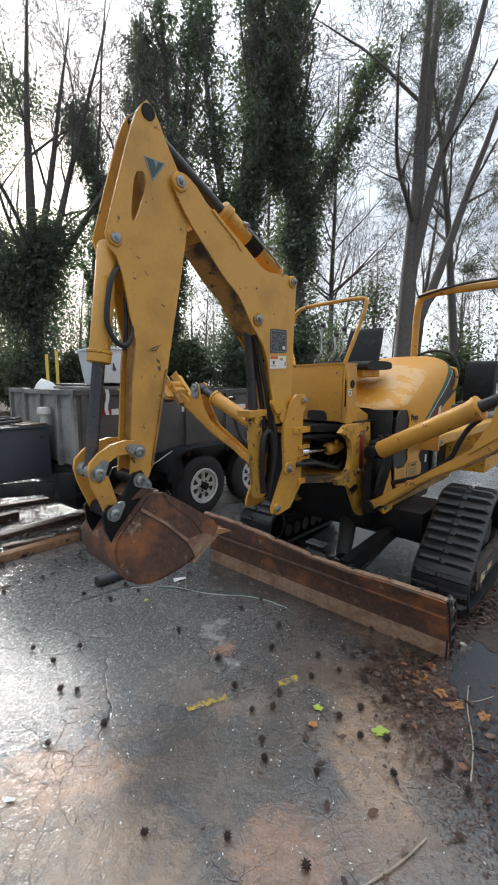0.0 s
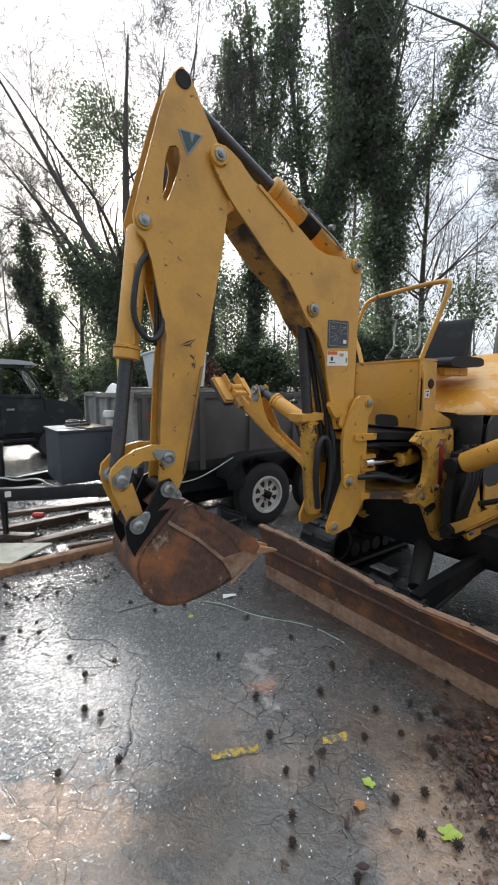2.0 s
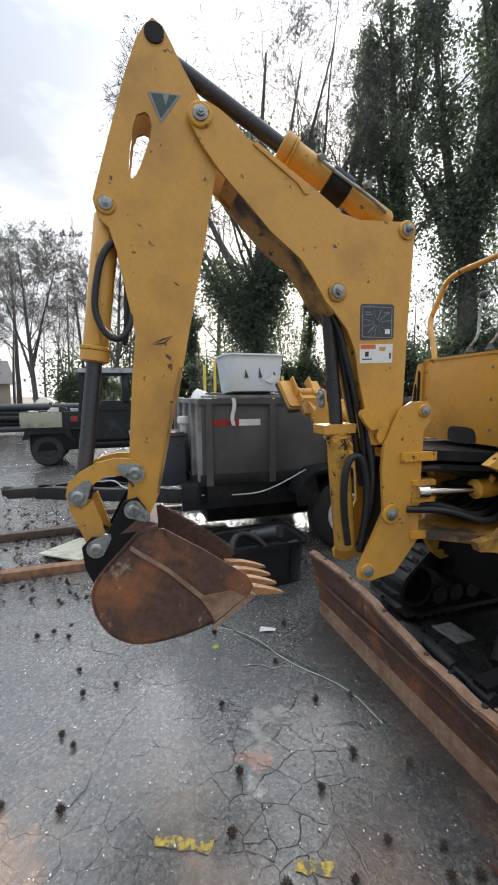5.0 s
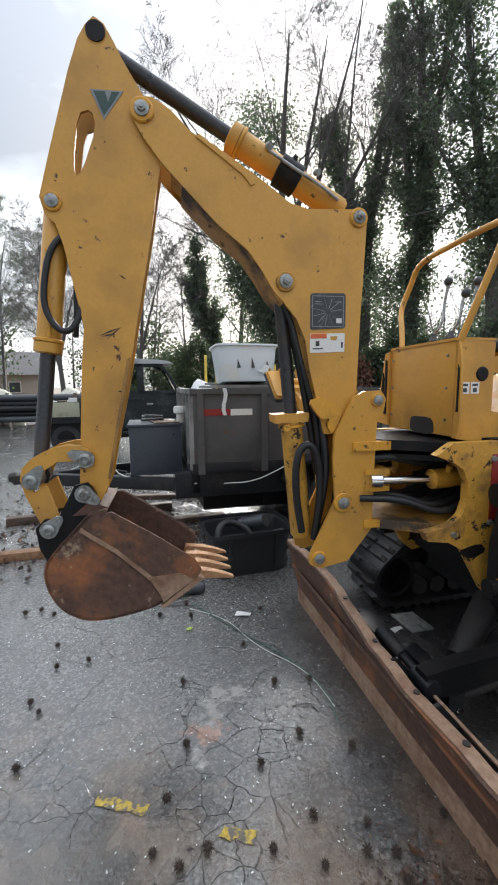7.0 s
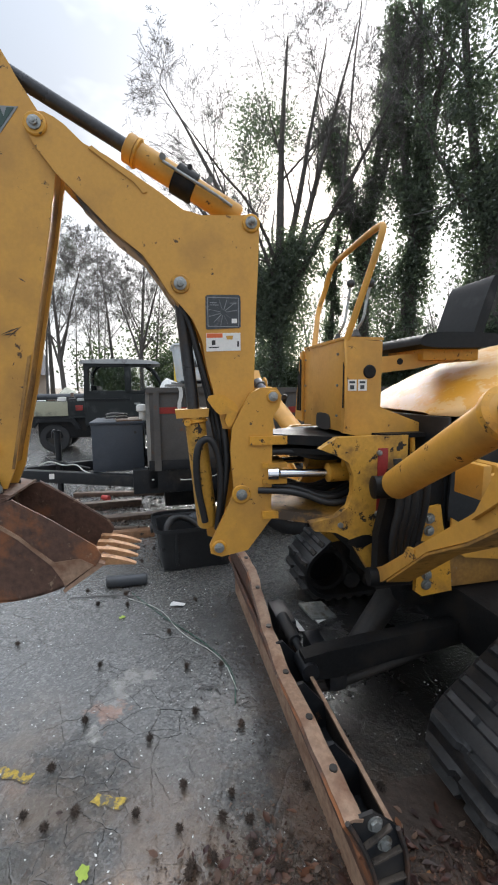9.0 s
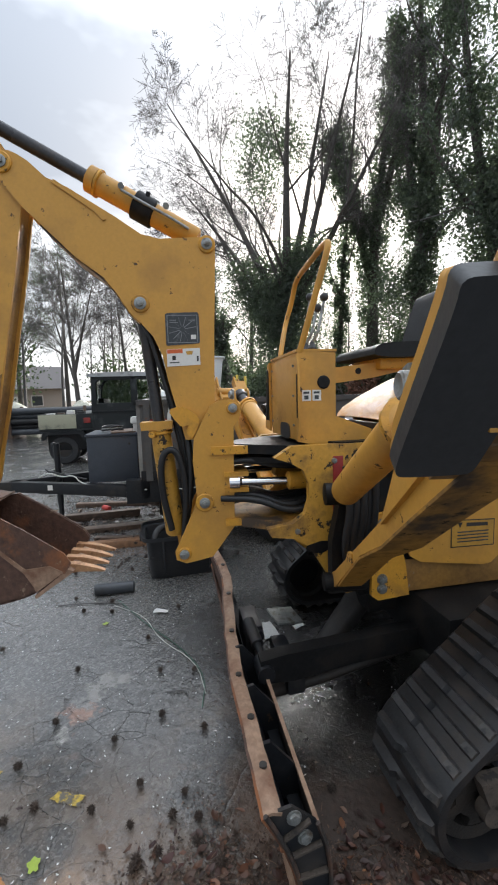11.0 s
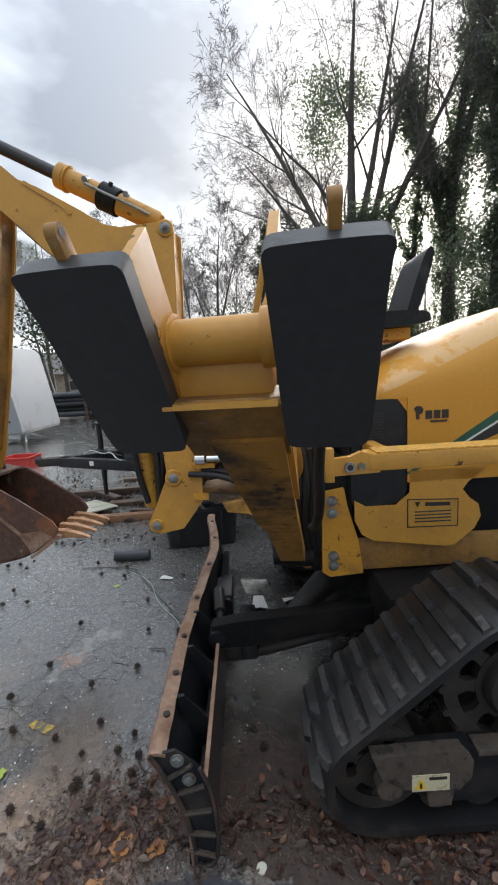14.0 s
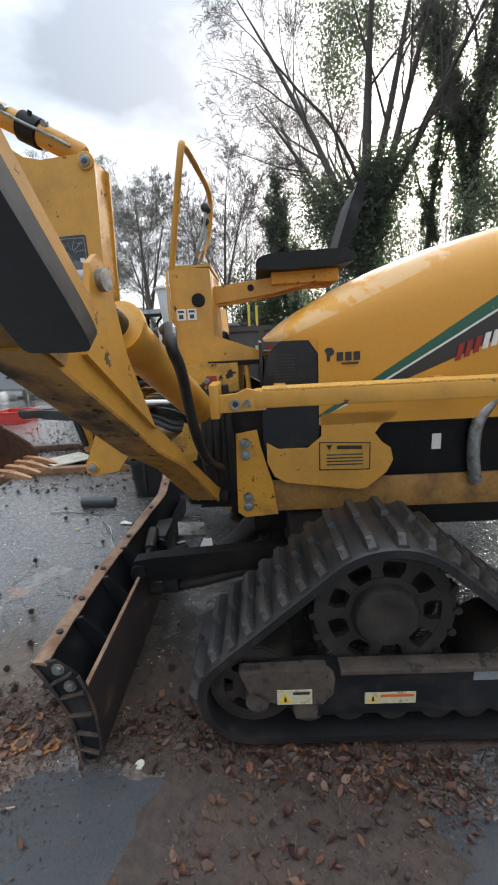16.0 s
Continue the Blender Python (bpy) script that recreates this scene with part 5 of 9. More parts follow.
tpart("frame_rail_far", box(-2.20, -2.125, 2.95, 4.6, 0.585, 0.745, 0.008), m_yellow_grease_shade, frame_rail)
tpart("belly_pan", box(-2.12, -1.38, 2.95, 4.6, 0.60, 0.64, 0.005), m_black, frame_rail)
hinge = tpart("hinge_plate", plate([(2.915, 0.60), (2.925, 0.97), (3.02, 0.985), (3.035, 0.90), (3.08, 0.74), (3.10, 0.585), (2.95, 0.575)], -1.305, -1.285, 0.004), m_yellow_worn, frame_rail, "bolted yellow hinge plate")
for z in (0.93, 0.875, 0.675, 0.63):
    tpart("bolt", join(rod((-1.285, 2.965, z), (-1.268, 2.965, z), 0.019, seg=6, bevel=0.002), rod((-1.287, 2.965, z), (-1.279, 2.965, z), 0.024)), m_steel, hinge, "grey hexagon bolt")
# added black blocks that keep light out from under the machine
tpart("underbody_fill", join(box(-2.42, -1.06, 3.14, 3.66, 0.34, 0.58, 0.02), box(-2.05, -1.45, 2.98, 4.4, 0.42, 0.60, 0.02)), m_black, frame_rail, "added black blocks darkening the underbody")
tpart("front_crossmember", box(-2.16, -1.34, 2.88, 2.96, 0.58, 0.95, 0.006), m_black, frame_rail)

step = tpart("step_rail", box(-1.02, -0.915, 3.02, 4.55, 1.145, 1.205, 0.008), m_yellow, None, "long yellow step rail with rough tread")
tpart("tread", box(-1.015, -0.92, 3.05, 4.53, 1.205, 1.211, 0.001), m_tread, step)
tpart("end_bracket", join(plate([(2.895, 1.135), (3.06, 1.14), (3.06, 1.20), (2.995, 1.215), (2.96, 1.20), (2.90, 1.195)], -0.945, -0.918, 0.004), box(-1.03, -0.90, 2.868, 2.90, 1.118, 1.235, 0.004)), m_yellow, step)
tpart("bracket_bolt", join(rod((-0.918, 2.955, 1.165), (-0.908, 2.955, 1.165), 0.018), rod((-0.918, 2.995, 1.167), (-0.906, 2.995, 1.167), 0.013, seg=6)), m_steel, step)
tpart("bracket_socket", rod((-0.908, 2.955, 1.165), (-0.906, 2.955, 1.165), 0.010), m_ink, step)
for y in (3.1, 3.75, 4.4):
    tpart("step_arm", box(-1.28, -1.01, y, y + 0.05, 1.15, 1.19, 0.004), m_yellow, step)

# roll bar and driver's seat at the far end of the bonnet
rops = tpart("roll_bar", pipe([(-1.75 + 0.03, 4.52, 1.30), (-1.72, 4.50, 1.95), (-1.70, 4.47, 2.36), (-1.64, 4.45, 2.46), (-1.40, 4.45, 2.47), (-0.75, 4.45, 2.47), (-0.68, 4.46, 2.40), (-0.66, 4.5, 1.20)], 0.036, 14), m_yellow, None, "thick yellow roll bar hoop")
tpart("cable_on_bar", pipe([(-1.68, 4.41, 2.44), (-1.3, 4.40, 2.51), (-0.72, 4.41, 2.51)], 0.012), m_hose, rops)
for x in (-1.35, -1.0):
    tpart("cable_tie", rod((x, 4.45, 2.44), (x + 0.01, 4.42, 2.36), 0.004), m_pad, rops)
dseat = tpart("driver_seat", plate(smooth_poly([(4.85, 1.30), (4.84, 1.60), (4.90, 1.80), (4.97, 1.80), (4.97, 1.30)], 2), -1.30, -1.02, 0.02), m_vinyl, None, "worn grey-black driver seat")
tpart("cushion", box(-1.32, -1.0, 4.55, 4.95, 1.28, 1.38, 0.03), m_vinyl, dseat)
tpart("rear_deck", box(-2.2, -0.95, 4.45, 5.0, 0.70, 1.20, 0.02), m_yellow_worn, frame_rail)
tpart("grab_handle", pipe([(-1.30, 4.36, 1.50), (-1.24, 4.36, 1.52), (-1.24, 4.36, 1.70), (-1.30, 4.36, 1.72)], 0.014), m_yellow, rops)
tpart("cowl_hose", pipe([(-1.70, 4.48, 1.84), (-1.55, 4.46, 1.90), (-1.35, 4.46, 1.88), (-1.26, 4.45, 1.76), (-1.25, 4.45, 1.66)], 0.014), m_hose, rops)

# ---- stabilizers, one on each side ----
def stabilizer(mirror):
    s = (lambda x: -3.50 - x) if mirror else (lambda x: x)

    def put(name, bm, mat, parent=None, label=""):
        if mirror:
            bm.transform(Matrix.Translation((-3.50, 0, 0)) @ Matrix.Diagonal((-1, 1, 1, 1)))
            bmesh.ops.reverse_faces(bm, faces=bm.faces)
        return part(name, bm, mat, parent or tractor, label)

    # the arm's own plane runs a little forward as it goes out
    A = Matrix.Translation((-1.30, 2.79, 0)) @ pose(0, 0, 0, 0, 0, -9.5)

    def arm(name, bm, mat, parent=None, label=""):
        bm.transform(A)
        return put(name, bm, mat, parent, label)

    top = [(-0.05, 0.64), (0.06, 0.70), (0.62, 1.09), (0.80, 1.22), (1.06, 1.415)]
    low = [(1.085, 1.395), (1.07, 1.38), (0.84, 1.225), (0.64, 1.085), (0.42, 0.965), (0.10, 0.715), (0.0, 0.645)]
    up_edge = [(x, z + 0.055) for x, z in top]
    beam = arm("stabilizer_arm", xpoly(up_edge + low, -0.052, -0.040, 0.003), m_yellow, None, "raised yellow stabilizer arm with rubber pads")
    arm("far_cheek", xpoly(up_edge + low, 0.040, 0.052, 0.003), m_yellow, beam)
    arm("arm_web", xpoly([(x, z + 0.015) for x, z in top] + [(x, z + 0.01) for x, z in low], -0.042, 0.042, 0.003), m_yellow_worn, beam)
    under = [[(x, -w, z - 0.004), (x, w, z - 0.004)] for x, z, w in ((1.09, 1.395, 0.062), (0.84, 1.225, 0.060), (0.64, 1.085, 0.058), (0.42, 0.965, 0.055), (0.10, 0.715, 0.05))]
    arm("arm_underside", sheet(under, 0.008), m_yellow_grease_shade, beam, "scraped underside of the stabilizer arm")
    arm("arm_lug", xpoly([(0.24, 0.86), (0.29, 0.93), (0.34, 0.94), (0.34, 0.90)], -0.058, -0.045, 0.003), m_yellow, beam)
    arm("pivot", rod((0.0, -0.09, 0.68), (0.0, 0.09, 0.68), 0.04), m_black, beam)
    # cylinder from the frame to the ears on the arm
    ears = [(0.66, 1.15), (0.78, 1.36), (0.815, 1.50), (0.825, 1.55), (0.86, 1.572), (0.895, 1.55), (0.91, 1.49), (0.95, 1.37)]
    for y in (-0.066, 0.052):
        arm("ear", xpoly(ears, y, y + 0.014, 0.003), m_yellow, beam)
    arm("ear_pin", join(rod((0.86, -0.08, 1.52), (0.86, 0.08, 1.52), 0.024), turned((0.86, -0.072, 1.52), (0.86, -0.2, 1.52), [(0, 0.032), (0.022, 0.032), (0.026, 0.026), (0.020, 0.014)])), m_steel, beam, "greasy steel ear pin")
    arm("keeper_plate", xpoly(smooth_poly([(0.815, 1.555), (0.86, 1.57), (0.905, 1.555), (0.905, 1.43), (0.86, 1.415), (0.825, 1.43)], 1), -0.075, -0.066, 0.002), m_steel, beam, "pale steel keeper plate")
    arm("keeper_bolt", rod((0.868, -0.084, 1.44), (0.868, -0.074, 1.44), 0.010, seg=6), m_steel, beam)
    L = Vector((0.86, 0, 1.52)) - Vector((0.02, 0, 1.085))
    barrel = arm("stabilizer_cylinder", turned((0.02, 0, 1.085), (0.86, 0, 1.52), [(0, 0.040), (0.03, 0.062), (L.length * 0.74, 0.062), (L.length * 0.742, 0.066), (L.length * 0.795, 0.066), (L.length * 0.80, 0.050)]), m_yellow, beam, "fat yellow stabilizer cylinder")
    arm("piston_rod", turned((0.67, 0, 1.4216), (0.86, 0, 1.52), [(0, 0.036), (0.15, 0.036), (0.16, 0.046), (0.225, 0.046)]), m_darkrod, barrel)
    arm("gland_ring", turned((0.665, 0, 1.419), (0.86, 0, 1.52), [(0, 0.062), (0.004, 0.074), (0.026, 0.074), (0.03, 0.048)]), m_yellow_worn, barrel)
    arm("base_eye", turned((0.0, -0.085, 1.075), (0.0, 0.1, 1.075), [(0, 0.030), (0.004, 0.048), (0.15, 0.048), (0.155, 0.030)]), m_black, barrel)
    put("cylinder_hose", pipe([(-0.80, 2.76, 1.42), (-0.72, 2.80, 1.43), (-0.62, 2.81, 1.375), (-0.70, 2.82, 1.31), (-0.76, 2.82, 1.20), (-0.80, 2.83, 1.08), (-0.95, 2.84, 0.95), (-1.2, 2.86, 0.85)], 0.017), m_hose, barrel)
    for k in range(5):
        put("hose", pipe([(-1.27 + 0.012 * k, 2.79 + 0.026 * k, 1.20 - 0.02 * (k % 2)), (-1.24 + 0.01 * (k % 3), 2.80 + 0.026 * k, 1.02), (-1.27, 2.78 + 0.03 * k, 0.86), (-1.31, 2.82 + 0.02 * k, 0.70)], 0.018), m_hose, beam, "greasy black hose beside the arm pivot")
    put("pivot_housing", plate([(2.74, 0.62), (2.74, 0.86), (2.80, 1.14), (2.96, 1.16), (3.05, 1.10), (3.05, 0.62)], -1.36, -1.31, 0.01), m_black, beam, "grease-caked pivot housing")
    # swivel foot with two rubber street pads
    cross = put("foot_tube", join(rod((-0.171, 2.486, 1.545), (-0.139, 2.676, 1.545), 0.034), rod((-0.169, 2.498, 1.545), (-0.165, 2.518, 1.545), 0.043), rod((-0.145, 2.642, 1.545), (-0.141, 2.664, 1.545), 0.043)), m_yellow, beam, "yellow swivel tube between the pads")
    yaw = Matrix.Translation((-0.155, 2.58, 0)) @ pose(0, 0, 0, 0, 0, -9.5) @ Matrix.Translation((0.155, -2.58, 0))
    block = xpoly([(-0.235, 1.40), (-0.17, 1.452), (-0.158, 1.50), (-0.165, 1.535), (-0.24, 1.50)], 2.512, 2.652, 0.004)
    block.transform(yaw)
    put("foot_block", block, m_yellow, cross)
    wear = xpoly([(-0.225, 1.475), (-0.133, 1.462), (-0.128, 1.452), (-0.150, 1.444), (-0.285, 1.352), (-0.30, 1.375)], 2.490, 2.668, 0.003)
    wear.transform(yaw)
    put("wear_plate", wear, m_yellow_scraped, cross, "scraped brown-yellow wear plate")
    ledge = xpoly([(-0.150, 1.462), (-0.124, 1.458), (-0.124, 1.449), (-0.150, 1.453)], 2.496, 2.662, 0.002)
    ledge.transform(yaw)
    put("wear_ledge", ledge, m_yellow, cross)
    slope = Matrix.Translation((-0.118, 2.583, 1.530)) @ pose(0, 0, 0, 0, 39.7, -9.5)
    for sign, y0 in ((-1, -0.073), (1, 0.073)):
        # pad outline in its own plane (u across, w along), thick towards the outside
        inner, outer_top, outer_low = y0, y0 + sign * 0.130, y0 + sign * 0.122
        prof = smooth_poly([(inner + sign * 0.002, 0.143), (inner + sign * 0.03, 0.145), (outer_top - sign * 0.03, 0.145), (outer_top + sign * 0.002, 0.143), (outer_top - sign * 0.003, 0.11), (outer_low + sign * 0.006, -0.12), (outer_low, -0.155), (outer_low - sign * 0.03, -0.157), (inner + sign * 0.04, -0.155), (inner + sign * 0.010, -0.153), (inner + sign * 0.007, -0.12), (inner + sign * 0.003, 0.11)], 2)

        def slab(x0, x1, grow, bevel):
            bm = bmesh.new()
            cy = sum(p[0] for p in prof) / len(prof)
            a = [bm.verts.new((x0, cy + (p[0] - cy) * grow, p[1] * grow)) for p in prof]
            b = [bm.verts.new((x1, cy + (p[0] - cy) * grow, p[1] * grow)) for p in prof]
            bm.faces.new(a)
            bm.faces.new(b[::-1])
            for i in range(len(prof)):
                j = (i + 1) % len(prof)
                bm.faces.new((a[i], b[i], b[j], a[j]))
            return finish(bm, bevel)

        pad = slab(0.012, 0.044, 1.03, 0.013)
        pad.transform(slope)
        pad_ob = put("rubber_pad", pad, m_pad, beam, "thick black rubber street pad")
        back = slab(0.0, 0.012, 0.985, 0.003)
        back.transform(slope)
        put("pad_plate", back, m_yellow, pad_ob, "yellow steel backing plate")
        rib = plate([(inner + sign * 0.004, -0.12)] * 1 + [(inner + sign * 0.004, 0.14), (inner + sign * 0.016, 0.14), (inner + sign * 0.016, -0.12)], -0.07, 0.006, 0.003)
        rib.transform(slope)
        put("pad_rib", rib, m_yellow, pad_ob)
        eye = turned((0.01, y0 + sign * 0.075 - 0.007, 0.172), (0.01, y0 + sign * 0.075 + 0.3, 0.172), [(0, 0.012), (0.014, 0.012)])
        eye = join(eye, box(-0.003, 0.023, y0 + sign * 0.075 - 0.007, y0 + sign * 0.075 + 0.007, 0.12, 0.172, 0.003))
        eye.transform(slope)
        put("pad_eye", eye, m_yellow_scraped, pad_ob, "lifting eye on the pad")
        hole = turned((0.01, y0 + sign * 0.075 - 0.0078, 0.173), (0.01, y0 + sign * 0.075 + 0.3, 0.173), [(0, 0.006), (0.0156, 0.006)])
        hole.transform(slope)
        put("eye_hole", hole, m_ink, pad_ob)
        skirt_bm = slab(-0.022, 0.0, 0.90, 0.003)
        skirt_bm.transform(slope)
        put("pad_skirt", skirt_bm, m_yellow, pad_ob)


stabilizer(False)
stabilizer(True)

# ---- dozer blade ----
FACE = [(2.265, 0.405), (2.285, 0.37), (2.320, 0.30), (2.348, 0.22), (2.368, 0.13), (2.376, 0.05), (2.372, 0.0)]
BLX0, BLX1 = -2.60, -0.61


def blade_bend(x):
    """How far the top edge is bent back at x."""
    return float(np.interp(x, (-2.6, -2.49, -2.28, -2.06, -1.8, -1.5, -1.2, -0.9, -0.6), (0.018, 0.024, 0.058, 0.074, 0.045, 0.016, -0.004, 0.0, 0.0)))


def blade_lift(x):
    """How far the top edge stands above its nominal height at x."""
    return float(np.interp(x, (-2.6, -2.49, -2.06, -1.5, -1.2, -0.93, -0.6), (0.045, 0.042, 0.0, -0.020, -0.018, -0.005, -0.008)))


def blade_sheet():
    rows = []
    n = 48
    for y, z in FACE:
        rows.append([])
        for i in range(n + 1):
            x = BLX0 + (BLX1 - BLX0) * i / n
            k = max(0, (z - 0.25) / 0.15)
            wob = blade_bend(x) + 0.007 * noise.noise(Vector((x * 9, 4, 0)))
            drop = k * (blade_lift(x) + 0.006 * noise.noise(Vector((x * 11, 9, 0))))
            rows[-1].append((x, y + wob * k, z + drop))
    return rows


blade = tpart("blade", sheet(blade_sheet(), 0.012), m_rust, None, "rusty dozer blade with a bent top edge")


def flange_rows():
    base = blade_sheet()[0]
    return [[(x, y - 0.004, z + 0.006) for x, y, z in base], [(x, y + 0.02, z + 0.012) for x, y, z in base], [(x, y + 0.048, z + 0.004) for x, y, z in base]]


tpart("top_flange", sheet(flange_rows(), 0.01), m_rust_edge, blade, "worn bent top flange with bolt holes")
for x in (-0.75, -0.94, -1.18, -1.5, -1.85, -2.2, -2.45):
    tpart("bolt_hole", turned((x, 2.292 + blade_bend(x), 0.4145 + blade_lift(x)), (x, 2.292 + blade_bend(x), 0.7), [(0, 0.012), (0.0075, 0.012)], 12), m_ink, blade)
tpart("back_face", sheet([[(x, y + 0.017, z - 0.004) for x, y, z in row[1:-1]] for row in blade_sheet()[:-1]], 0.003), m_blacksteel, blade, "black inner face of the blade")
tpart("skin_edge", plate([(2.416, 0.298), (2.430, 0.298), (2.430, 0.306), (2.416, 0.306)], -1.62, BLX1 - 0.01, 0.003), m_rust_edge, blade, "worn bright edge of the back skin")
tpart("face_rib", sheet([[(x, 2.318, 0.285) for x in (BLX0 + 0.01, -1.6, BLX1 - 0.01)], [(x, 2.313, 0.272) for x in (BLX0 + 0.01, -1.6, BLX1 - 0.01)], [(x, 2.334, 0.258) for x in (BLX0 + 0.01, -1.6, BLX1 - 0.01)]], 0.004), m_rust, blade)
tpart("cutting_edge", plate([(2.360, 0.0), (2.372, -0.002), (2.370, 0.105), (2.358, 0.112)], BLX0, BLX1 + 0.004, 0.002), m_rust_edge, blade, "worn bolt-on cutting edge")
tpart("back_skin", plate([(2.418, 0.30), (2.428, 0.30), (2.446, 0.18), (2.434, 0.0), (2.424, 0.005), (2.436, 0.18)], -1.62, BLX1 - 0.01, 0.002), m_rustdark, blade)
# added black sheet stands for the dark hollow inside the open end
tpart("end_backing", plate([(2.268, 0.398), (2.34, 0.41), (2.41, 0.35), (2.44, 0.26), (2.448, 0.12), (2.432, 0.0), (2.352, 0.0), (2.356, 0.06), (2.356, 0.15), (2.342, 0.24), (2.308, 0.33)], BLX1 - 0.012, BLX1 - 0.002, 0.003), m_blacksteel, blade, "black sheet for the hollow blade end, with ribs and bolts")
for y, z, a in ((2.352, 0.345, 30), (2.380, 0.28, 15), (2.395, 0.20, 5), (2.402, 0.12, -10), (2.396, 0.05, -20)):
    rb = box(BLX1 - 0.002, BLX1 + 0.012, -0.042, 0.042, -0.004, 0.004, 0.001)
    rb.transform(Matrix.Translation((0, y, z)) @ pose(0, 0, 0, a, 0, 0))
    tpart("end_rib", rb, m_mudcake, blade)
tpart("end_rim", pipe([(BLX1 + 0.004, y, z) for y, z in FACE] + [(BLX1 + 0.004, 2.44, 0.004), (BLX1 + 0.004, 2.449, 0.12), (BLX1 + 0.004, 2.442, 0.26), (BLX1 + 0.004, 2.41, 0.352)], 0.007, 6, 1), m_rustdark, blade, "rusty rim round the open end")
for y, z in ((2.345, 0.378), (2.375, 0.312)):
    tpart("bolt", join(rod((BLX1 - 0.002, y, z), (BLX1 + 0.010, y, z), 0.016, seg=6, bevel=0.002), rod((BLX1 - 0.002, y, z), (BLX1 + 0.002, y, z), 0.021)), m_steel, blade)
for x in (-0.85, -1.12, -1.38):
    tpart("back_rib", plate([(2.305, 0.395), (2.335, 0.40), (2.42, 0.30), (2.43, 0.20), (2.35, 0.18), (2.33, 0.30)], x, x + 0.014, 0.002), m_blacksteel, blade)
tpart("back_beam", box(BLX0 + 0.1, BLX1 - 0.05, 2.384, 2.428, 0.10, 0.20, 0.006), m_blacksteel, blade)
pa = tpart("push_arm", plate([(2.40, 0.27), (2.40, 0.375), (2.50, 0.39), (3.05, 0.425), (3.34, 0.44), (3.34, 0.34), (2.80, 0.30), (2.55, 0.265)], -1.34, -1.27, 0.006), m_black, blade, "black steel push arm")
tpart("arm_knuckle", rod((-1.36, 2.42, 0.32), (-1.25, 2.42, 0.32), 0.038), m_blacksteel, pa)
tpart("brace_tube", pipe([(-1.36, 2.40, 0.16), (-1.33, 2.62, 0.20), (-1.30, 2.95, 0.30), (-1.30, 3.2, 0.36)], 0.028), m_mud, blade, "muddy brace tube under the push arm")
tpart("push_crossbar", box(-1.62, -1.28, 2.52, 2.60, 0.19, 0.27, 0.008), m_blacksteel, blade)
tpart("trunnion", join(box(-1.82, -1.60, 2.39, 2.48, 0.16, 0.34, 0.01), rod((-1.85, 2.45, 0.30), (-1.57, 2.45, 0.30), 0.032)), m_blacksteel, blade)
tpart("tilt_ram", turned((-1.62, 2.41, 0.36), (-1.30, 2.44, 0.30), [(0, 0.03), (0.16, 0.03), (0.162, 0.018), (0.30, 0.018)]), m_blacksteel, blade)
foot = box(-0.07, 0.07, -0.06, 0.09, -0.005, 0.006, 0.002)
foot.transform(Matrix.Translation((-1.66, 2.60, 0.345)) @ pose(0, 0, 0, -10, 6, 12))
tpart("foot_plate", foot, m_steel, blade, "scuffed grey foot plate")
tpart("axle_guard", turned((-1.52, 2.77, 0.22), (-1.66, 3.12, 0.50), [(0, 0.055), (0.34, 0.07), (0.44, 0.075)]), m_mud, blade, "fat dark axle tube")


# ---- rubber tracks ----
def track_path():
    """Points round the triangular belt: front idler, sprocket, rear idler."""
    wheels = [((2.97, 0.215), 0.155), ((3.42, 0.475), 0.25), ((3.87, 0.215), 0.155)]
    pts = []
    n = len(wheels)
    arcs = []
    for i in range(n):
        (ca, ra), (cb, rb) = wheels[i], wheels[(i + 1) % n]
        a, b = Vector(ca), Vector(cb)
        d = b - a
        base = math.atan2(d.y, d.x)
        off = math.acos((ra - rb) / d.length)
        ang = base + off
        arcs.append((a + ra * Vector((math.cos(ang), math.sin(ang))), b + rb * Vector((math.cos(ang), math.sin(ang))), ang))
    for i in range(n):
        c, r = Vector(wheels[i][0]), wheels[i][1]
        a0, a1 = arcs[i - 1][2], arcs[i][2]
        while a1 > a0:
            a1 -= 2 * math.pi
        while a0 - a1 > 2 * math.pi:
            a1 += 2 * math.pi
        steps = max(3, int(abs(a1 - a0) * r / 0.02))
        for k in range(steps + 1):
            t = a0 + (a1 - a0) * k / steps
            pts.append(c + r * Vector((math.cos(t), math.sin(t))))
        p, q = arcs[i][0], arcs[i][1]
        m = int((q - p).length / 0.04)
        for k in range(1, m):
            pts.append(p.lerp(q, k / m))
    return pts


def lug_mesh():
    """One tread bar: full width with stepped, slanted ends."""
    bm = bmesh.new()
    w = 0.176
    sec = [(-0.021, 0.0), (-0.012, 0.036), (0.012, 0.036), (0.021, 0.0)]
    xs = [(-w, 0.30, 0.0), (-w + 0.03, 1.0, 0.0), (-0.022, 1.0, 0.0), (-0.014, 0.45, 0.0), (0.014, 0.45, 0.0), (0.022, 1.0, 0.0), (w - 0.03, 1.0, 0.0), (w, 0.30, 0.0)]
    rows = [[bm.verts.new((x, s + dx, h * k)) for s, h in sec] for x, k, dx in xs]
    for a, b in zip(rows, rows[1:]):
        for i in range(3):
            bm.faces.new((a[i], a[i + 1], b[i + 1], b[i]))
        bm.faces.new((a[3], a[0], b[0], b[3]))
    bm.faces.new(rows[0])
    bm.faces.new(rows[-1][::-1])
    finish(bm, 0.003)
    me = bpy.data.meshes.new("lug")
    bm.to_mesh(me)
    bm.free()
    me.materials.append(m_lug)
    return me


LUG = lug_mesh()


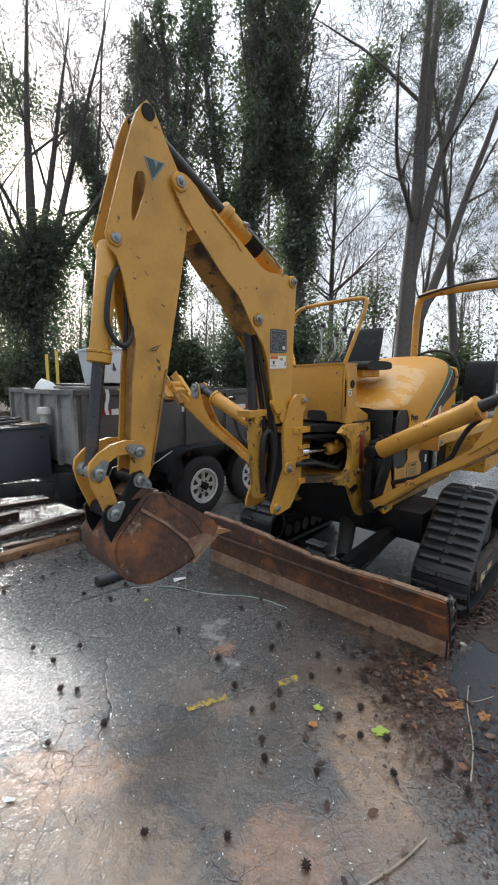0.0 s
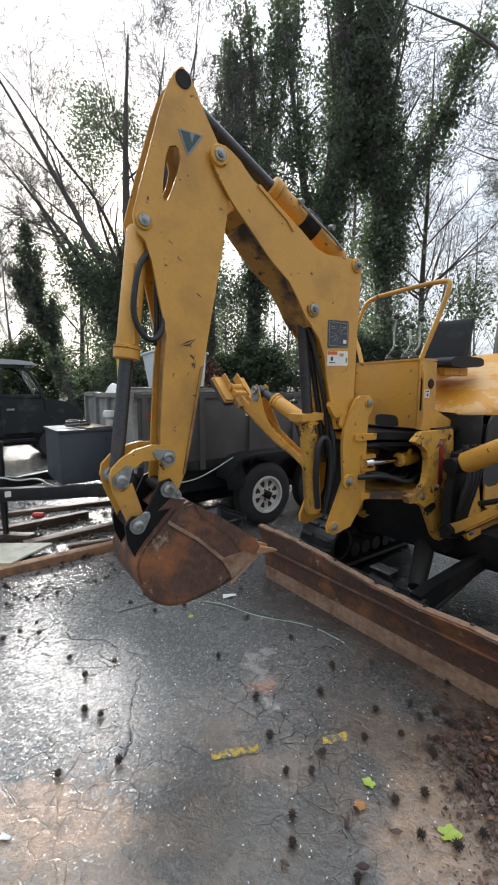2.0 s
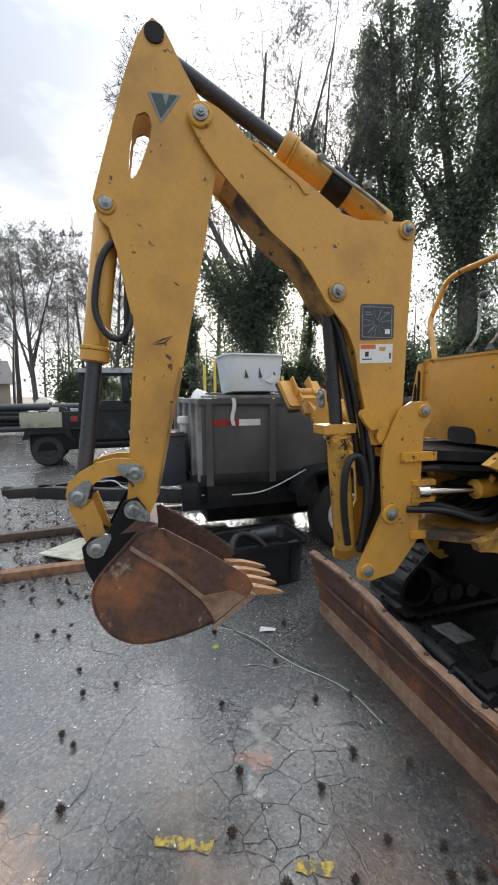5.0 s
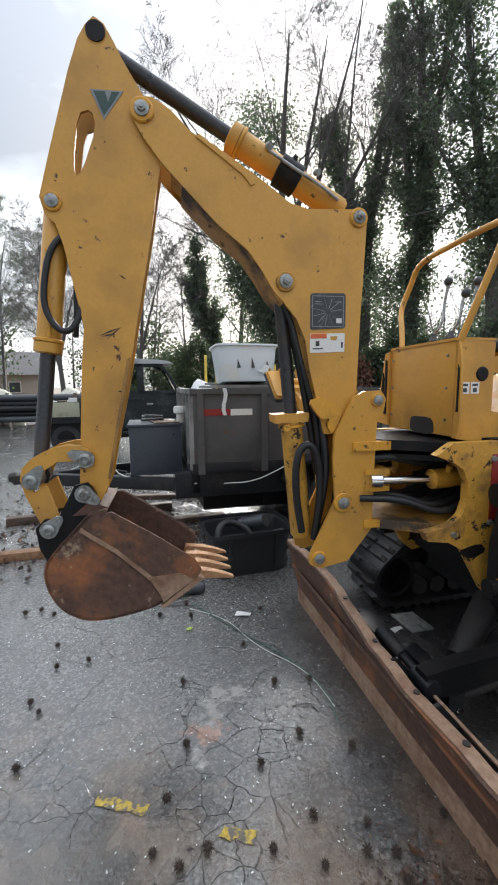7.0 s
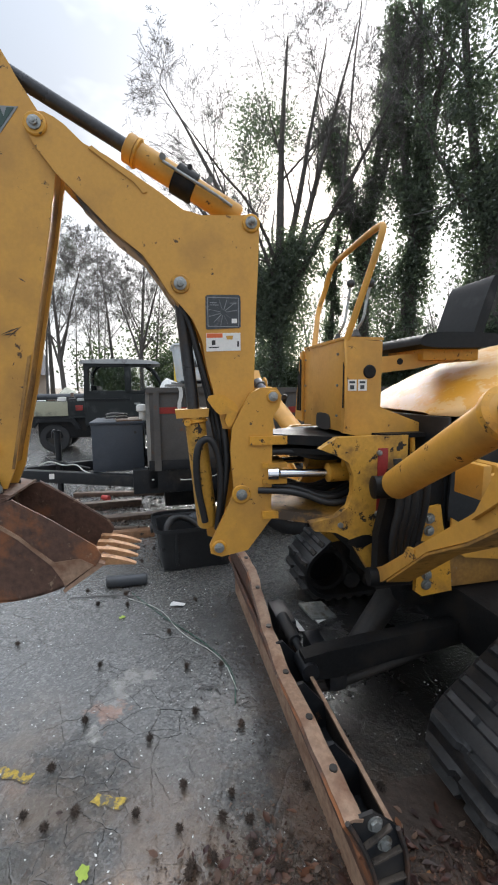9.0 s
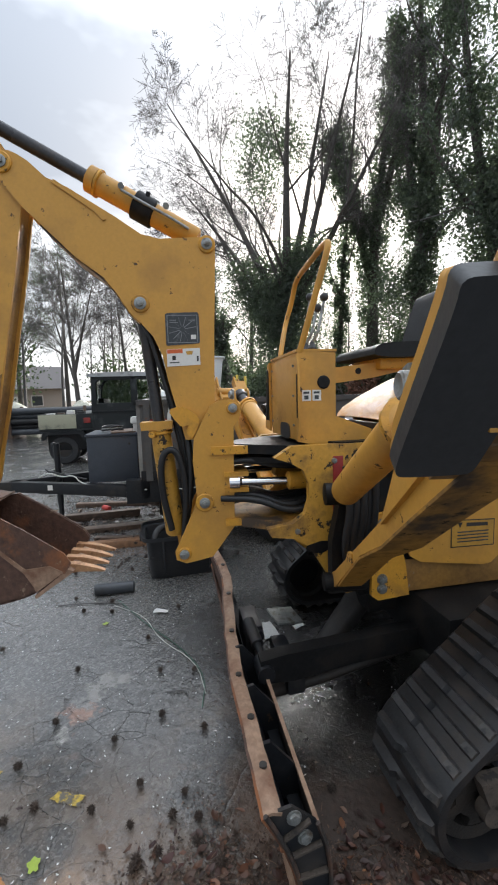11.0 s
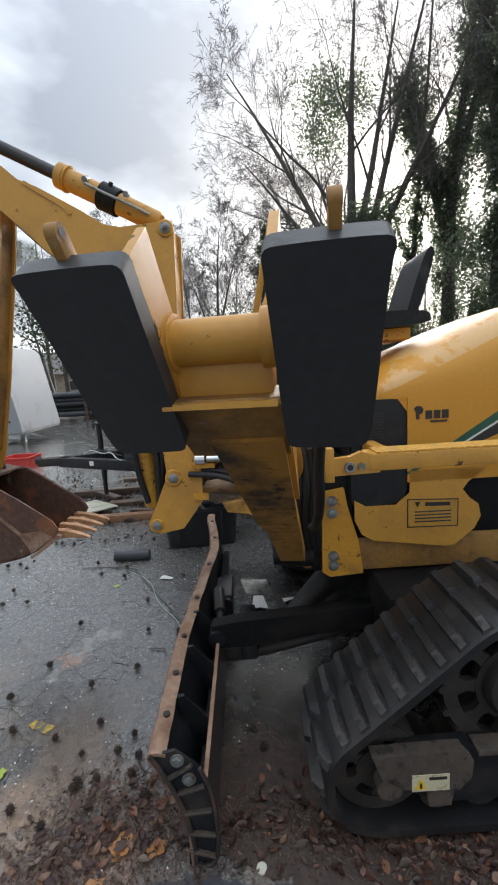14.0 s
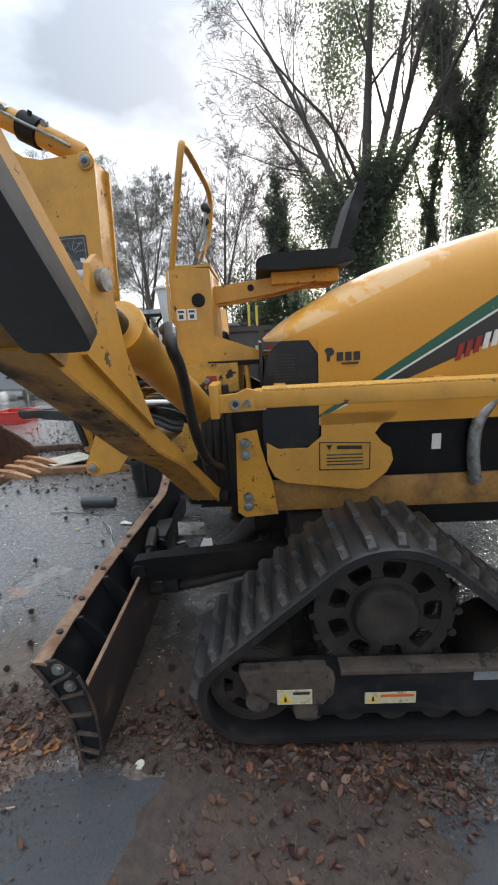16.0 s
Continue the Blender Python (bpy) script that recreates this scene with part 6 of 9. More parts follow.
def gear_disc(c, r, x0, x1, holes, hole_r, ring, teeth=0):
    """A wheel in the (y, z) plane with a ring of round openings: built of rim, hub and spokes."""
    bms = []
    cy, cz = c
    bms.append(ring_band(c, r, r - 0.045, x0, x1))
    bms.append(ring_band(c, ring - hole_r + 0.012, 0.0, x0, x1))
    for k in range(holes):
        a = 2 * math.pi * (k + 0.5) / holes
        u, v = Vector((math.cos(a), math.sin(a))), Vector((-math.sin(a), math.cos(a)))
        r0, r1 = ring - hole_r - 0.01, r - 0.03
        hw = ring * math.sin(math.pi / holes) - hole_r * 0.86
        pr = [Vector(c) + u * r0 + v * hw * 1.2, Vector(c) + u * (r0 + r1) / 2 + v * hw * 0.8, Vector(c) + u * r1 + v * hw * 1.7, Vector(c) + u * r1 - v * hw * 1.7, Vector(c) + u * (r0 + r1) / 2 - v * hw * 0.8, Vector(c) + u * r0 - v * hw * 1.2]
        bms.append(plate([(p.x, p.y) for p in pr], x0 + 0.003, x1 - 0.003, 0))
    for k in range(teeth):
        a = 2 * math.pi * k / teeth
        bms.append(rod((x0 - 0.01, cy + (r + 0.004) * math.cos(a), cz + (r + 0.004) * math.sin(a)), (x1 + 0.01, cy + (r + 0.004) * math.cos(a), cz + (r + 0.004) * math.sin(a)), 0.014, seg=8))
    return join(*bms)


def ring_band(c, r_out, r_in, x0, x1, seg=36):
    bm = bmesh.new()
    loops = []
    for x, r in ((x0, r_in), (x0, r_out), (x1, r_out), (x1, r_in)):
        loops.append([bm.verts.new((x, c[0] + max(r, 1e-4) * math.cos(2 * math.pi * k / seg), c[1] + max(r, 1e-4) * math.sin(2 * math.pi * k / seg))) for k in range(seg)])
    for i in range(4):
        u, v = loops[i], loops[(i + 1) % 4]
        for k in range(seg):
            bm.faces.new((u[k], u[(k + 1) % seg], v[(k + 1) % seg], v[k]))
    return finish(bm, 0, 40)


def rubber_track(x_in, x_out, face):
    """A rubber track unit between x_in and x_out; face: +1 if its outer side looks to +x."""
    pts = track_path()
    mid = (x_in + x_out) / 2
    n = len(pts)
    bm = bmesh.new()
    loops = []
    half = abs(x_out - x_in) / 2 - 0.004
    for i, p in enumerate(pts):
        d = (pts[(i + 1) % n] - pts[i - 1]).normalized()
        nrm = Vector((-d.y, d.x))
        o = p + nrm * 0.032
        q = p + nrm * 0.026
        loops.append([bm.verts.new((mid - half, p.x, p.y)), bm.verts.new((mid - half, q.x, q.y)), bm.verts.new((mid - half + 0.012, o.x, o.y)), bm.verts.new((mid + half - 0.012, o.x, o.y)), bm.verts.new((mid + half, q.x, q.y)), bm.verts.new((mid + half, p.x, p.y))])
    for i in range(n):
        a, b = loops[i], loops[(i + 1) % n]
        for k in range(6):
            bm.faces.new((a[k], a[(k + 1) % 6], b[(k + 1) % 6], b[k]))
    track = tpart("track", finish(bm, 0, 50), m_rubber, None, "dusty black rubber track in a triangle")
    total = [0.0]
    for i in range(n):
        total.append(total[-1] + (pts[(i + 1) % n] - pts[i]).length)
    count = round(total[-1] / 0.078)
    for k in range(count):
        s = total[-1] * k / count
        i = max(j for j in range(n) if total[j] <= s)
        p, q = pts[i], pts[(i + 1) % n]
        t = (s - total[i]) / max(1e-6, (q - p).length)
        c = p.lerp(q, t)
        d = (q - p).normalized()
        nrm = Vector((-d.y, d.x))
        c = c + nrm * 0.029
        ob = new("lug", LUG)
        ob.parent = track
        ob.matrix_local = ROOT_SHIFT[tractor.name] @ Matrix(((1, 0, 0, mid), (0, d.x, nrm.x, c.x), (0, d.y, nrm.y, c.y), (0, 0, 0, 1)))
    xo, xi = (x_out - 0.07, x_out - 0.10) if face > 0 else (x_out + 0.07, x_out + 0.10)
    xa, xb = min(xo, xi), max(xo, xi)
    f = face
    tpart("sprocket", gear_disc((3.42, 0.475), 0.235, xa - 0.02 * f, xb - 0.02 * f, 9, 0.036, 0.155, 18), m_mud, track, "muddy cast sprocket wheel")
    tpart("sprocket_hub", turned((mid, 3.42, 0.475), (mid + f, 3.42, 0.475), [(0, 0.11), (half - 0.065, 0.11), (half - 0.05, 0.10), (half - 0.045, 0.06), (half - 0.05, 0.05)]), m_mud, track)
    tpart("sprocket_plate", ring_band((3.42, 0.475), 0.215, 0.0, mid - 0.01, mid + 0.01), m_ink, track)
    for y in (2.97, 3.87):
        tpart("idler_plate", ring_band((y, 0.215), 0.13, 0.0, mid - 0.01, mid + 0.01), m_black, track)
        idler = tpart("idler_wheel", gear_disc((y, 0.215), 0.15, xa - 0.01 * f, xb, 6, 0.026, 0.085), m_mud, track)
        tpart("idler_rim", ring_band((y, 0.215), 0.153, 0.125, mid - half * 0.6, mid + half * 0.6), m_mud, idler)
    for y in (3.16, 3.30, 3.45, 3.60, 3.72):
        tpart("roller", turned((mid - half * 0.7, y, 0.125), (mid + half * 0.7, y, 0.125), [(0, 0.06), (half * 1.4, 0.06)]), m_mud, track)
    xs = (x_out - 0.045, x_out - 0.012) if f > 0 else (x_out + 0.012, x_out + 0.045)
    beam = tpart("roller_frame", plate([(3.02, 0.325), (3.24, 0.328), (3.27, 0.300), (3.34, 0.292), (3.42, 0.305), (3.80, 0.318), (3.86, 0.25), (3.84, 0.13), (3.16, 0.12), (3.05, 0.17)], xs[0] - 0.03, xs[1] - 0.02, 0.006), m_blacksteel, track, "black roller frame with muddy top")
    tpart("frame_top", box(xs[0] - 0.03, xs[1] + 0.0, 3.26, 3.84, 0.298, 0.318, 0.004), m_mudcake, beam)
    tpart("tensioner", join(plate([(2.93, 0.33), (3.21, 0.335), (3.24, 0.30), (3.235, 0.24), (3.20, 0.20), (3.03, 0.21), (2.96, 0.25)], xs[0], xs[1] + 0.012, 0.01), rod((xs[0], 2.985, 0.215), (xs[1] + 0.012, 2.985, 0.215), 0.04)), m_mudcake, beam, "mud-caked idler tensioner block")
    tpart("tensioner_foot", plate([(3.10, 0.20), (3.19, 0.20), (3.18, 0.13), (3.11, 0.13)], xs[0] + 0.005, xs[1], 0.006), m_mudcake, beam)
    if f > 0:
        for y0, y1, z0, z1 in ((3.05, 3.165, 0.205, 0.262), (3.345, 3.515, 0.165, 0.21), (3.70, 3.79, 0.25, 0.30), (3.80, 3.87, 0.17, 0.25)):
            xf = xs[1] + 0.0125 if y0 < 3.2 else xs[1] - 0.0195
            lab = tpart("warning_label", box(xf, xf + 0.002, y0, y1, z0, z1, 0), m_cream if y0 < 3.65 or y0 > 3.79 else m_greyline, beam, "scuffed cream warning label")
            if y0 < 3.65:
                tpart("label_triangle", plate([(y0 + 0.008, z0 + 0.008), (y0 + 0.045, z0 + 0.008), (y0 + 0.026, z1 - 0.01)], xf + 0.002, xf + 0.003, 0), m_warnyel, lab)
                tpart("label_print", join(plate([(y0 + 0.052, z1 - 0.008), (y1 - 0.008, z1 - 0.008), (y1 - 0.008, z1 - 0.018), (y0 + 0.052, z1 - 0.018)], xf + 0.002, xf + 0.003, 0)), m_orange if y0 > 3.3 else m_ink, lab)
                tpart("label_print", plate([(y0 + 0.022, z0 + 0.012), (y0 + 0.032, z0 + 0.012), (y0 + 0.029, z0 + 0.03), (y0 + 0.024, z0 + 0.03)], xf + 0.003, xf + 0.0036, 0), m_ink, lab)
    # axle to the frame
    tpart("axle_case", turned((mid - f * half * 0.6, 3.42, 0.475), (-1.75, 3.42, 0.50), [(0, 0.12), (0.15, 0.12), (0.2, 0.09), (abs(mid + 1.75) - half * 0.6, 0.09)]), m_blacksteel, track)


rubber_track(-1.0, -0.62, 1)
rubber_track(-2.28, -2.66, -1)

# ---- dump trailer ----
TRX0, TRX1, TRY0, TRY1 = -5.50, -3.80, 1.78, 5.6
trailer = thing("dump_trailer", "scuffed dark grey steel dump trailer on white wheels", "trailer", (-4.65, 3.6, 0), local=MACHINE)
wall = part("side_wall", box(TRX1 - 0.03, TRX1, TRY0, TRY1, 0.76, 1.46, 0.004), m_trailer, trailer)
part("side_wall", box(TRX0, TRX0 + 0.03, TRY0, TRY1, 0.76, 1.46, 0.004), m_trailer, trailer)
front = part("front_wall", box(TRX0 + 0.03, TRX1 - 0.03, TRY0, TRY0 + 0.03, 0.76, 1.46, 0.004), m_trailer_front, trailer, "light grey front wall")
part("tail_gate", box(TRX0 + 0.03, TRX1 - 0.03, TRY1 - 0.03, TRY1, 0.76, 1.46, 0.004), m_trailer, trailer)
part("bed_floor", box(TRX0, TRX1, TRY0, TRY1, 0.72, 0.76, 0.003), m_blacksteel, trailer)


def rim_rail(a, b):
    """A dented top rail from a to b."""
    rows = [[], [], [], []]
    a, b = Vector(a), Vector(b)
    d = (b - a).normalized()
    s = Vector((-d.y, d.x, 0))
    n = 40
    for i in range(n + 1):
        p = a.lerp(b, i / n)
        p = p + Vector((0, 0, 0.012 * noise.noise(p * 3.1) + 0.006 * noise.noise(p * 11))) + s * 0.012 * noise.noise(p * 2.3 + Vector((5, 0, 0)))
        for row, (u, w) in zip(rows, ((-0.03, -0.025), (-0.032, 0.022), (0.032, 0.022), (0.03, -0.025))):
            row.append(p + s * u + Vector((0, 0, w)))
    rows.append(rows[0])
    return sheet(rows)


part("top_rail", rim_rail((TRX1 - 0.005, TRY0 - 0.03, 1.47), (TRX1 - 0.005, TRY1, 1.45)), m_trailer, trailer)
part("top_rail", rim_rail((TRX0 + 0.005, TRY0 - 0.03, 1.47), (TRX0 + 0.005, TRY1, 1.45)), m_trailer, trailer)
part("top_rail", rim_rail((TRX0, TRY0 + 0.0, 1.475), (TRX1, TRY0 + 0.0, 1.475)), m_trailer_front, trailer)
for y in (TRY0 + 0.03, 2.42, 3.05, 3.70, 4.35, 5.0):
    part("side_post", plate([(y, 0.70), (y + 0.065, 0.70), (y + 0.06, 1.45), (y + 0.005, 1.45)], TRX1, TRX1 + 0.035, 0.006), m_trailer, trailer)
for x in (-5.48, -5.05, -4.62, -4.2, -3.86):
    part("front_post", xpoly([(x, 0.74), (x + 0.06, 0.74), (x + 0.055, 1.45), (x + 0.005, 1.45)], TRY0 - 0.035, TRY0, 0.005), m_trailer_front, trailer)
part("lower_rail", box(TRX1 - 0.04, TRX1 + 0.02, TRY0 - 0.02, TRY1, 0.70, 0.80, 0.008), m_blacksteel, trailer)
part("chassis_beam", box(-3.98, -3.86, 1.6, TRY1, 0.46, 0.70, 0.008), m_blacksteel, trailer)
part("chassis_beam", box(-5.44, -5.32, 1.6, TRY1, 0.46, 0.70, 0.008), m_blacksteel, trailer)
part("cross_beam", box(-5.44, -3.86, 1.74, 1.84, 0.50, 0.72, 0.006), m_blacksteel, trailer)
# added dark box hides bright ground, in place of clutter under the bed
part("under_bed_filler", join(box(-5.1, -4.2, 1.9, 5.3, 0.22, 0.62, 0.02), box(-5.30, -4.0, 2.5, 2.62, 0.30, 0.56, 0.01)), m_black, trailer, "plain black filler box under the bed")
for y0, y1, mt in ((1.87, 2.13, m_red), (2.13, 2.34, m_white), (3.02, 3.09, m_white), (3.13, 3.30, m_red), (3.9, 4.1, m_white), (4.1, 4.3, m_red)):
    part("reflective_tape", box(TRX1 + 0.0, TRX1 + 0.004, y0, y1, 1.245 - 0.01 * (y0 - 2), 1.305 - 0.01 * (y0 - 2), 0), mt, trailer, "red and white reflective tape" if mt is m_red else "")
fender = part("fender", plate([(2.62, 0.60), (2.66, 0.72), (2.78, 0.82), (2.95, 0.845), (4.45, 0.845), (4.6, 0.78), (4.66, 0.6), (4.63, 0.6), (4.57, 0.76), (4.44, 0.82), (2.96, 0.82), (2.80, 0.795), (2.69, 0.70), (2.65, 0.60)], -3.80, -3.52, 0.004), m_blacksteel, trailer, "scraped black steel fender")
part("fender_front", plate([(2.60, 0.62), (2.74, 0.80), (2.78, 0.80), (2.83, 0.62), (2.80, 0.50), (2.62, 0.50)], -3.56, -3.535, 0.006), m_blacksteel, fender)


def trailer_wheel(y):
    tyre = part("tyre", turned((-3.775, y, 0.365), (-3.5, y, 0.365), [(0, 0.26), (0.012, 0.325), (0.04, 0.358), (0.10, 0.365), (0.16, 0.358), (0.19, 0.325), (0.20, 0.27), (0.19, 0.21), (0.17, 0.20)], 44), m_tyre, trailer, "dusty black trailer tyre")
    rim_bm = join(ring_band((y, 0.365), 0.208, 0.184, -3.60, -3.572, 44), ring_band((y, 0.365), 0.19, 0.156, -3.628, -3.604, 44), ring_band((y, 0.365), 0.085, 0.03, -3.61, -3.594, 32))
    spokes = []
    for k in range(8):
        a = 2 * math.pi * k / 8
        u, v = Vector((math.cos(a), math.sin(a))), Vector((-math.sin(a), math.cos(a)))
        c = Vector((y, 0.365))
        pr = [c + u * 0.07 + v * 0.03, c + u * 0.13 + v * 0.022, c + u * 0.17 + v * 0.040, c + u * 0.17 - v * 0.040, c + u * 0.13 - v * 0.022, c + u * 0.07 - v * 0.03]
        spokes.append(plate([(p.x, p.y) for p in pr], -3.614, -3.602, 0))
    part("rim", join(rim_bm, *spokes), m_rim, tyre, "chalky white spoked steel rim")
    part("hub", turned((-3.66, y, 0.365), (-3.5, y, 0.365), [(0, 0.05), (0.075, 0.045), (0.11, 0.042), (0.118, 0.03)]), m_black, tyre)
    part("wheel_back", ring_band((y, 0.365), 0.225, 0.0, -3.76, -3.66, 32), m_black, tyre)
    for k in range(6):
        a = 2 * math.pi * k / 6
        yy, zz = y + 0.062 * math.cos(a), 0.365 + 0.062 * math.sin(a)
        part("lug_nut", rod((-3.60, yy, zz), (-3.578, yy, zz), 0.011, seg=6), m_mud, tyre)


for y in (3.16, 4.02):
    trailer_wheel(y)
for y in (3.16, 4.02):
    part("far_tyre", turned((-5.72, y, 0.365), (-5.5, y, 0.365), [(0, 0.26), (0.02, 0.34), (0.10, 0.365), (0.18, 0.34), (0.20, 0.26)], 32), m_tyre, trailer)
    part("axle", rod((-5.6, y, 0.365), (-3.7, y, 0.365), 0.04), m_black, trailer)
# tongue, jack and coupler
for x0 in (-3.95, -5.40):
    b = box(-0.045, 0.045, 0, 1.75, 0.50, 0.62, 0.006)
    ang = math.degrees(math.atan2(-(-4.70 - x0), 1.55))
    b.transform(Matrix.Translation((-4.70, 0.25, 0)) @ pose(0, 0, 0, 0, 0, math.degrees(math.atan2(-(x0 + 4.70), 1.55))))
    part("tongue_beam", b, m_blacksteel, trailer, "black channel tongue beam")
part("coupler", join(box(-4.76, -4.64, -0.02, 0.42, 0.52, 0.62, 0.01), turned((-4.70, -0.02, 0.55), (-4.70, -0.02, 0.9), [(0, 0.05), (0.06, 0.055), (0.09, 0.03)])), m_mud, trailer)
part("jack", join(rod((-4.80, 0.74, 0.30), (-4.80, 0.74, 1.02), 0.035), rod((-4.80, 0.74, 0.06), (-4.80, 0.74, 0.35), 0.028), turned((-4.80, 0.74, 0.0), (-4.80, 0.74, 0.1), [(0, 0.09), (0.012, 0.09), (0.02, 0.05), (0.06, 0.03)])), m_blacksteel, trailer, "black trailer jack post with crank")
part("jack_crank", pipe([(-4.80, 0.74, 1.0), (-4.72, 0.74, 1.03), (-4.66, 0.72, 1.03), (-4.66, 0.72, 0.95)], 0.011), m_blacksteel, trailer)
part("tongue_label", box(-4.402, -4.398, 0.72, 0.86, 0.545, 0.60, 0), m_white, trailer)
for k in range(9):
    z = 0.47 - 0.045 * k
    c = 0.0 if k % 2 else 90.0
    lk = bmesh.new()
    bmesh.ops.create_cone(lk, cap_ends=False, segments=10, radius1=0.017, radius2=0.017, depth=0.008)
    lk.transform(Matrix.Translation((-4.66 + 0.006 * k, 0.42, z)) @ pose(0, 0, 0, 90, 0, c) @ Matrix.Diagonal((0.75, 1.35, 1, 1)))
    part("chain_link", finish(lk), m_mud, trailer)
part("wire", pipe([(-4.70, 0.55, 0.64), (-4.55, 0.70, 0.72), (-4.50, 0.85, 0.66), (-4.40, 1.0, 0.70), (-4.25, 1.1, 0.62), (-4.1, 1.5, 0.55), (-3.85, 1.8, 0.6)], 0.007), m_cord, trailer, "pale wire over the tongue")
part("wire", pipe([(-4.86, 0.62, 0.66), (-4.72, 0.60, 0.76), (-4.62, 0.72, 0.68), (-4.74, 0.86, 0.64), (-4.84, 0.78, 0.66), (-4.80, 0.62, 0.70), (-4.6, 0.9, 0.66), (-4.3, 1.15, 0.66)], 0.008), m_hose, trailer)
part("wire", pipe([(-3.78, 2.05, 0.60), (-3.72, 2.3, 0.61), (-3.66, 2.5, 0.70), (-3.60, 2.72, 0.83)], 0.006), m_cord, trailer)
part("tape_strip", sheet([[(-3.765, 2.05 + 0.012 * math.sin(k * 1.3), 1.50 - 0.05 * k), (-3.76, 2.085 + 0.012 * math.sin(k * 1.3), 1.50 - 0.05 * k)] for k in range(6)], 0.002), m_paper, trailer, "strip of torn white tape")

# slate-blue pump box on the tongue
tongue_box = thing("tool_box", "slate-blue steel box on the trailer tongue", "box", (-4.58, 1.45, 0.62), local=MACHINE)
part("box_body", box(-4.90, -4.26, 1.18, 1.70, 0.62, 1.12, 0.01), m_bluebox, tongue_box)
part("box_lid", box(-4.915, -4.245, 1.165, 1.715, 1.12, 1.145, 0.006), m_bluebox, tongue_box)
part("keyhole", rod((-4.26, 1.62, 1.03), (-4.256, 1.62, 1.03), 0.014), m_ink, tongue_box)
board = thing("wooden_board", "thin brown board lying on the blue box", "board", (-4.5, 1.5, 1.146), local=MACHINE)
bb = box(-0.22, 0.24, -0.12, 0.14, 0.0, 0.014, 0.002)
bb.transform(Matrix.Translation((-4.5, 1.52, 1.147)) @ pose(0, 0, 0, 0, 0, 8))
part("board", bb, m_wood, board)
coil = thing("hose_coil", "coil of black and white cable on the box", "cable", (-4.52, 1.42, 1.162), local=MACHINE)
for k, (r, mt) in enumerate(((0.115, m_hose), (0.10, m_cord), (0.108, m_hose))):
    part("loop", pipe([(-4.52 + r * math.cos(2 * math.pi * i / 14), 1.42 + r * math.sin(2 * math.pi * i / 14), 1.175 + 0.016 * k + 0.006 * math.sin(i)) for i in range(15)], 0.011, 8, 1), mt, coil)
cap = thing("vent_cap", "white round plastic vent cap on a short pipe", "vent cap", (-4.36, 1.74, 1.147), local=MACHINE)
part("stem", rod((-4.36, 1.70, 1.147), (-4.36, 1.70, 1.25), 0.04), m_rim, cap)
part("cap", turned((-4.36, 1.70, 1.24), (-4.36, 1.70, 1.5), [(0, 0.055), (0.01, 0.066), (0.05, 0.066), (0.075, 0.055), (0.08, 0.0)]), m_rim, cap)

# load on the trailer
load = thing("trailer_cover", "grey board sheets lying across the trailer", "board", (-4.3, 2.6, 1.497), local=MACHINE)
part("board", box(-4.7, -3.83, 1.95, 2.85, 1.50, 1.525, 0.003), m_trailer_front, load)
lower = box(-0.5, 0.35, -0.3, 0.5, 0, 0.02, 0.003)
lower.transform(Matrix.Translation((-4.4, 2.4, 1.526)) @ pose(0, 0, 0, 0, 1.0, 8))
part("board", lower, m_trailer, load)


def tub():
    t = thing("plastic_tub", "cloudy white plastic tub standing on the trailer", "tub", (-4.08, 2.33, 1.546), local=MACHINE)
    rows = []
    for z, gx, gy in ((0.0, 0.17, 0.25), (0.02, 0.18, 0.265), (0.30, 0.20, 0.30), (0.33, 0.205, 0.305), (0.335, 0.225, 0.325), (0.35, 0.225, 0.325)):
        ring = []
        for k in range(33):
            a = 2 * math.pi * k / 32
            c, s = math.cos(a), math.sin(a)
            ring.append((gx * math.copysign(abs(c) ** 0.35, c), gy * math.copysign(abs(s) ** 0.35, s), z))
        rows.append(ring)
    bm = sheet(rows, 0.005)
    bottom = box(-0.16, 0.16, -0.24, 0.24, 0.0, 0.006, 0)
    bm = join(bm, bottom)
    place = Matrix.Translation((-4.08, 2.33, 1.552)) @ pose(0, 0, 0, 0, -4, 3)
    body = part("tub_body", bm, m_tub, t, place=place)
    for y, h in ((-0.12, 0.06), (0.02, 0.075), (0.17, 0.05)):
        part("dark_gap", plate([(y, 0.12), (y + 0.035, 0.125), (y + 0.006, 0.12 + h * 1.4)], 0.195, 0.202, 0), m_decal, body, place=place)
    part("strap", sheet([[(0.21, 0.16 - 0.02 * k, 0.16 - 0.03 * k + 0.004 * k * k), (0.215, 0.21 - 0.02 * k, 0.13 - 0.03 * k + 0.004 * k * k)] for k in range(6)], 0.003), m_paper, body, place=place)


tub()
for x, y, h in ((-5.2, 2.10, 1.90), (-5.25, 2.24, 1.95), (-5.05, 2.95, 1.78), (-5.0, 3.05, 1.76)):
    s = thing("marker_stake", "yellow plastic marker stake standing in the trailer", "stake", (x, y, 0.76), group="yellow stakes", local=MACHINE)
    part("stake", box(x - 0.015, x + 0.015, y - 0.015, y + 0.015, 0.76, h, 0.004), m_stake, s)
white_sack = thing("white_sack", "crumpled white plastic sack in the trailer", "sack", (-5.0, 2.0, 0.76), local=MACHINE)
bm = bmesh.new()
bmesh.ops.create_icosphere(bm, subdivisions=3, radius=1)
for v in bm.verts:
    v.co = Vector((v.co.x * 0.26, v.co.y * 0.20, max(-0.38, v.co.z * 0.42))) * (1 + 0.22 * noise.noise(v.co * 2.5))
bm.transform(Matrix.Translation((-5.05, 2.02, 1.16)))
part("sack", finish(bm, 0, 60), m_paper, white_sack)

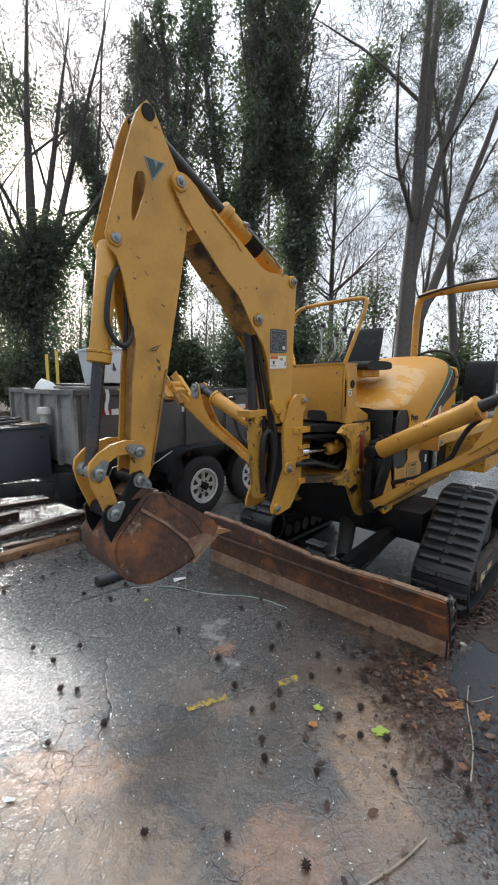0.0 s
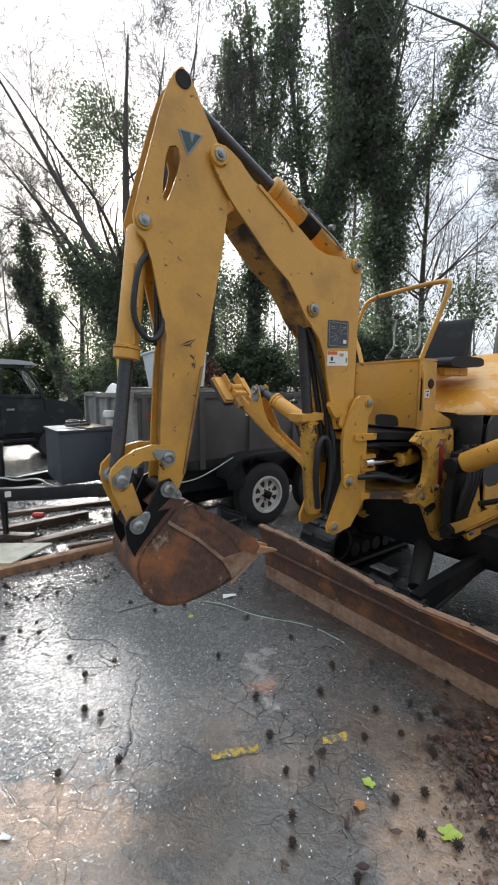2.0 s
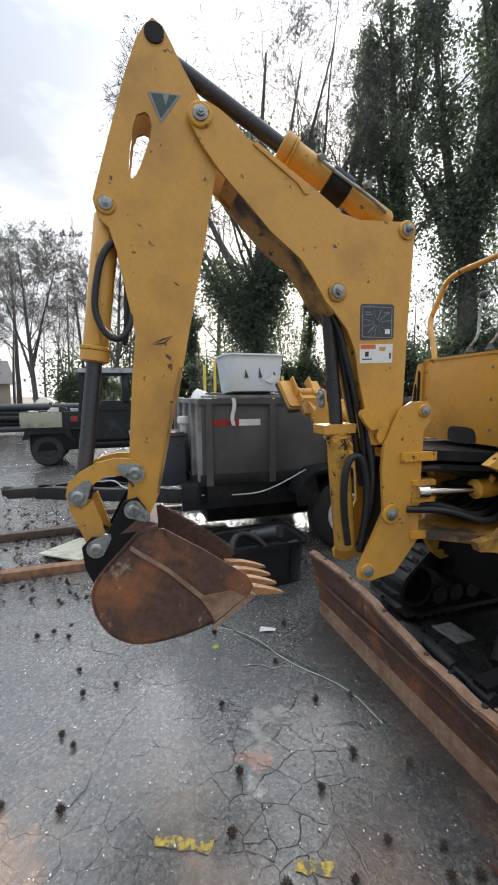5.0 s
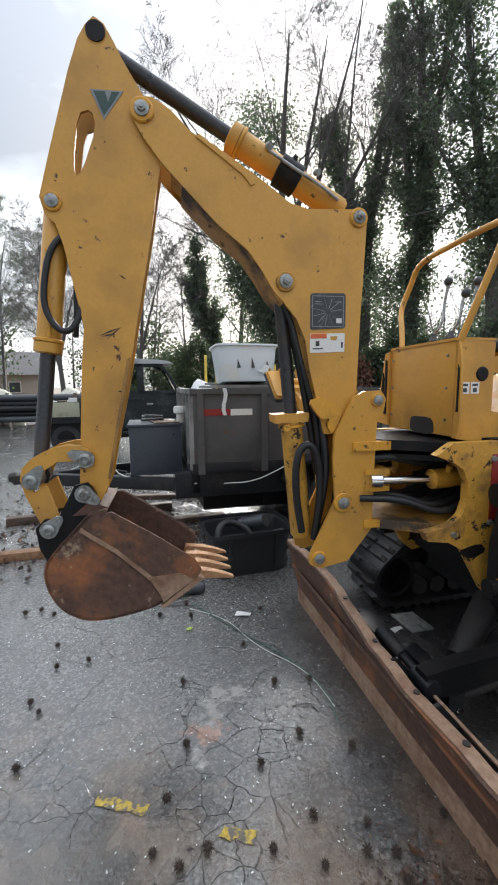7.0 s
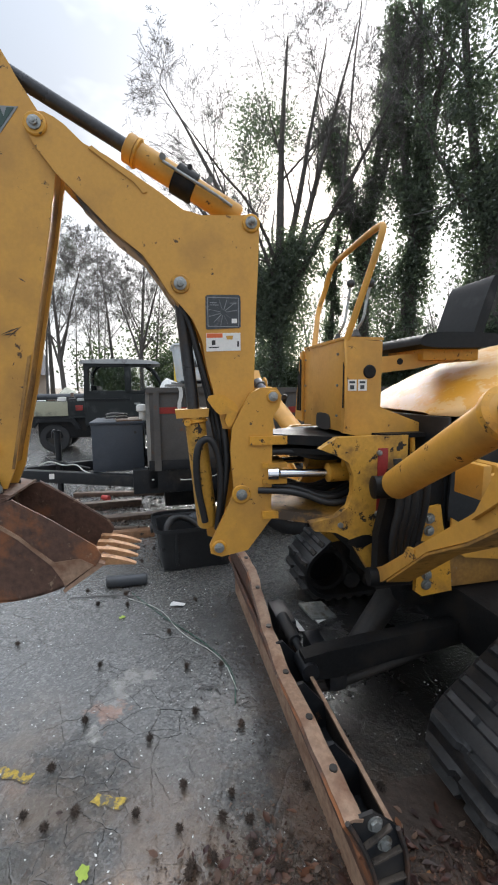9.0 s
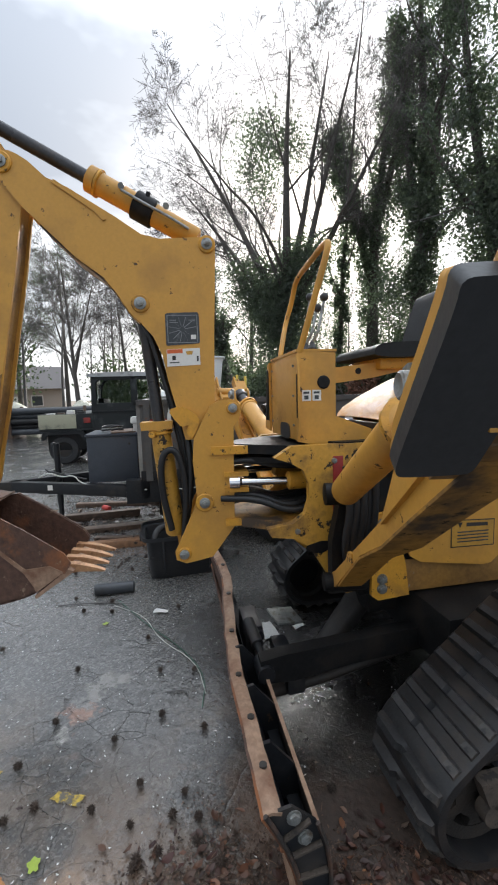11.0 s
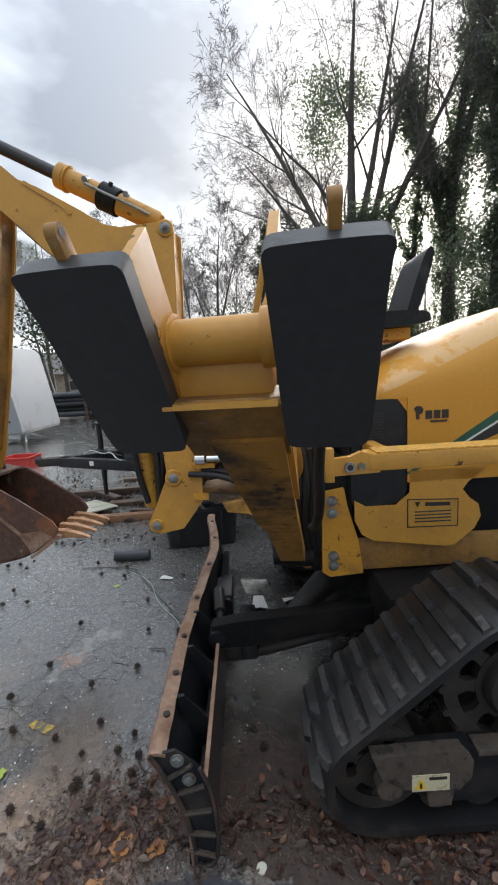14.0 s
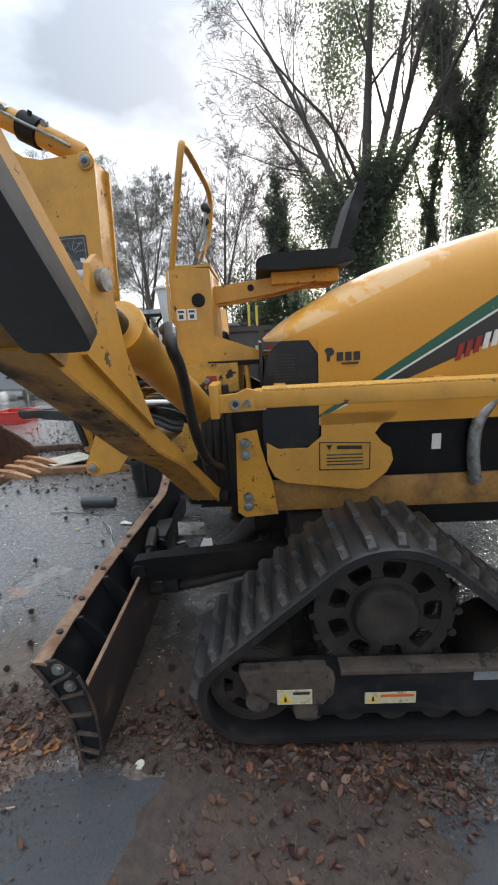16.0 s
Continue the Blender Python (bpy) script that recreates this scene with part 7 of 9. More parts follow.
# ---- black tote with pipe offcuts beside the trailer ----
tote = thing("plastic_tote", "black plastic tote full of pipe pieces", "tote", (-3.28, 2.14, 0), local=MACHINE)
rows = []
for z, gx, gy in ((0.0, 0.20, 0.30), (0.02, 0.21, 0.31), (0.32, 0.235, 0.335), (0.335, 0.24, 0.34), (0.34, 0.272, 0.372), (0.37, 0.272, 0.372)):
    rows.append([(gx * math.copysign(abs(math.cos(2 * math.pi * k / 32)) ** 0.3, math.cos(2 * math.pi * k / 32)), gy * math.copysign(abs(math.sin(2 * math.pi * k / 32)) ** 0.3, math.sin(2 * math.pi * k / 32)), z) for k in range(33)])
part("tote_body", join(sheet(rows, 0.006), box(-0.2, 0.2, -0.3, 0.3, 0, 0.008, 0), box(-0.21, 0.21, -0.31, 0.31, 0.18, 0.20, 0)), m_bin, tote, place=Matrix.Translation((-3.28, 2.14, 0)) @ pose(0, 0, 0, 0, 0, 4))

for gy in (-0.39, 0.39):
    part("handle", box(-0.07, 0.07, gy * 0.96 - 0.012, gy * 0.96 + 0.012, 0.295, 0.335, 0.006), m_bin, tote, place=Matrix.Translation((-3.28, 2.14, 0)) @ pose(0, 0, 0, 0, 0, 4))
for gx in (-0.12, 0.12):
    part("side_rib", box(0.222, 0.238, gx * 1.6 - 0.012, gx * 1.6 + 0.012, 0.05, 0.33, 0.004), m_bin, tote, place=Matrix.Translation((-3.28, 2.14, 0)) @ pose(0, 0, 0, 0, 0, 4))


def tote_pipe(label, a, b, r, mt):
    t = thing("pipe_piece", label, "pipe", a, group="pipe pieces", local=MACHINE)
    part("pipe", join(turned(a, b, [(0, r), (0.03, r), (0.032, r * 1.12), (0.07, r * 1.12), (0.072, r), ((Vector(b) - Vector(a)).length, r)])), mt, t)
    d = (Vector(b) - Vector(a)).normalized()
    part("bore", rod(Vector(b) - d * 0.002, Vector(b) + d * 0.0015, r * 0.86), m_ink, t)


tote_pipe("short grey plastic pipe lying in the tote", (-3.40, 2.12, 0.31), (-3.22, 2.30, 0.40), 0.055, m_pvc)
tote_pipe("short dark plastic pipe lying in the tote", (-3.15, 2.25, 0.27), (-3.10, 2.42, 0.32), 0.04, m_hose)
loop_t = thing("pipe_piece", "bent black drain hose in the tote", "pipe", (-3.3, 2.0, 0.36), group="pipe pieces", local=MACHINE)
part("hose", pipe([(-3.15, 1.88, 0.26), (-3.22, 1.9, 0.37), (-3.30, 2.0, 0.39), (-3.28, 2.12, 0.34), (-3.22, 2.2, 0.26)], 0.03), m_hose, loop_t)

# ---- dark utility vehicle ----
utv = thing("utility_vehicle", "dark utility vehicle with grey cab roof and tipped bed", "vehicle", (-10.7, 0.9, 0), local=MACHINE)
cab = part("cab_frame", join(*[pipe([(x, 0.30, 0.85), (x, 0.26, 1.5), (x, 0.34, 2.06), (x, 1.2, 2.08), (x, 1.75, 2.05), (x, 2.08, 1.45), (x, 2.12, 1.1)], 0.035) for x in (-10.02, -11.38)], *[rod((-10.02, y, z), (-11.38, y, z), 0.03) for y, z in ((0.34, 2.05), (1.75, 2.05), (0.27, 1.4))], pipe([(-10.02, 1.25, 0.9), (-10.02, 1.22, 1.5), (-10.02, 1.2, 2.06)], 0.03)), m_darkgreen, utv)
part("roof", plate(smooth_poly([(0.16, 2.06), (0.22, 2.13), (1.0, 2.17), (1.85, 2.13), (2.02, 2.04), (1.9, 2.05), (0.25, 2.05)], 1), -11.45, -9.95, 0.02), m_roof, utv, "pale grey moulded cab roof")
part("windscreen", sheet([[(-10.05, 2.06, 1.42), (-11.35, 2.06, 1.42)], [(-10.05, 1.78, 2.0), (-11.35, 1.78, 2.0)]], 0.006), m_glass, utv)
part("side_window", box(-10.03, -10.02, 0.34, 1.18, 1.42, 2.0, 0.002), m_glass, utv)
part("door_window", plate([(1.30, 1.38), (1.30, 2.0), (1.72, 2.0), (2.02, 1.42)], -10.03, -10.02, 0.002), m_glass, utv)
part("window_frame", join(box(-10.05, -9.99, 0.26, 0.36, 1.36, 2.06, 0.01), box(-10.05, -9.99, 1.16, 1.31, 1.30, 2.06, 0.01), box(-10.05, -9.99, 0.30, 2.0, 1.34, 1.43, 0.01), box(-10.05, -9.99, 0.30, 1.75, 1.97, 2.06, 0.01)), m_darkgreen, utv, "dark moulded window frame")
part("rear_window", box(-11.3, -10.1, 0.29, 0.30, 1.42, 2.0, 0.002), m_glass, utv)
part("door", plate([(1.28, 0.62), (1.26, 1.35), (2.06, 1.32), (2.1, 0.75), (1.95, 0.62)], -10.0, -9.96, 0.01), m_darkgreen, utv)
part("seat_bench", join(box(-11.3, -10.1, 0.5, 1.0, 0.8, 1.0, 0.04), box(-11.3, -10.1, 0.38, 0.52, 1.0, 1.55, 0.04)), m_vinyl, utv)
part("steering_wheel", ring_band((0, 0), 0.18, 0.15, -0.02, 0.02), m_pad, utv, place=Matrix.Translation((-10.4, 1.55, 1.4)) @ pose(0, 0, 0, 0, 60, 90))
part("hood", plate(smooth_poly([(2.05, 0.62), (2.05, 1.36), (2.5, 1.28), (2.85, 1.10), (2.9, 0.62)], 1), -11.35, -10.0, 0.02), m_darkgreen, utv)
part("chassis", box(-11.3, -10.05, -0.8, 2.8, 0.34, 0.80, 0.03), m_black, utv)
for x in (-10.02, -11.40):
    part("side_panel", plate([(0.24, 0.66), (0.24, 1.38), (1.30, 1.36), (1.30, 0.56), (0.42, 0.56)], x, x + 0.03, 0.01), m_darkgreen, utv)
part("side_step", box(-9.99, -9.90, 0.35, 1.85, 0.44, 0.50, 0.012), m_blacksteel, utv)
part("belt_rail", box(-9.99, -9.965, 0.24, 2.05, 1.20, 1.245, 0.008), m_vinyl, utv)
part("door_handle", box(-9.96, -9.93, 1.36, 1.50, 1.10, 1.14, 0.006), m_steel, utv)
part("rear_fender", plate([(-0.92, 0.62), (-0.86, 0.80), (0.02, 0.80), (0.14, 0.56), (0.05, 0.54), (-0.06, 0.72), (-0.78, 0.72), (-0.84, 0.60)], -10.08, -9.94, 0.008), m_vinyl, utv)
part("cab_back", box(-11.38, -10.0, 0.25, 0.29, 0.60, 1.42, 0.01), m_darkgreen, utv)
part("dashboard", box(-11.3, -10.06, 1.80, 2.05, 0.70, 1.40, 0.03), m_vinyl, utv)
part("tailgate_lamp", box(-9.985, -9.95, 0.05, 0.20, 0.98, 1.10, 0.006), m_red, utv)
bed = part("cargo_bed", join(box(-11.4, -9.98, -0.95, 0.24, 0.80, 0.84, 0.01), box(-10.02, -9.98, -0.95, 0.24, 0.84, 1.20, 0.008), box(-11.4, -11.36, -0.95, 0.24, 0.84, 1.20, 0.008), box(-11.36, -10.02, 0.20, 0.24, 0.84, 1.20, 0.008), box(-11.36, -10.02, -0.95, -0.91, 0.84, 1.20, 0.008)), m_darkgreen, utv)
part("bed_panel", box(-9.98, -9.955, -0.95, -0.12, 0.86, 1.19, 0.01), m_bedpanel, bed, "pale dented bed panel")
for k in range(7):
    part("bed_clutter", box(-10.2 - 0.13 * k, -10.1 - 0.13 * k, -0.8 + 0.13 * (k * 5 % 7), -0.62 + 0.13 * (k * 5 % 7), 0.84, 1.22 + 0.03 * (k % 3), 0.02), (m_paper, m_hose, m_white, m_wood)[k % 4], bed)
for x in (-10.15, -11.25):
    for y in (-0.45, 2.25):
        w = part("wheel", turned((x - 0.12, y, 0.35), (x + 0.4, y, 0.35), [(0, 0.22), (0.01, 0.31), (0.05, 0.345), (0.12, 0.35), (0.19, 0.345), (0.235, 0.31), (0.24, 0.2), (0.2, 0.17)], 32), m_tyre, utv)
        part("rim", turned((x + 0.06, y, 0.35), (x + 0.4, y, 0.35), [(0, 0.16), (0.02, 0.16), (0.03, 0.06)], 20), m_mud, w)
part("mud_guard", plate([(1.85, 0.6), (1.9, 0.85), (2.25, 0.95), (2.6, 0.85), (2.65, 0.6), (2.55, 0.6), (2.25, 0.78), (1.95, 0.6)], -10.1, -9.95, 0.01), m_darkgreen, utv)

# ---- white enclosed trailer, red crate ----
wt = thing("enclosed_trailer", "white enclosed cargo trailer with rounded edges", "trailer", (-12.0, -5.5, 0), local=MACHINE)
part("shell", plate([(-8.6, 0.36), (-3.45, 0.36), (-3.48, 0.60), (-3.82, 2.55), (-3.95, 2.70), (-8.5, 2.70), (-8.6, 2.6)], -13.1, -10.75, 0.06), m_whitetrailer, wt)
part("skid_rail", box(-13.1, -10.74, -8.6, -3.47, 0.28, 0.37, 0.01), m_steel, wt)
part("door_latch", box(-10.75, -10.72, -3.85, -3.73, 0.62, 0.67, 0.004), m_mud, wt)
for y in (-5.6, -6.35):
    part("wheel", turned((-10.95, y, 0.34), (-10.4, y, 0.34), [(0, 0.25), (0.02, 0.32), (0.1, 0.34), (0.18, 0.32), (0.2, 0.2)], 28), m_tyre, wt)
part("support_leg", box(-11.4, -11.3, -3.8, -3.7, 0, 0.3, 0.005), m_steel, wt)
crate = thing("red_crate", "bright red plastic crate on wet asphalt", "crate", (-7.45, -1.75, 0), local=MACHINE)
part("crate_body", join(box(-7.7, -7.2, -2.05, -1.5, 0.0, 0.02, 0.003), box(-7.7, -7.68, -2.05, -1.5, 0.02, 0.2, 0.003), box(-7.22, -7.2, -2.05, -1.5, 0.02, 0.2, 0.003), box(-7.68, -7.22, -2.05, -2.03, 0.02, 0.2, 0.003), box(-7.68, -7.22, -1.52, -1.5, 0.02, 0.2, 0.003)), m_litebark, crate)
part("crate_rim", join(box(-7.72, -7.18, -2.07, -2.03, 0.2, 0.23, 0.004), box(-7.72, -7.18, -1.52, -1.48, 0.2, 0.23, 0.004), box(-7.22, -7.18, -2.03, -1.52, 0.2, 0.23, 0.004), box(-7.72, -7.68, -2.03, -1.52, 0.2, 0.23, 0.004)), m_litebark, crate)
redcap = thing("red_can", "small red can on the asphalt behind the bucket", "can", (-5.35, 1.15, 0), local=MACHINE)
part("can", turned((-5.5, 1.1, 0.035), (-5.38, 1.22, 0.035), [(0, 0.03), (0.01, 0.035), (0.12, 0.035), (0.13, 0.03)]), m_litebark, redcap)

# ---- stacked pipes at the far side of the yard ----
rack = thing("pipe_rack", "low timber rack under stacked black drain pipes", "rack", (-19.0, -4.0, 0), local=MACHINE)
for y in (-7.5, -4.5, -1.5):
    part("bearer", box(-19.9, -18.2, y - 0.1, y + 0.1, 0, 0.14, 0.01), m_wood, rack)
    for x in (-19.9, -18.25):
        part("upright", box(x - 0.05, x + 0.05, y - 0.06, y + 0.06, 0, 1.3, 0.01), m_wood, rack)
for row in range(5):
    for k in range(5 - (row % 2)):
        x = -19.62 + 0.31 * k + 0.155 * (row % 2)
        z = 0.14 + 0.125 + 0.215 * row
        pp = thing("drain_pipe", "long black plastic drain pipe on the rack", "pipe", (x, -4.5, z), group="stacked drain pipes", local=MACHINE)
        part("pipe", rod((x, -8.6, z), (x, -0.4, z), 0.124, seg=18), m_pvc if (row * 3 + k) % 4 == 0 else m_hose, pp)
for k, (x, y) in enumerate(((-20.6, -2.0), (-20.8, -5.0))):
    p = thing("sand_sack", "pale full sack on the ground by the pipes", "sack", (x, y, 0), group="sacks", local=MACHINE)
    bm = bmesh.new()
    bmesh.ops.create_icosphere(bm, subdivisions=3, radius=1)
    for v in bm.verts:
        v.co = Vector((v.co.x * 0.6, v.co.y * 0.9, max(0, v.co.z * 1.5))) * (1 + 0.15 * noise.noise(v.co * 2))
    bm.transform(Matrix.Translation((x, y, 0)))
    part("sack", finish(bm, 0, 60), m_panel, p)

# ---- lumber and sheet on the ground ----
def lumber(label, a, b, w, h, z=0.0):
    t = thing("lumber", label, "lumber", ((a[0] + b[0]) / 2, (a[1] + b[1]) / 2, z), group="loose lumber", local=MACHINE)
    d = Vector((b[0] - a[0], b[1] - a[1], 0))
    bm = box(-w / 2, w / 2, 0, d.length, 0, h, 0.006)
    bm.transform(Matrix.Translation((a[0], a[1], z)) @ pose(0, 0, 0, 0, 0, math.degrees(math.atan2(-d.x, d.y))))
    part("beam", bm, m_newwood if "brown" in label else m_wood, t)


lumber("long wet brown timber beam on the asphalt", (-3.90, 0.0), (-3.95, 1.78), 0.10, 0.075)
lumber("dark weathered timber beam on the asphalt", (-4.94, -0.2), (-5.10, 1.62), 0.10, 0.09)
lumber("grey timber lying under the trailer tongue", (-4.52, 0.86), (-4.62, 2.2), 0.14, 0.05)
lumber("short timber block under the trailer jack", (-5.0, 0.55), (-4.62, 0.95), 0.10, 0.07, 0.012)
lumber("split timber lying near the tongue", (-5.75, 0.7), (-5.5, 2.3), 0.09, 0.06)
lumber("thin board lying near the tongue", (-4.25, 1.2), (-4.1, 1.9), 0.08, 0.03)
diffuser = thing("acrylic_panel", "dirty cream acrylic panel lying on lumber", "panel", (-4.3, 0.66, 0.0), local=MACHINE)
bm = zpoly([(-4.36, 0.28), (-4.72, 0.62), (-4.22, 1.06), (-3.92, 0.68)], 0.0, 0.014, 0.004)
bm.transform(Matrix.Translation((-4.3, 0.66, 0.05)) @ pose(0, 0, 0, 3, -4, 0) @ Matrix.Translation((4.3, -0.66, 0)))
part("panel", bm, m_panel, diffuser)
offcut = thing("pipe_offcut", "dark grey pipe offcut lying under the bucket", "pipe", (-2.89, 1.57, 0), local=MACHINE)
part("pipe", turned((-2.885, 1.43, 0.045), (-2.885, 1.73, 0.042), [(0, 0.034), (0.004, 0.042), (0.29, 0.042), (0.298, 0.036)]), m_pvc, offcut)
part("bore", rod((-2.885, 1.427, 0.045), (-2.885, 1.4305, 0.045), 0.033), m_ink, offcut)

# ---- distant house ----
house = thing("house", "pale low house with a grey roof among trees", "house", (-49, 22, 0), turn=68)
part("wall", box(-6, 6, -4, 4, 0, 3, 0.02), m_housewall, house)
part("roof", plate([(-4.6, 2.9), (4.6, 2.9), (0, 5.6)], -6.5, 6.5, 0.02), m_houseroof, house)
for x in (-4, -1.2, 3.4):
    wd = part("window", box(x - 0.6, x + 0.6, -4.05, -3.98, 1.0, 2.2, 0.01), m_white, house)
    part("pane", box(x - 0.5, x + 0.5, -4.07, -4.05, 1.1, 2.1, 0.0), m_decal, wd)
part("door", box(0.8, 1.7, -4.05, -3.98, 0, 2.1, 0.01), m_white, house)

# ---- trees ----
class Wood:
    """Collects tapered segments of a tree."""

    def __init__(self, seed):
        self.rng = np.random.default_rng(seed)
        self.thick, self.thin, self.path = [], [], []

    def limb(self, start, way, length, radius, depth, spec):
        """Grows one limb and its side limbs. spec: per depth (side limbs, length share, spread, step)."""
        rng = self.rng
        count, share, spread, step = spec[depth]
        n = max(2 if depth < 3 else 1, int(length / step))
        p, d = np.array(start, float), np.array(way, float)
        d /= np.linalg.norm(d)
        spots = sorted(rng.uniform(0.16 if depth else 0.32, 1.0, count)) if depth + 1 < len(spec) else []
        turn = rng.uniform(0, 2 * math.pi)
        bow = rng.normal(0, 0.035 if depth else 0.006, 3) + np.array([0, 0, 0.045 if depth == 1 else 0.02])
        k = 0
        for i in range(n):
            t0, t1 = i / n, (i + 1) / n
            d = d + bow * step + rng.normal(0, 0.05 + 0.03 * depth if depth else 0.02, 3)
            d /= np.linalg.norm(d)
            q = p + d * length / n
            r0, r1 = max(0.006, radius * (1 - 0.88 * t0)), max(0.006, radius * (1 - 0.88 * t1))
            (self.thick if r0 > 0.035 else self.thin).append((*p, *q, r0, r1))
            if depth <= 1:
                self.path.append((*p, *q, r0, depth))
            while k < len(spots) and spots[k] <= t1:
                f = (spots[k] - t0) * n
                turn += 2.4 + rng.normal(0, 0.5)
                e = np.cross(d, (0.31, 0.17, 0.93) if abs(d[2]) < 0.9 else (1.0, 0.2, 0.0))
                e /= np.linalg.norm(e)
                side = e * math.cos(turn) + np.cross(d, e) * math.sin(turn)
                a = spread * rng.uniform(0.65, 1.25)
                self.limb(p + (q - p) * f, d * math.cos(a) + side * math.sin(a), length * share * rng.uniform(0.7, 1.2) * (1.2 - 0.75 * spots[k]), max(0.0085, r1 * (0.5 if depth else 0.42)), depth + 1, spec)
                k += 1
            p = q


def segments_mesh(name, segs, sides):
    s = np.array(segs)
    p, q, r0, r1 = s[:, 0:3], s[:, 3:6], s[:, 6:7], s[:, 7:8]
    d = q - p
    d /= np.linalg.norm(d, axis=1, keepdims=True) + 1e-9
    ref = np.where(np.abs(d[:, 2:3]) > 0.9, np.array([[1.0, 0, 0]]), np.array([[0, 0, 1.0]]))
    u = np.cross(d, ref)
    u /= np.linalg.norm(u, axis=1, keepdims=True)
    w = np.cross(d, u)
    q = q + d * r1 * 0.6
    rings = []
    for base, r in ((p, r0), (q, r1)):
        for k in range(sides):
            a = 2 * math.pi * k / sides
            rings.append(base + r * (math.cos(a) * u + math.sin(a) * w))
    v = np.stack(rings, axis=1)
    n = len(s)
    off = np.arange(n)[:, None] * 2 * sides
    faces = [np.concatenate([off + k, off + (k + 1) % sides, off + sides + (k + 1) % sides, off + sides + k], axis=1) for k in range(sides)]
    return quads_mesh(name, v.reshape(-1, 3), np.concatenate(faces))


def ivy_points(wood, rng, count, reach, top, side_top):
    """Leaf places: a shaggy coat along trunk and limbs, with hanging clumps that stand out from it."""
    segs = [s for s in wood.path if s[2] < (top if s[7] == 0 else side_top) and s[6] > 0.03]
    if not segs:
        return np.zeros((0, 3))
    w = np.array([np.linalg.norm(np.array(s[3:6]) - np.array(s[0:3])) * (1.0 if s[7] == 0 else 0.55) for s in segs])
    w /= w.sum()

    def along(n):
        s = np.array(segs)[rng.choice(len(segs), n, p=w)]
        return s, s[:, 0:3] + (s[:, 3:6] - s[:, 0:3]) * rng.uniform(0, 1, (n, 1))

    coat = int(count * 0.42)
    s, c = along(coat)
    a = rng.uniform(0, 2 * math.pi, coat)
    r = s[:, 6] + reach * np.where(s[:, 7] == 0, 0.48, 0.3) * np.sqrt(rng.uniform(0.05, 1.0, coat))
    out = [c + np.stack([np.cos(a) * r, np.sin(a) * r, rng.normal(0, 0.12, coat)], axis=1)]
    tufts = max(6, count // 170)
    s, c = along(tufts)
    a = rng.uniform(0, 2 * math.pi, tufts)
    far = reach * np.where(s[:, 7] == 0, 1.0, 0.5) * rng.uniform(0.15, 0.85, tufts)
    size = reach * np.where(s[:, 7] == 0, 1.0, 0.65) * rng.uniform(0.16, 0.42, tufts)
    mid = c + np.stack([np.cos(a) * far, np.sin(a) * far, -0.3 * far], axis=1)
    rest = count - coat
    pick = rng.choice(tufts, rest, p=size ** 2 / (size ** 2).sum())
    out.append(mid[pick] + rng.normal(0, 0.62, (rest, 3)) * size[pick][:, None] * np.array([[1, 1, 1.5]]))
    pts = np.concatenate(out)
    return pts[pts[:, 2] > 0.1]


def tree(seed, x, y, height, radius, label, lean=(0, 0), limbs=9, ivy=0, reach=0.8, ivy_top=10.0, side_top=7.0, forks=(), needles=0, sub=9, clumps=(), spec=None):
    t = thing("tree", label, "tree", (x, y, ground_height(x, y) - 0.05), group="trees round the yard")
    wd = Wood(seed)
    spec = spec or [(limbs, 0.42, 0.78, 0.9), (sub + 2, 0.46, 0.78, 0.6), (6, 0.5, 0.8, 0.5), (4, 0.55, 0.8, 0.45), (0, 0, 0, 0.5)]
    wd.limb((0, 0, 0), (lean[0], lean[1], 1), height, radius, 0, spec)
    main = len(wd.path)
    for fz, fx, fy, share in forks:
        knot = min((s for s in wd.path[:main] if s[7] == 0), key=lambda s: abs(s[2] - fz))
        wd.limb(knot[0:3], (fx, fy, 1), height * share, radius * 0.55, 0, spec)
    trunk = mesh_part("trunk", segments_mesh("trunk", wd.thick, 8), m_bark, t)
    for f in trunk.data.polygons:
        f.use_smooth = True
    if wd.thin:
        mesh_part("crown", segments_mesh("crown", wd.thin, 3), m_twig, t, "fine bare twigs")
    if ivy:
        pts = ivy_points(wd, wd.rng, ivy, reach, ivy_top, side_top)
        for cx, cy, cz, cr, n in clumps:
            pts = np.concatenate([pts, wd.rng.normal(0, cr * 0.5, (n, 3)) * np.array([[1, 1, 0.75]]) + np.array([[cx, cy, cz]])])
        mesh_part("ivy", quads_mesh("ivy", *leaf_quads(pts, 0.16, wd.rng)), m_ivy, t, "dark glossy climbing ivy")
    if needles:
        ends = np.array([s[3:6] for s in wd.thin])
        tufts = ends[wd.rng.integers(0, len(ends), needles // 45)]
        pts = tufts[wd.rng.integers(0, len(tufts), needles)] + wd.rng.normal(0, 1, (needles, 3)) * np.array([[0.22, 0.22, 0.12]])
        v, f = leaf_quads(pts, 0.2, wd.rng, ratio=0.09)
        mesh_part("needles", quads_mesh("needles", v, f), m_needles, t, "tufts of dull green needles")
    return t


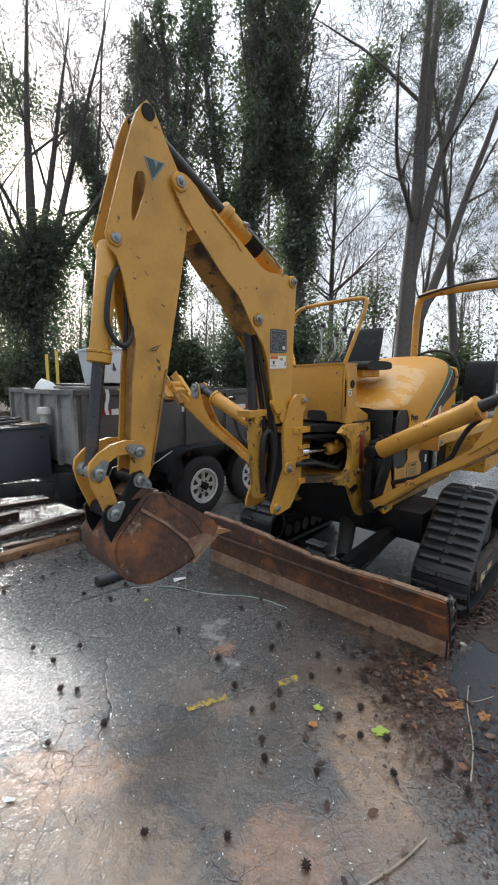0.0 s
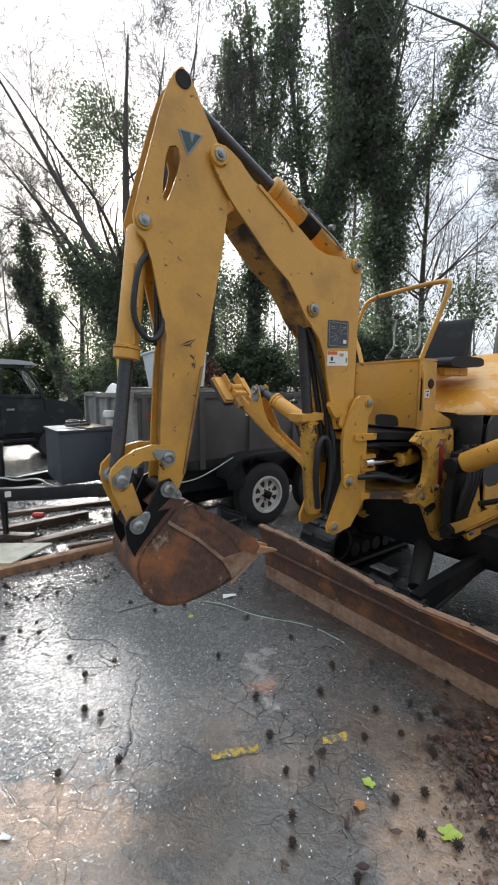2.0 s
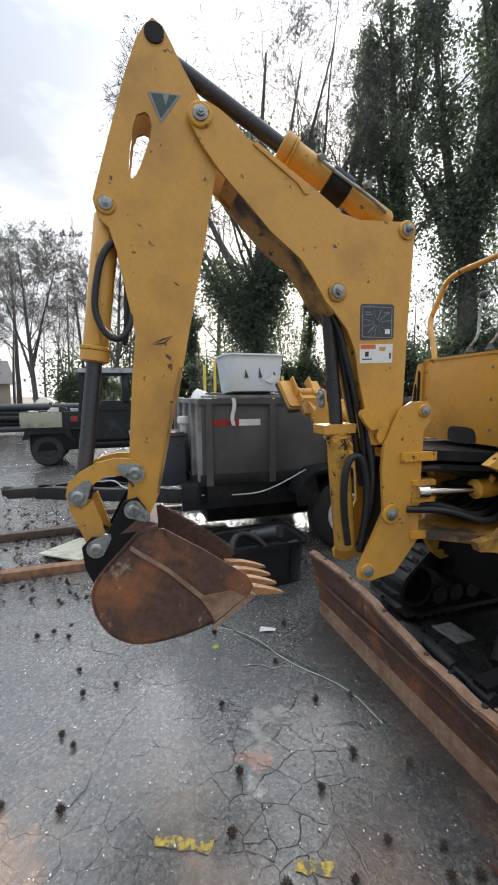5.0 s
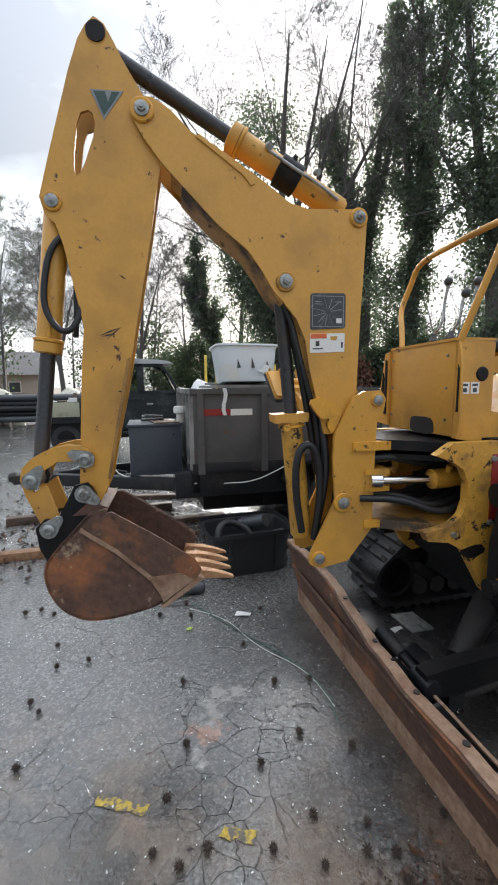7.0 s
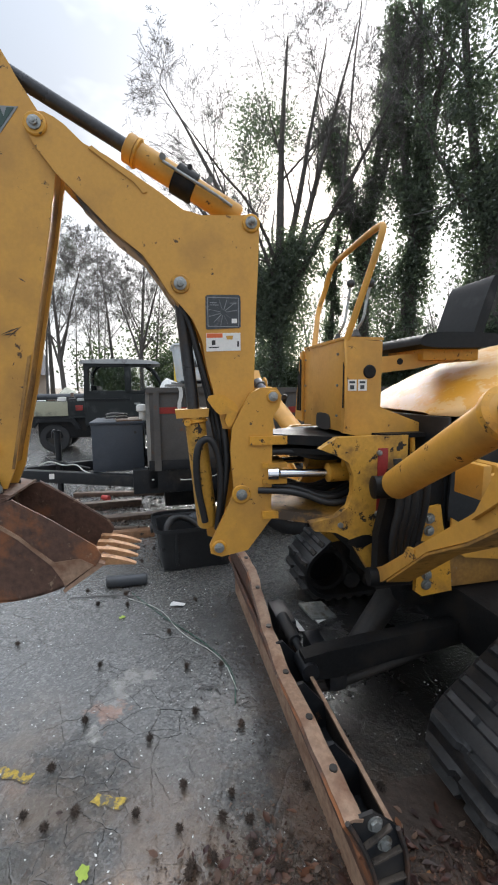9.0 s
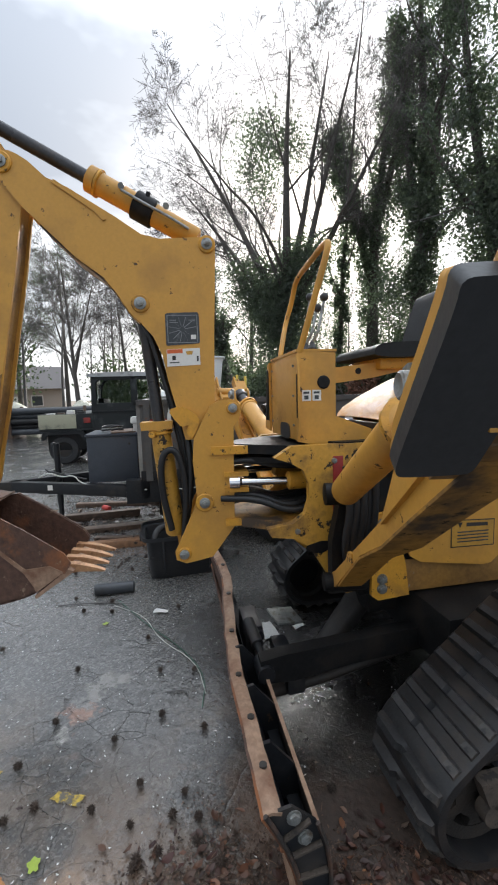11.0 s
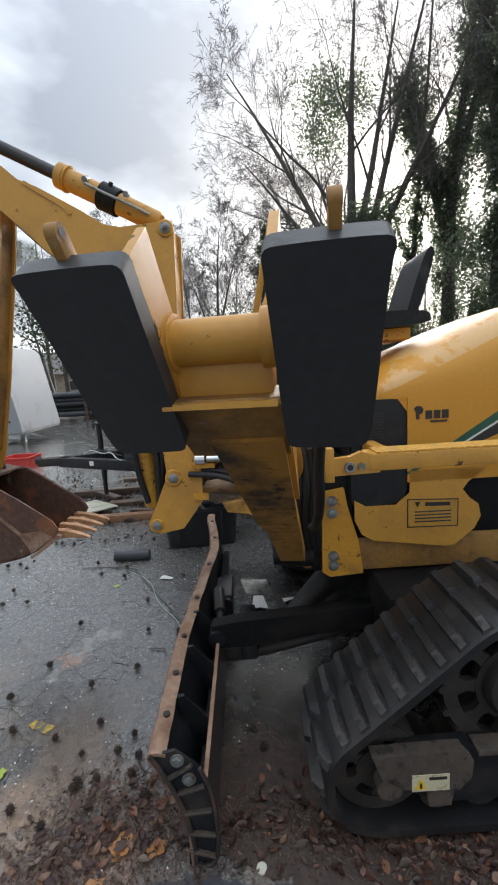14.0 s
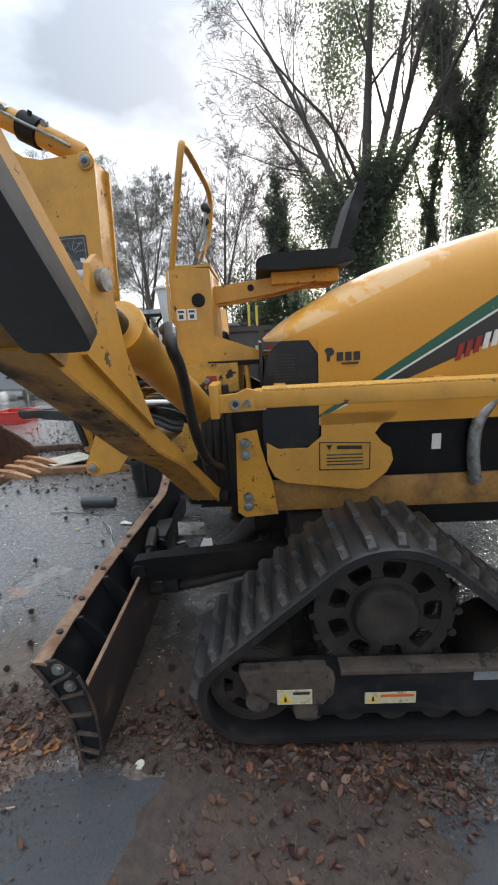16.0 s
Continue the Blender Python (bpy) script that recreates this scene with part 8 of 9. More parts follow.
IVY_LABEL = "tall tree thickly wrapped in dark ivy"
BARE_LABEL = "tall bare winter tree with fine branches"
FAN = [(9, 0.52, 0.74, 0.8), (10, 0.48, 0.78, 0.6), (7, 0.5, 0.8, 0.5), (4, 0.55, 0.8, 0.45), (0, 0, 0, 0.5)]
tree(11, -11.3, 22.0, 18.5, 0.42, "big forked bare tree with an ivy-clad trunk", (0.03, 0), 9, 26000, 1.5, 9.0, 7.5, ((4.6, -0.72, 0.1, 0.68), (5.4, 0.42, 0.0, 0.72), (5.8, -0.40, -0.2, 0.76), (6.2, 0.16, 0.15, 0.74), (5.0, -1.15, 0.1, 0.60), (6.0, 0.78, -0.1, 0.58)), clumps=((-2.0, 0.4, 14.6, 1.5, 900), (-1.0, 0.2, 15.4, 1.8, 1300), (-1.7, 0, 16.5, 1.4, 700), (-0.2, 0.4, 16.0, 1.5, 800), (0.5, 0.3, 14.9, 1.3, 500), (-1.2, 0, 13.2, 1.5, 500), (0, -0.2, 2.2, 2.6, 5000), (0, 0, 4.6, 2.4, 4500), (-0.2, 0, 6.8, 2.0, 3200)), spec=FAN)
tree(12, -13.6, 21.0, 9.8, 0.28, "broken leaning trunk wrapped in ivy", (-0.40, 0), 7, 13000, 0.75, 9.6, 8.0, ((4.2, -0.12, 0, 0.62), (5.5, -0.75, 0, 0.35)), sub=5)
tree(13, -9.1, 24.5, 22, 0.20, BARE_LABEL, (0.0, 0), 9, 7000, 0.55, 12, 8)
IVIED = [(7, 0.30, 0.72, 0.8), (7, 0.46, 0.75, 0.6), (5, 0.5, 0.8, 0.5), (3, 0.55, 0.8, 0.45), (0, 0, 0, 0.5)]
tree(14, -7.5, 26.0, 21.5, 0.44, IVY_LABEL, (-0.02, 0), 9, 27000, 1.0, 20.5, 13, ((7.5, -0.30, 0, 0.50), (9.5, -0.55, 0, 0.36), (10.5, 0.28, 0, 0.42)), spec=IVIED)
tree(15, -4.3, 22.5, 23, 0.46, IVY_LABEL, (0.0, 0), 10, 30000, 0.95, 22.0, 13, ((6.5, 0.10, 0.1, 0.62), (9.0, -0.26, 0.1, 0.48)), clumps=((-0.6, 0, 6.5, 1.7, 2200), (0.2, 0, 10.0, 1.4, 1500)), spec=IVIED)
tree(16, -0.3, 20.0, 22, 0.46, IVY_LABEL, (0.0, 0), 9, 32000, 1.15, 21.0, 13, ((5.0, -0.10, 0.1, 0.70), (8.5, 0.34, 0, 0.45)), clumps=((-0.6, 0, 8.0, 1.5, 1800), (0.5, 0, 12.5, 1.3, 1300), (-0.6, 0, 3.0, 1.8, 2200)), spec=IVIED)
tree(17, 2.4, 20.4, 22, 0.50, IVY_LABEL, (0.0, 0), 13, 32000, 1.15, 21.0, 12, ((6.5, 0.12, 0, 0.7), (8.0, 0.5, 0.1, 0.45), (10.0, -0.3, 0, 0.42)), clumps=((-0.5, 0, 8.0, 1.5, 1800), (0.2, 0, 4.0, 1.9, 2600), (-0.5, 0, 12.0, 1.2, 1200)), spec=IVIED)
tree(18, 6.3, 17.2, 21, 0.42, "tall dark forked bare trunk standing among twigs", (-0.045, 0), 4, 0, forks=((4.6, 0.085, 0.02, 0.78), (9.0, -0.06, -0.03, 0.5), (2.6, 0.36, 0.0, 0.66)), sub=4)
tree(19, 10.2, 20.5, 18, 0.26, "slender pine trunk with needle tufts", (-0.02, 0), 16, 0, needles=26000, sub=6)
tree(20, 4.4, 24.0, 17, 0.2, BARE_LABEL, (0.0, 0), 20, 0, sub=9)
tree(21, 9.5, 24.0, 14, 0.22, BARE_LABEL, (0.05, 0), 14, 0)
ROUND = [(13, 0.52, 0.72, 0.6), (10, 0.46, 0.66, 0.5), (7, 0.5, 0.66, 0.45), (4, 0.5, 0.6, 0.45), (0, 0, 0, 0.5)]
tree(22, -19.5, 19.3, 10.5, 0.17, BARE_LABEL, (0.03, 0), spec=ROUND, forks=((3.0, -0.35, 0, 0.6), (3.4, 0.35, 0.1, 0.6)))
tree(23, -22.1, 15.5, 10, 0.17, BARE_LABEL, (-0.03, 0), spec=ROUND, forks=((2.6, -0.4, 0, 0.6), (3.0, 0.35, 0.1, 0.65)))
PINE_LABEL = "tall pine with sparse needle tufts"
tree(24, -33.0, 21.0, 14, 0.22, PINE_LABEL, (0, 0), 14, 0, needles=16000, sub=5)
tree(25, -36.5, 18.5, 14, 0.23, PINE_LABEL, (0.02, 0), 14, 0, needles=16000, sub=5)
tree(30, -34.0, 14.5, 13, 0.22, PINE_LABEL, (-0.04, 0), 14, 0, needles=16000, sub=5)
tree(31, -39.0, 15.0, 15, 0.24, PINE_LABEL, (0.03, 0), 14, 0, needles=16000, sub=5)
tree(26, -29.0, 24.5, 13, 0.18, BARE_LABEL, (0.0, 0), 12, 0)
tree(27, 14.0, 22.0, 11, 0.2, "dark evergreen tree with drooping needles", (0, 0), 14, 0, needles=24000, sub=6)
tree(28, -16.5, 25.5, 15, 0.2, BARE_LABEL, (0.05, 0), 14, 0)
tree(29, 0.8, 27.0, 18, 0.2, BARE_LABEL, (0.02, 0), 14, 0)


# ---- undergrowth and far woods ----
def shrub(seed, x, y, rx, ry, h, count, mat, label):
    t = thing("shrub", label, "shrub", (x, y, ground_height(x, y) - 0.02), group="shrubs behind the yard")
    rng = np.random.default_rng(seed)
    u = rng.normal(size=(count, 3))
    u /= np.linalg.norm(u, axis=1, keepdims=True)
    lump = np.array([0.75 + 0.5 * noise.noise(Vector(a) * 2.2 + Vector((seed, 0, 0))) for a in u])[:, None]
    pts = u * lump * np.cbrt(rng.uniform(0.25, 1, (count, 1))) * np.array([[rx, ry, h / 2]]) + np.array([[0, 0, h / 2]])
    pts[:, 2] = np.maximum(pts[:, 2], 0.05)
    wd = Wood(seed)
    for k in range(4):
        wd.limb((0.2 * k - 0.3, 0, 0), (rng.normal(0, 0.3), rng.normal(0, 0.3), 1), h * 0.8, 0.06, 0, [(5, 0.5, 0.6, 0.4), (4, 0.5, 0.6, 0.3), (0, 0, 0, 0.3)])
    mesh_part("stem", segments_mesh("stem", wd.thick + wd.thin, 4), m_bark, t)
    mesh_part("foliage", quads_mesh("foliage", *leaf_quads(pts, 0.17, rng)), mat, t)


SHRUB = "dense dark evergreen shrub at the wood's edge"
shrub(41, -18.5, 24.0, 3.4, 2.2, 5.8, 16000, m_evergreen, SHRUB)
shrub(42, -13.0, 23.5, 3.2, 1.8, 3.8, 12000, m_evergreen, SHRUB)
shrub(43, -8.3, 21.8, 2.6, 1.6, 3.6, 12000, m_evergreen, SHRUB)
shrub(44, -3.8, 21.0, 2.8, 1.5, 4.4, 14000, m_evergreen, SHRUB)
shrub(45, 0.8, 19.8, 3.0, 1.6, 4.6, 16000, m_ivy, SHRUB)
shrub(46, 5.0, 21.5, 2.6, 1.6, 3.6, 10000, m_evergreen, SHRUB)
shrub(47, 9.5, 21.0, 2.8, 1.8, 3.6, 11000, m_evergreen, SHRUB)
shrub(48, 13.5, 19.0, 2.4, 2.0, 5.5, 12000, m_evergreen, SHRUB)
shrub(49, -5.6, 19.6, 0.9, 0.7, 3.2, 1500, m_redleaf, "young tree holding russet winter leaves")
shrub(50, -23.5, 26.0, 3.6, 2.2, 5.0, 11000, m_evergreen, SHRUB)
shrub(51, -28.5, 24.0, 4.0, 2.2, 4.2, 10000, m_evergreen, SHRUB)


def far_woods():
    """Bare far woods round the yard as one mass."""
    rng = np.random.default_rng(77)
    thin, leaf = [], []
    for k in range(150):
        az = radians(rng.uniform(-105, 62))
        dist = rng.uniform(34, 58)
        x, y = dist * math.sin(az), dist * math.cos(az)
        if math.hypot(x + 49, y - 22) < 11:
            continue
        wd = Wood(1000 + k)
        h = rng.uniform(8, 15)
        wd.limb((x, y, -0.3), (rng.normal(0, 0.05), rng.normal(0, 0.05), 1), h, 0.16, 0, [(11, 0.46, 0.7, 1.4), (7, 0.5, 0.66, 1.0), (4, 0.55, 0.66, 0.9), (0, 0, 0, 0.9)])
        thin += wd.thick + wd.thin
        if k % 3 == 0:
            n = 1500
            p = rng.normal(0, 1, (n, 3)) * np.array([[1.2, 1.2, 1.3]]) + np.array([[x, y, rng.uniform(2.0, h * 0.7)]])
            p[:, 2] = np.abs(p[:, 2])
            leaf.append(p)
    me = segments_mesh("far_woods", thin, 3)
    ob = mesh_part("far_woods", me, m_twig)
    tagged(ob, "far bare winter woods round the yard", "woods", kind="stuff")
    pts = np.concatenate(leaf)
    ob = mesh_part("far_evergreens", quads_mesh("far_evergreens", *leaf_quads(pts, 0.27, rng)), m_evergreen)
    tagged(ob, "dull green undergrowth in the far woods", "undergrowth", kind="stuff")


far_woods()

# ---- litter on the ground ----
def burr_mesh():
    """A spiky seed ball."""
    bm = bmesh.new()
    bmesh.ops.create_icosphere(bm, subdivisions=1, radius=0.011)
    spikes = [v.co.copy() for v in bm.verts] + [f.calc_center_median() for f in bm.faces]
    for s in spikes:
        d = s.normalized()
        o = d.orthogonal().normalized() * 0.0028
        p = d.cross(o)
        a = [bm.verts.new(d * 0.009 + o), bm.verts.new(d * 0.009 - o * 0.5 + p * 0.87), bm.verts.new(d * 0.009 - o * 0.5 - p * 0.87), bm.verts.new(d * 0.0195)]
        for i, j in ((0, 1), (1, 2), (2, 0)):
            bm.faces.new((a[i], a[j], a[3]))
    me = bpy.data.meshes.new("seed_burr")
    bm.to_mesh(me)
    bm.free()
    me.materials.append(m_burr)
    return me


BURR = burr_mesh()
lit_rng = random.Random(21)


def burr(x, y, s=1.0):
    ob = new("seed_burr", BURR)
    ob.matrix_world = pose(x, y, 0.0175 * s, lit_rng.uniform(0, 360), lit_rng.uniform(0, 360), lit_rng.uniform(0, 360)) @ Matrix.Scale(s, 4)
    tagged(ob, "spiky dark brown seed burr on wet asphalt", "seed burr", "seed burrs")


for x, y in ((-1.27, 2.24), (-1.00, 2.26), (-1.10, 2.13), (-0.96, 1.91), (-0.87, 1.90), (-0.66, 1.69), (-0.44, 2.42), (-0.36, 2.85), (-0.05, 2.68), (-0.87, 1.59), (-1.78, 2.32), (-2.27, 2.59), (-2.08, 2.68), (0.16, 1.89), (0.12, 1.80), (0.09, 2.80), (-1.22, 2.87), (0.57, 2.26), (0.02, 1.78), (0.34, 2.01), (0.50, 2.06), (0.68, 2.22)):
    burr(x, y, lit_rng.uniform(0.95, 1.25))
for x, y in ((0.73, 2.16), (0.60, 2.17), (0.20, 2.47), (0.61, 2.00), (0.65, 2.06), (0.92, 2.63), (1.02, 2.59), (-1.00, 2.80), (-0.17, 2.15), (0.68, 1.85), (0.14, 2.25), (0.43, 1.74), (0.50, 1.63), (0.07, 1.52), (0.28, 1.46), (-0.36, 1.23), (0.19, 1.13), (-0.07, 1.22), (0.06, 1.61), (0.84, 2.16), (0.97, 2.13)):
    burr(x, y, lit_rng.uniform(0.95, 1.25))
for _ in range(130):
    r = lit_rng.random()
    if r < 0.10:
        x, y = lit_rng.gauss(0.65, 0.3), lit_rng.gauss(1.85, 0.3)
    elif r < 0.22:
        x, y = lit_rng.uniform(-3.2, -0.4), lit_rng.uniform(2.4, 3.9)
    else:
        x, y = lit_rng.uniform(-6.0, -1.5), lit_rng.uniform(1.6, 6.5)
    burr(x, y, lit_rng.uniform(0.9, 1.25))


def litter_leaves(label, count, picker, size, mat, seed):
    """Curled pointed leaves with a midrib, lying at all angles on the ground."""
    rng = np.random.default_rng(seed)
    verts, faces = [], []
    for k in range(count):
        x, y = picker(rng)
        L = size * rng.uniform(0.6, 1.5)
        W = L * rng.uniform(0.32, 0.55)
        curl, fold, tilt, turn = rng.uniform(-0.1, 0.5), rng.uniform(0.0, 0.7), rng.normal(0, 0.22), rng.uniform(0, 2 * math.pi)
        c, sn = math.cos(turn), math.sin(turn)
        pts = []
        for t, w in ((-0.5, 0.0), (-0.22, 0.9), (0.12, 1.0), (0.5, 0.0)):
            for side in (-1, 0, 1):
                u, v = t * L, side * w * W * 0.5
                h = curl * 2.2 * t * t * L + fold * abs(v) + tilt * v
                pts.append([x + c * u - sn * v, y + sn * u + c * v, h])
        low = min(p[2] for p in pts)
        base = len(verts)
        verts += [(p[0], p[1], p[2] - low + 0.009 + 0.006 * rng.random()) for p in pts]
        for r in range(3):
            for q in range(2):
                a = base + 3 * r + q
                faces.append((a, a + 1, a + 4, a + 3))
    ob = mesh_part("leaf_litter", quads_mesh("leaf_litter", verts, faces), mat)
    tagged(ob, label, "leaves", kind="stuff")


def scatter(name, label, category, count, picker, size, mat, seed, lift=0.006, flat=0.8, ratio=0.55):
    rng = np.random.default_rng(seed)
    pts = np.array([picker(rng) for _ in range(count)])
    pts = np.concatenate([pts, lift + np.abs(rng.normal(0, lift, (count, 1)))], axis=1)
    v, f = leaf_quads(pts, size, rng, flat, ratio)
    v[:, 2] = np.maximum(v[:, 2], 0.002)
    ob = mesh_part(name, quads_mesh(name, v, f), mat)
    tagged(ob, label, category, kind="stuff")


def to_world(x, y):
    v = MACHINE @ Vector((x, y, 0))
    return v.x, v.y


def by_track(rng):
    """Round the near track and the near end of the blade."""
    k = rng.random()
    if k < 0.5:
        t = rng.uniform(0, 1)
        return 0.95 + 1.15 * t + rng.normal(0, 0.07), 2.20 + 0.86 * t + rng.normal(0, 0.07)
    if k < 0.82:
        u, v = rng.uniform(0, 1), rng.uniform(0, 1)
        return 1.50 + 0.62 * u + 0.14 * (1 - v) + rng.normal(0, 0.03), 1.75 + 1.0 * v + 0.2 * u
    return rng.normal(0.84, 0.12), rng.normal(1.98, 0.17)


def by_apron(rng):
    return rng.normal(0.75, 0.40), rng.normal(1.45, 0.36)


def far_litter(rng):
    return to_world(rng.uniform(-8, -3.2), rng.uniform(-1.0, 3.5))


litter_leaves("wet red-brown fallen leaves round the track", 750, by_track, 0.034, m_deadleaf, 61)
litter_leaves("scattered wet fallen leaves on the asphalt", 40, by_apron, 0.034, m_deadleaf, 62)
scatter("bark_crumbs", "dark crumbs of bark and soil", "litter", 12000, by_track, 0.012, m_crumb, 63, 0.004)
scatter("pine_straw", "matted brown straw and stems by the track", "litter", 1600, by_track, 0.05, m_straw, 68, 0.005, 0.85, 0.05)


def apron_dirt(rng):
    return rng.normal(1.0, 0.20), rng.normal(1.62, 0.34)


scatter("bark_crumbs", "dark crumbs of bark and soil", "litter", 6500, apron_dirt, 0.011, m_crumb, 66, 0.003)
litter_leaves("wet dark fallen leaves in a drift", 90, apron_dirt, 0.034, m_deadleaf, 67)
scatter("yard_crumbs", "dark crumbs on the wet yard", "litter", 900, far_litter, 0.05, m_burr, 64, 0.01, 0.5)
scatter("wood_scraps", "dark splinters and scraps round the trailer tongue", "litter", 420, lambda r: to_world(r.normal(-4.9, 0.6), r.normal(0.9, 0.7)), 0.09, m_straw, 69, 0.012, 0.7, 0.18)
scatter("yard_crumbs", "dark crumbs round the trailer tongue", "litter", 600, lambda r: to_world(r.normal(-4.8, 0.7), r.normal(0.9, 0.9)), 0.045, m_burr, 70, 0.012, 0.4, 0.7)
scatter("grit", "pale grit on the asphalt", "litter", 700, lambda r: (r.uniform(-1.6, 1.2), r.uniform(1.0, 3.4)), 0.011, m_paper, 65, 0.002)


def leaf(label, x, y, size, turn, mat):
    """A single lobed leaf, curled."""
    bm = bmesh.new()
    rim = []
    for k in range(16):
        a = 2 * math.pi * k / 16
        r = size * (0.55 + 0.45 * abs(math.cos(a * 2.5)))
        rim.append(bm.verts.new((r * math.cos(a), r * 0.75 * math.sin(a), 0.004 + 0.18 * abs(r * math.sin(a)))))
    mid = bm.verts.new((0, 0, 0.004))
    for k in range(16):
        bm.faces.new((mid, rim[k], rim[(k + 1) % 16]))
    bm.transform(pose(x, y, 0.0, 0, 0, turn))
    ob = part("fallen_leaf", finish(bm, 0, 60), mat)
    tagged(ob, label, "leaf", "large fallen leaves")


m_orangeleaf = material("orange_leaf", (0.36, 0.16, 0.05), 0.5, grain=0.25, grain_scale=80, bump=0.2)
m_limeleaf = material("yellow_green_leaf", (0.32, 0.42, 0.06), 0.45, grain=0.15, grain_scale=60, bump=0.1)
for x, y, s, a, mt, lab in ((1.23, 2.39, 0.035, 40, m_orangeleaf, "orange-brown lobed fallen leaf"), (0.34, 1.80, 0.03, 150, m_limeleaf, "fresh lime-green fallen leaf"), (0.60, 1.66, 0.045, 10, m_limeleaf, "torn lime-green fallen leaf"),
                            (-0.74, 2.80, 0.025, 70, m_limeleaf, "small yellow-green fallen leaf"), (1.02, 1.82, 0.05, 20, m_orangeleaf, "orange-brown lobed fallen leaf"), (0.98, 1.90, 0.045, 100, m_orangeleaf, "orange-brown lobed fallen leaf"), (1.12, 1.75, 0.04, 220, m_orangeleaf, "orange-brown lobed fallen leaf"),
                            (0.30, 1.70, 0.03, 45, m_orangeleaf, "orange-brown lobed fallen leaf"), (1.02, 2.10, 0.04, 80, m_orangeleaf, "orange-brown lobed fallen leaf"), (0.93, 2.02, 0.05, 300, m_orangeleaf, "orange-brown lobed fallen leaf")):
    leaf(lab, x, y, s, a, mt)

# bottle cap, scraps of paper, sticks, loose wire
tagged(part("bottle_cap", turned((1.30, 2.30, 0.0), (1.30, 2.30, 1), [(0, 0.016), (0.006, 0.017), (0.010, 0.014)], 20), m_panel), "pale round bottle cap among leaves", "bottle cap")
for x, y, s, a in ((-0.55, 3.12, 0.05, 20), (0.22, 3.35, 0.09, 140), (0.35, 3.5, 0.04, 60), (-0.9, 1.35, 0.02, 0), (0.05, 3.25, 0.03, 80)):
    bm = sheet([[(s * (i - 1), s * 0.5 * (j - 1) * (1.2 - 0.3 * i), 0.006 + 0.15 * s * abs(math.sin(i * 2.1 + j * 1.7))) for j in range(3)] for i in range(3)], 0.001)
    bm.transform(pose(x, y, 0, 0, 0, a))
    tagged(part("paper_scrap", bm, m_paper), "torn scrap of white paper on the asphalt", "scrap", "paper scraps")


def stick(label, pts, r):
    tagged(part("fallen_twig", pipe([(x, y, 0.6 * r + 0.002 + 0.006 * (k % 2)) for k, (x, y) in enumerate(pts)], r * 0.6, 6), m_paletwig if "pale" in label else m_twig), label, "twig", "fallen twigs")


stick("thin pale bent twig on the asphalt", ((1.15, 1.95), (1.05, 1.78), (1.0, 1.62), (0.88, 1.42)), 0.006)
stick("thin pale bent twig on the asphalt", ((1.24, 1.88), (1.12, 1.83), (1.03, 1.86)), 0.004)
stick("thin pale fallen twig", ((0.62, 1.22), (0.50, 1.14), (0.36, 1.08)), 0.006)
stick("forked dark twig by the bucket", ((-1.25, 2.75), (-1.05, 2.92), (-0.85, 3.06)), 0.007)
stick("forked dark twig by the bucket", ((-1.05, 2.92), (-0.98, 3.04), (-0.98, 3.12)), 0.005)
stick("small dark twig clump on the asphalt", ((0.10, 2.60), (0.17, 2.66), (0.22, 2.63)), 0.006)
for k, (mt, pts) in enumerate(((m_greencord, ((-0.95, 3.05), (-0.5, 2.95), (-0.1, 2.90), (0.18, 2.80), (0.32, 2.62))), (m_cord, ((-0.9, 2.98), (-0.6, 3.02), (-0.3, 2.88), (0.05, 2.86), (0.27, 2.70))))):
    tagged(part("loose_wire", pipe([(x, y, 0.006) for x, y in pts], 0.0026, 6), mt), "thin loose wire lying on the asphalt", "wire", "loose wires")

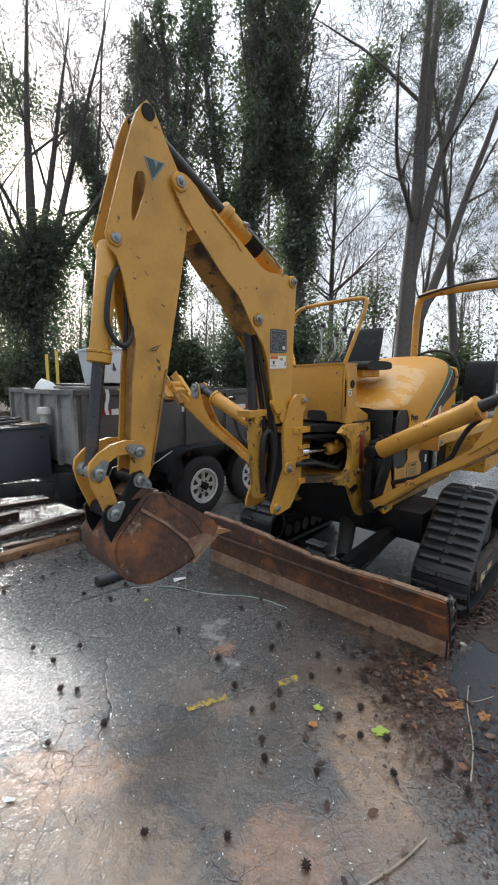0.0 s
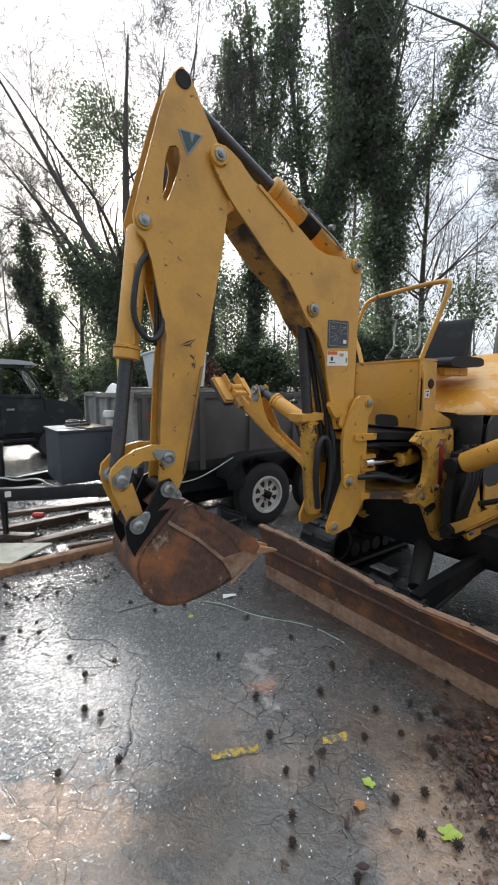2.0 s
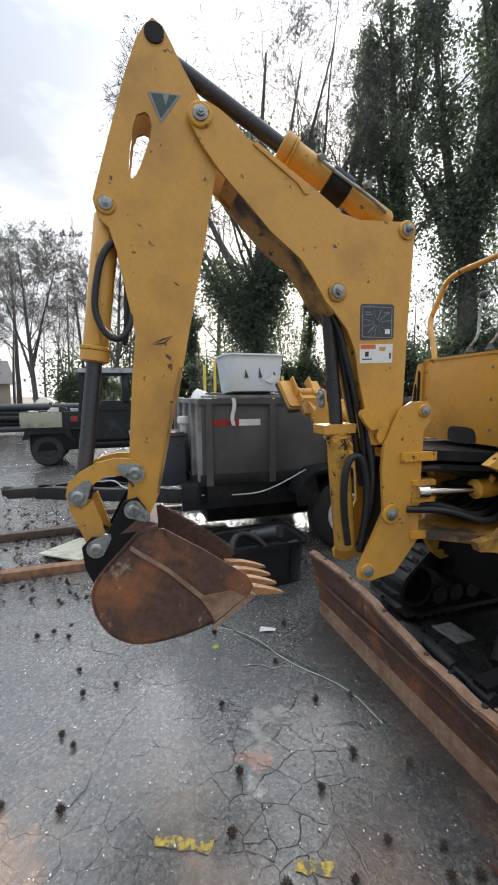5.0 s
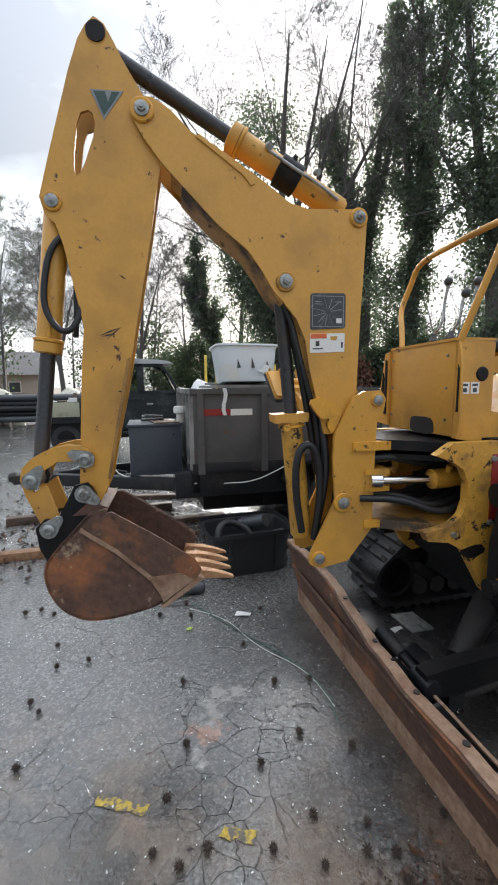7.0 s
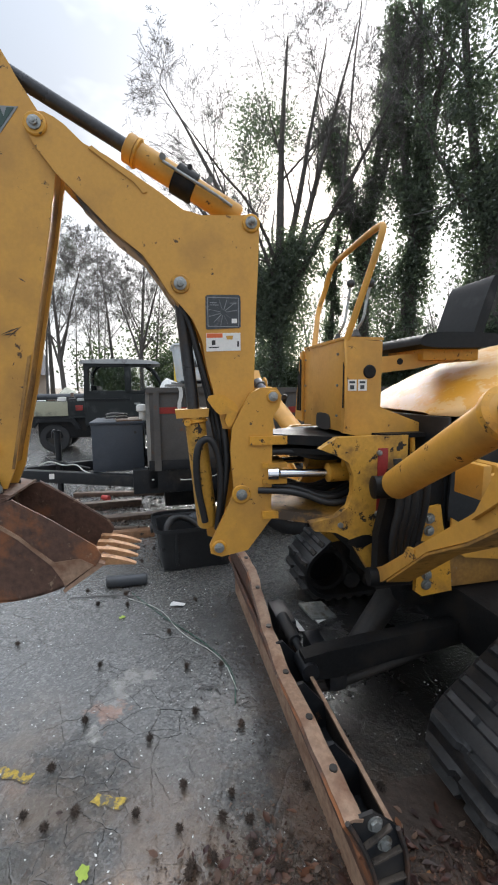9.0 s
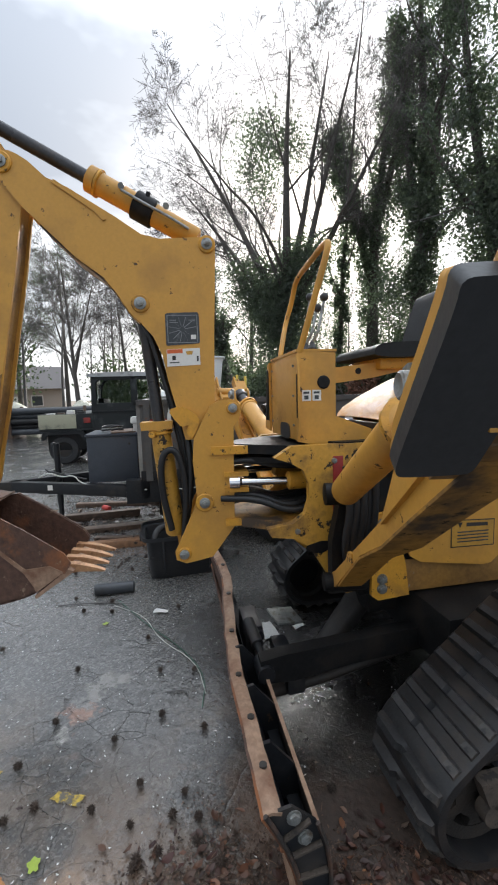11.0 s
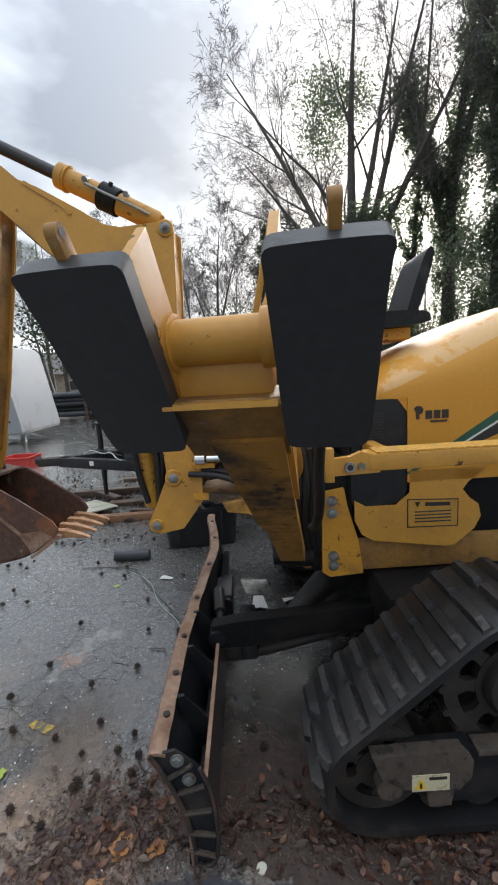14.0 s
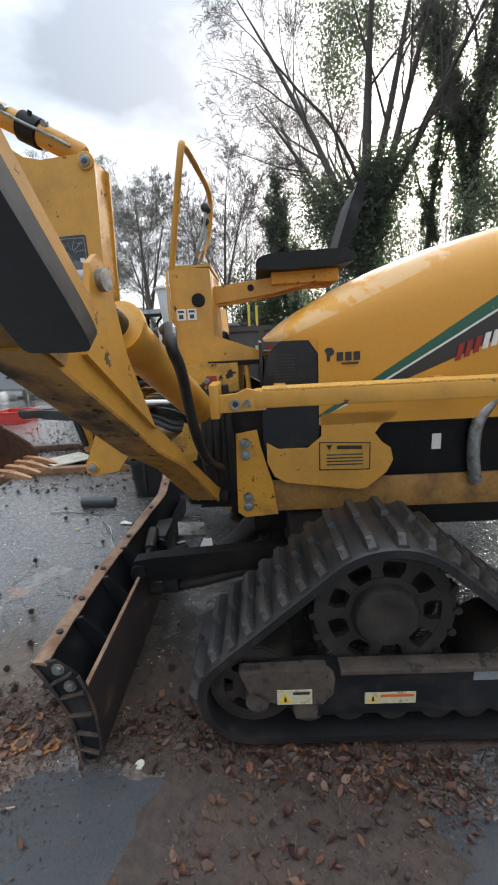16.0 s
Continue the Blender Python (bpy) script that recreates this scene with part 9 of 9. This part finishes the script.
# worn yellow paint marks and a newer strip of asphalt
def flat_patch(name, pts, z, mat, label, category, rough_edge=0.012, seed=1):
    rng = random.Random(seed)
    bm = bmesh.new()
    out = []
    for i, p in enumerate(pts):
        q = pts[(i + 1) % len(pts)]
        n = max(2, int(math.hypot(q[0] - p[0], q[1] - p[1]) / max(0.02, rough_edge * 2)))
        n = min(n, 24)
        for k in range(n):
            f = k / n
            out.append((p[0] + (q[0] - p[0]) * f + rng.uniform(-1, 1) * rough_edge, p[1] + (q[1] - p[1]) * f + rng.uniform(-1, 1) * rough_edge))
    bm.faces.new([bm.verts.new((x, y, z)) for x, y in out])
    bmesh.ops.recalc_face_normals(bm, faces=bm.faces)
    bm.faces.ensure_lookup_table()
    if bm.faces[0].normal.z < 0:
        bmesh.ops.reverse_faces(bm, faces=bm.faces)
    ob = part(name, bm, mat)
    return tagged(ob, label, category, kind="structure")


flat_patch("road_paint", [(-0.295, 1.775), (-0.10, 1.855), (-0.115, 1.89), (-0.31, 1.81)], 0.004, m_paintline, "worn yellow paint mark", "road paint", 0.008, 2)
flat_patch("road_paint", [(0.165, 1.945), (0.275, 1.995), (0.26, 2.03), (0.15, 1.985)], 0.004, m_paintline, "worn yellow paint mark", "road paint", 0.008, 3)
flat_patch("asphalt_strip", [(1.10, 2.06), (0.84, 1.16), (0.55, 0.0), (3.6, -0.2), (4.6, 4.4), (2.6, 3.35), (1.9, 2.78), (1.48, 2.42)], 0.004, m_patch, "smooth dark newer asphalt strip", "asphalt", 0.02, 4)
flat_patch("soil_strip", [(1.02, 2.13), (1.21, 2.24), (1.38, 2.37), (1.46, 2.24), (1.52, 2.10), (1.60, 1.85), (1.72, 1.5), (2.5, 1.9), (2.34, 2.55), (2.14, 2.82), (1.98, 2.86), (1.88, 2.92), (2.15, 3.25), (1.85, 3.45), (1.45, 2.95), (1.12, 2.72), (0.93, 2.48), (0.92, 2.30)], 0.0075, m_dirt, "damp brown soil and leaf mould by the track", "soil", 0.03, 5)
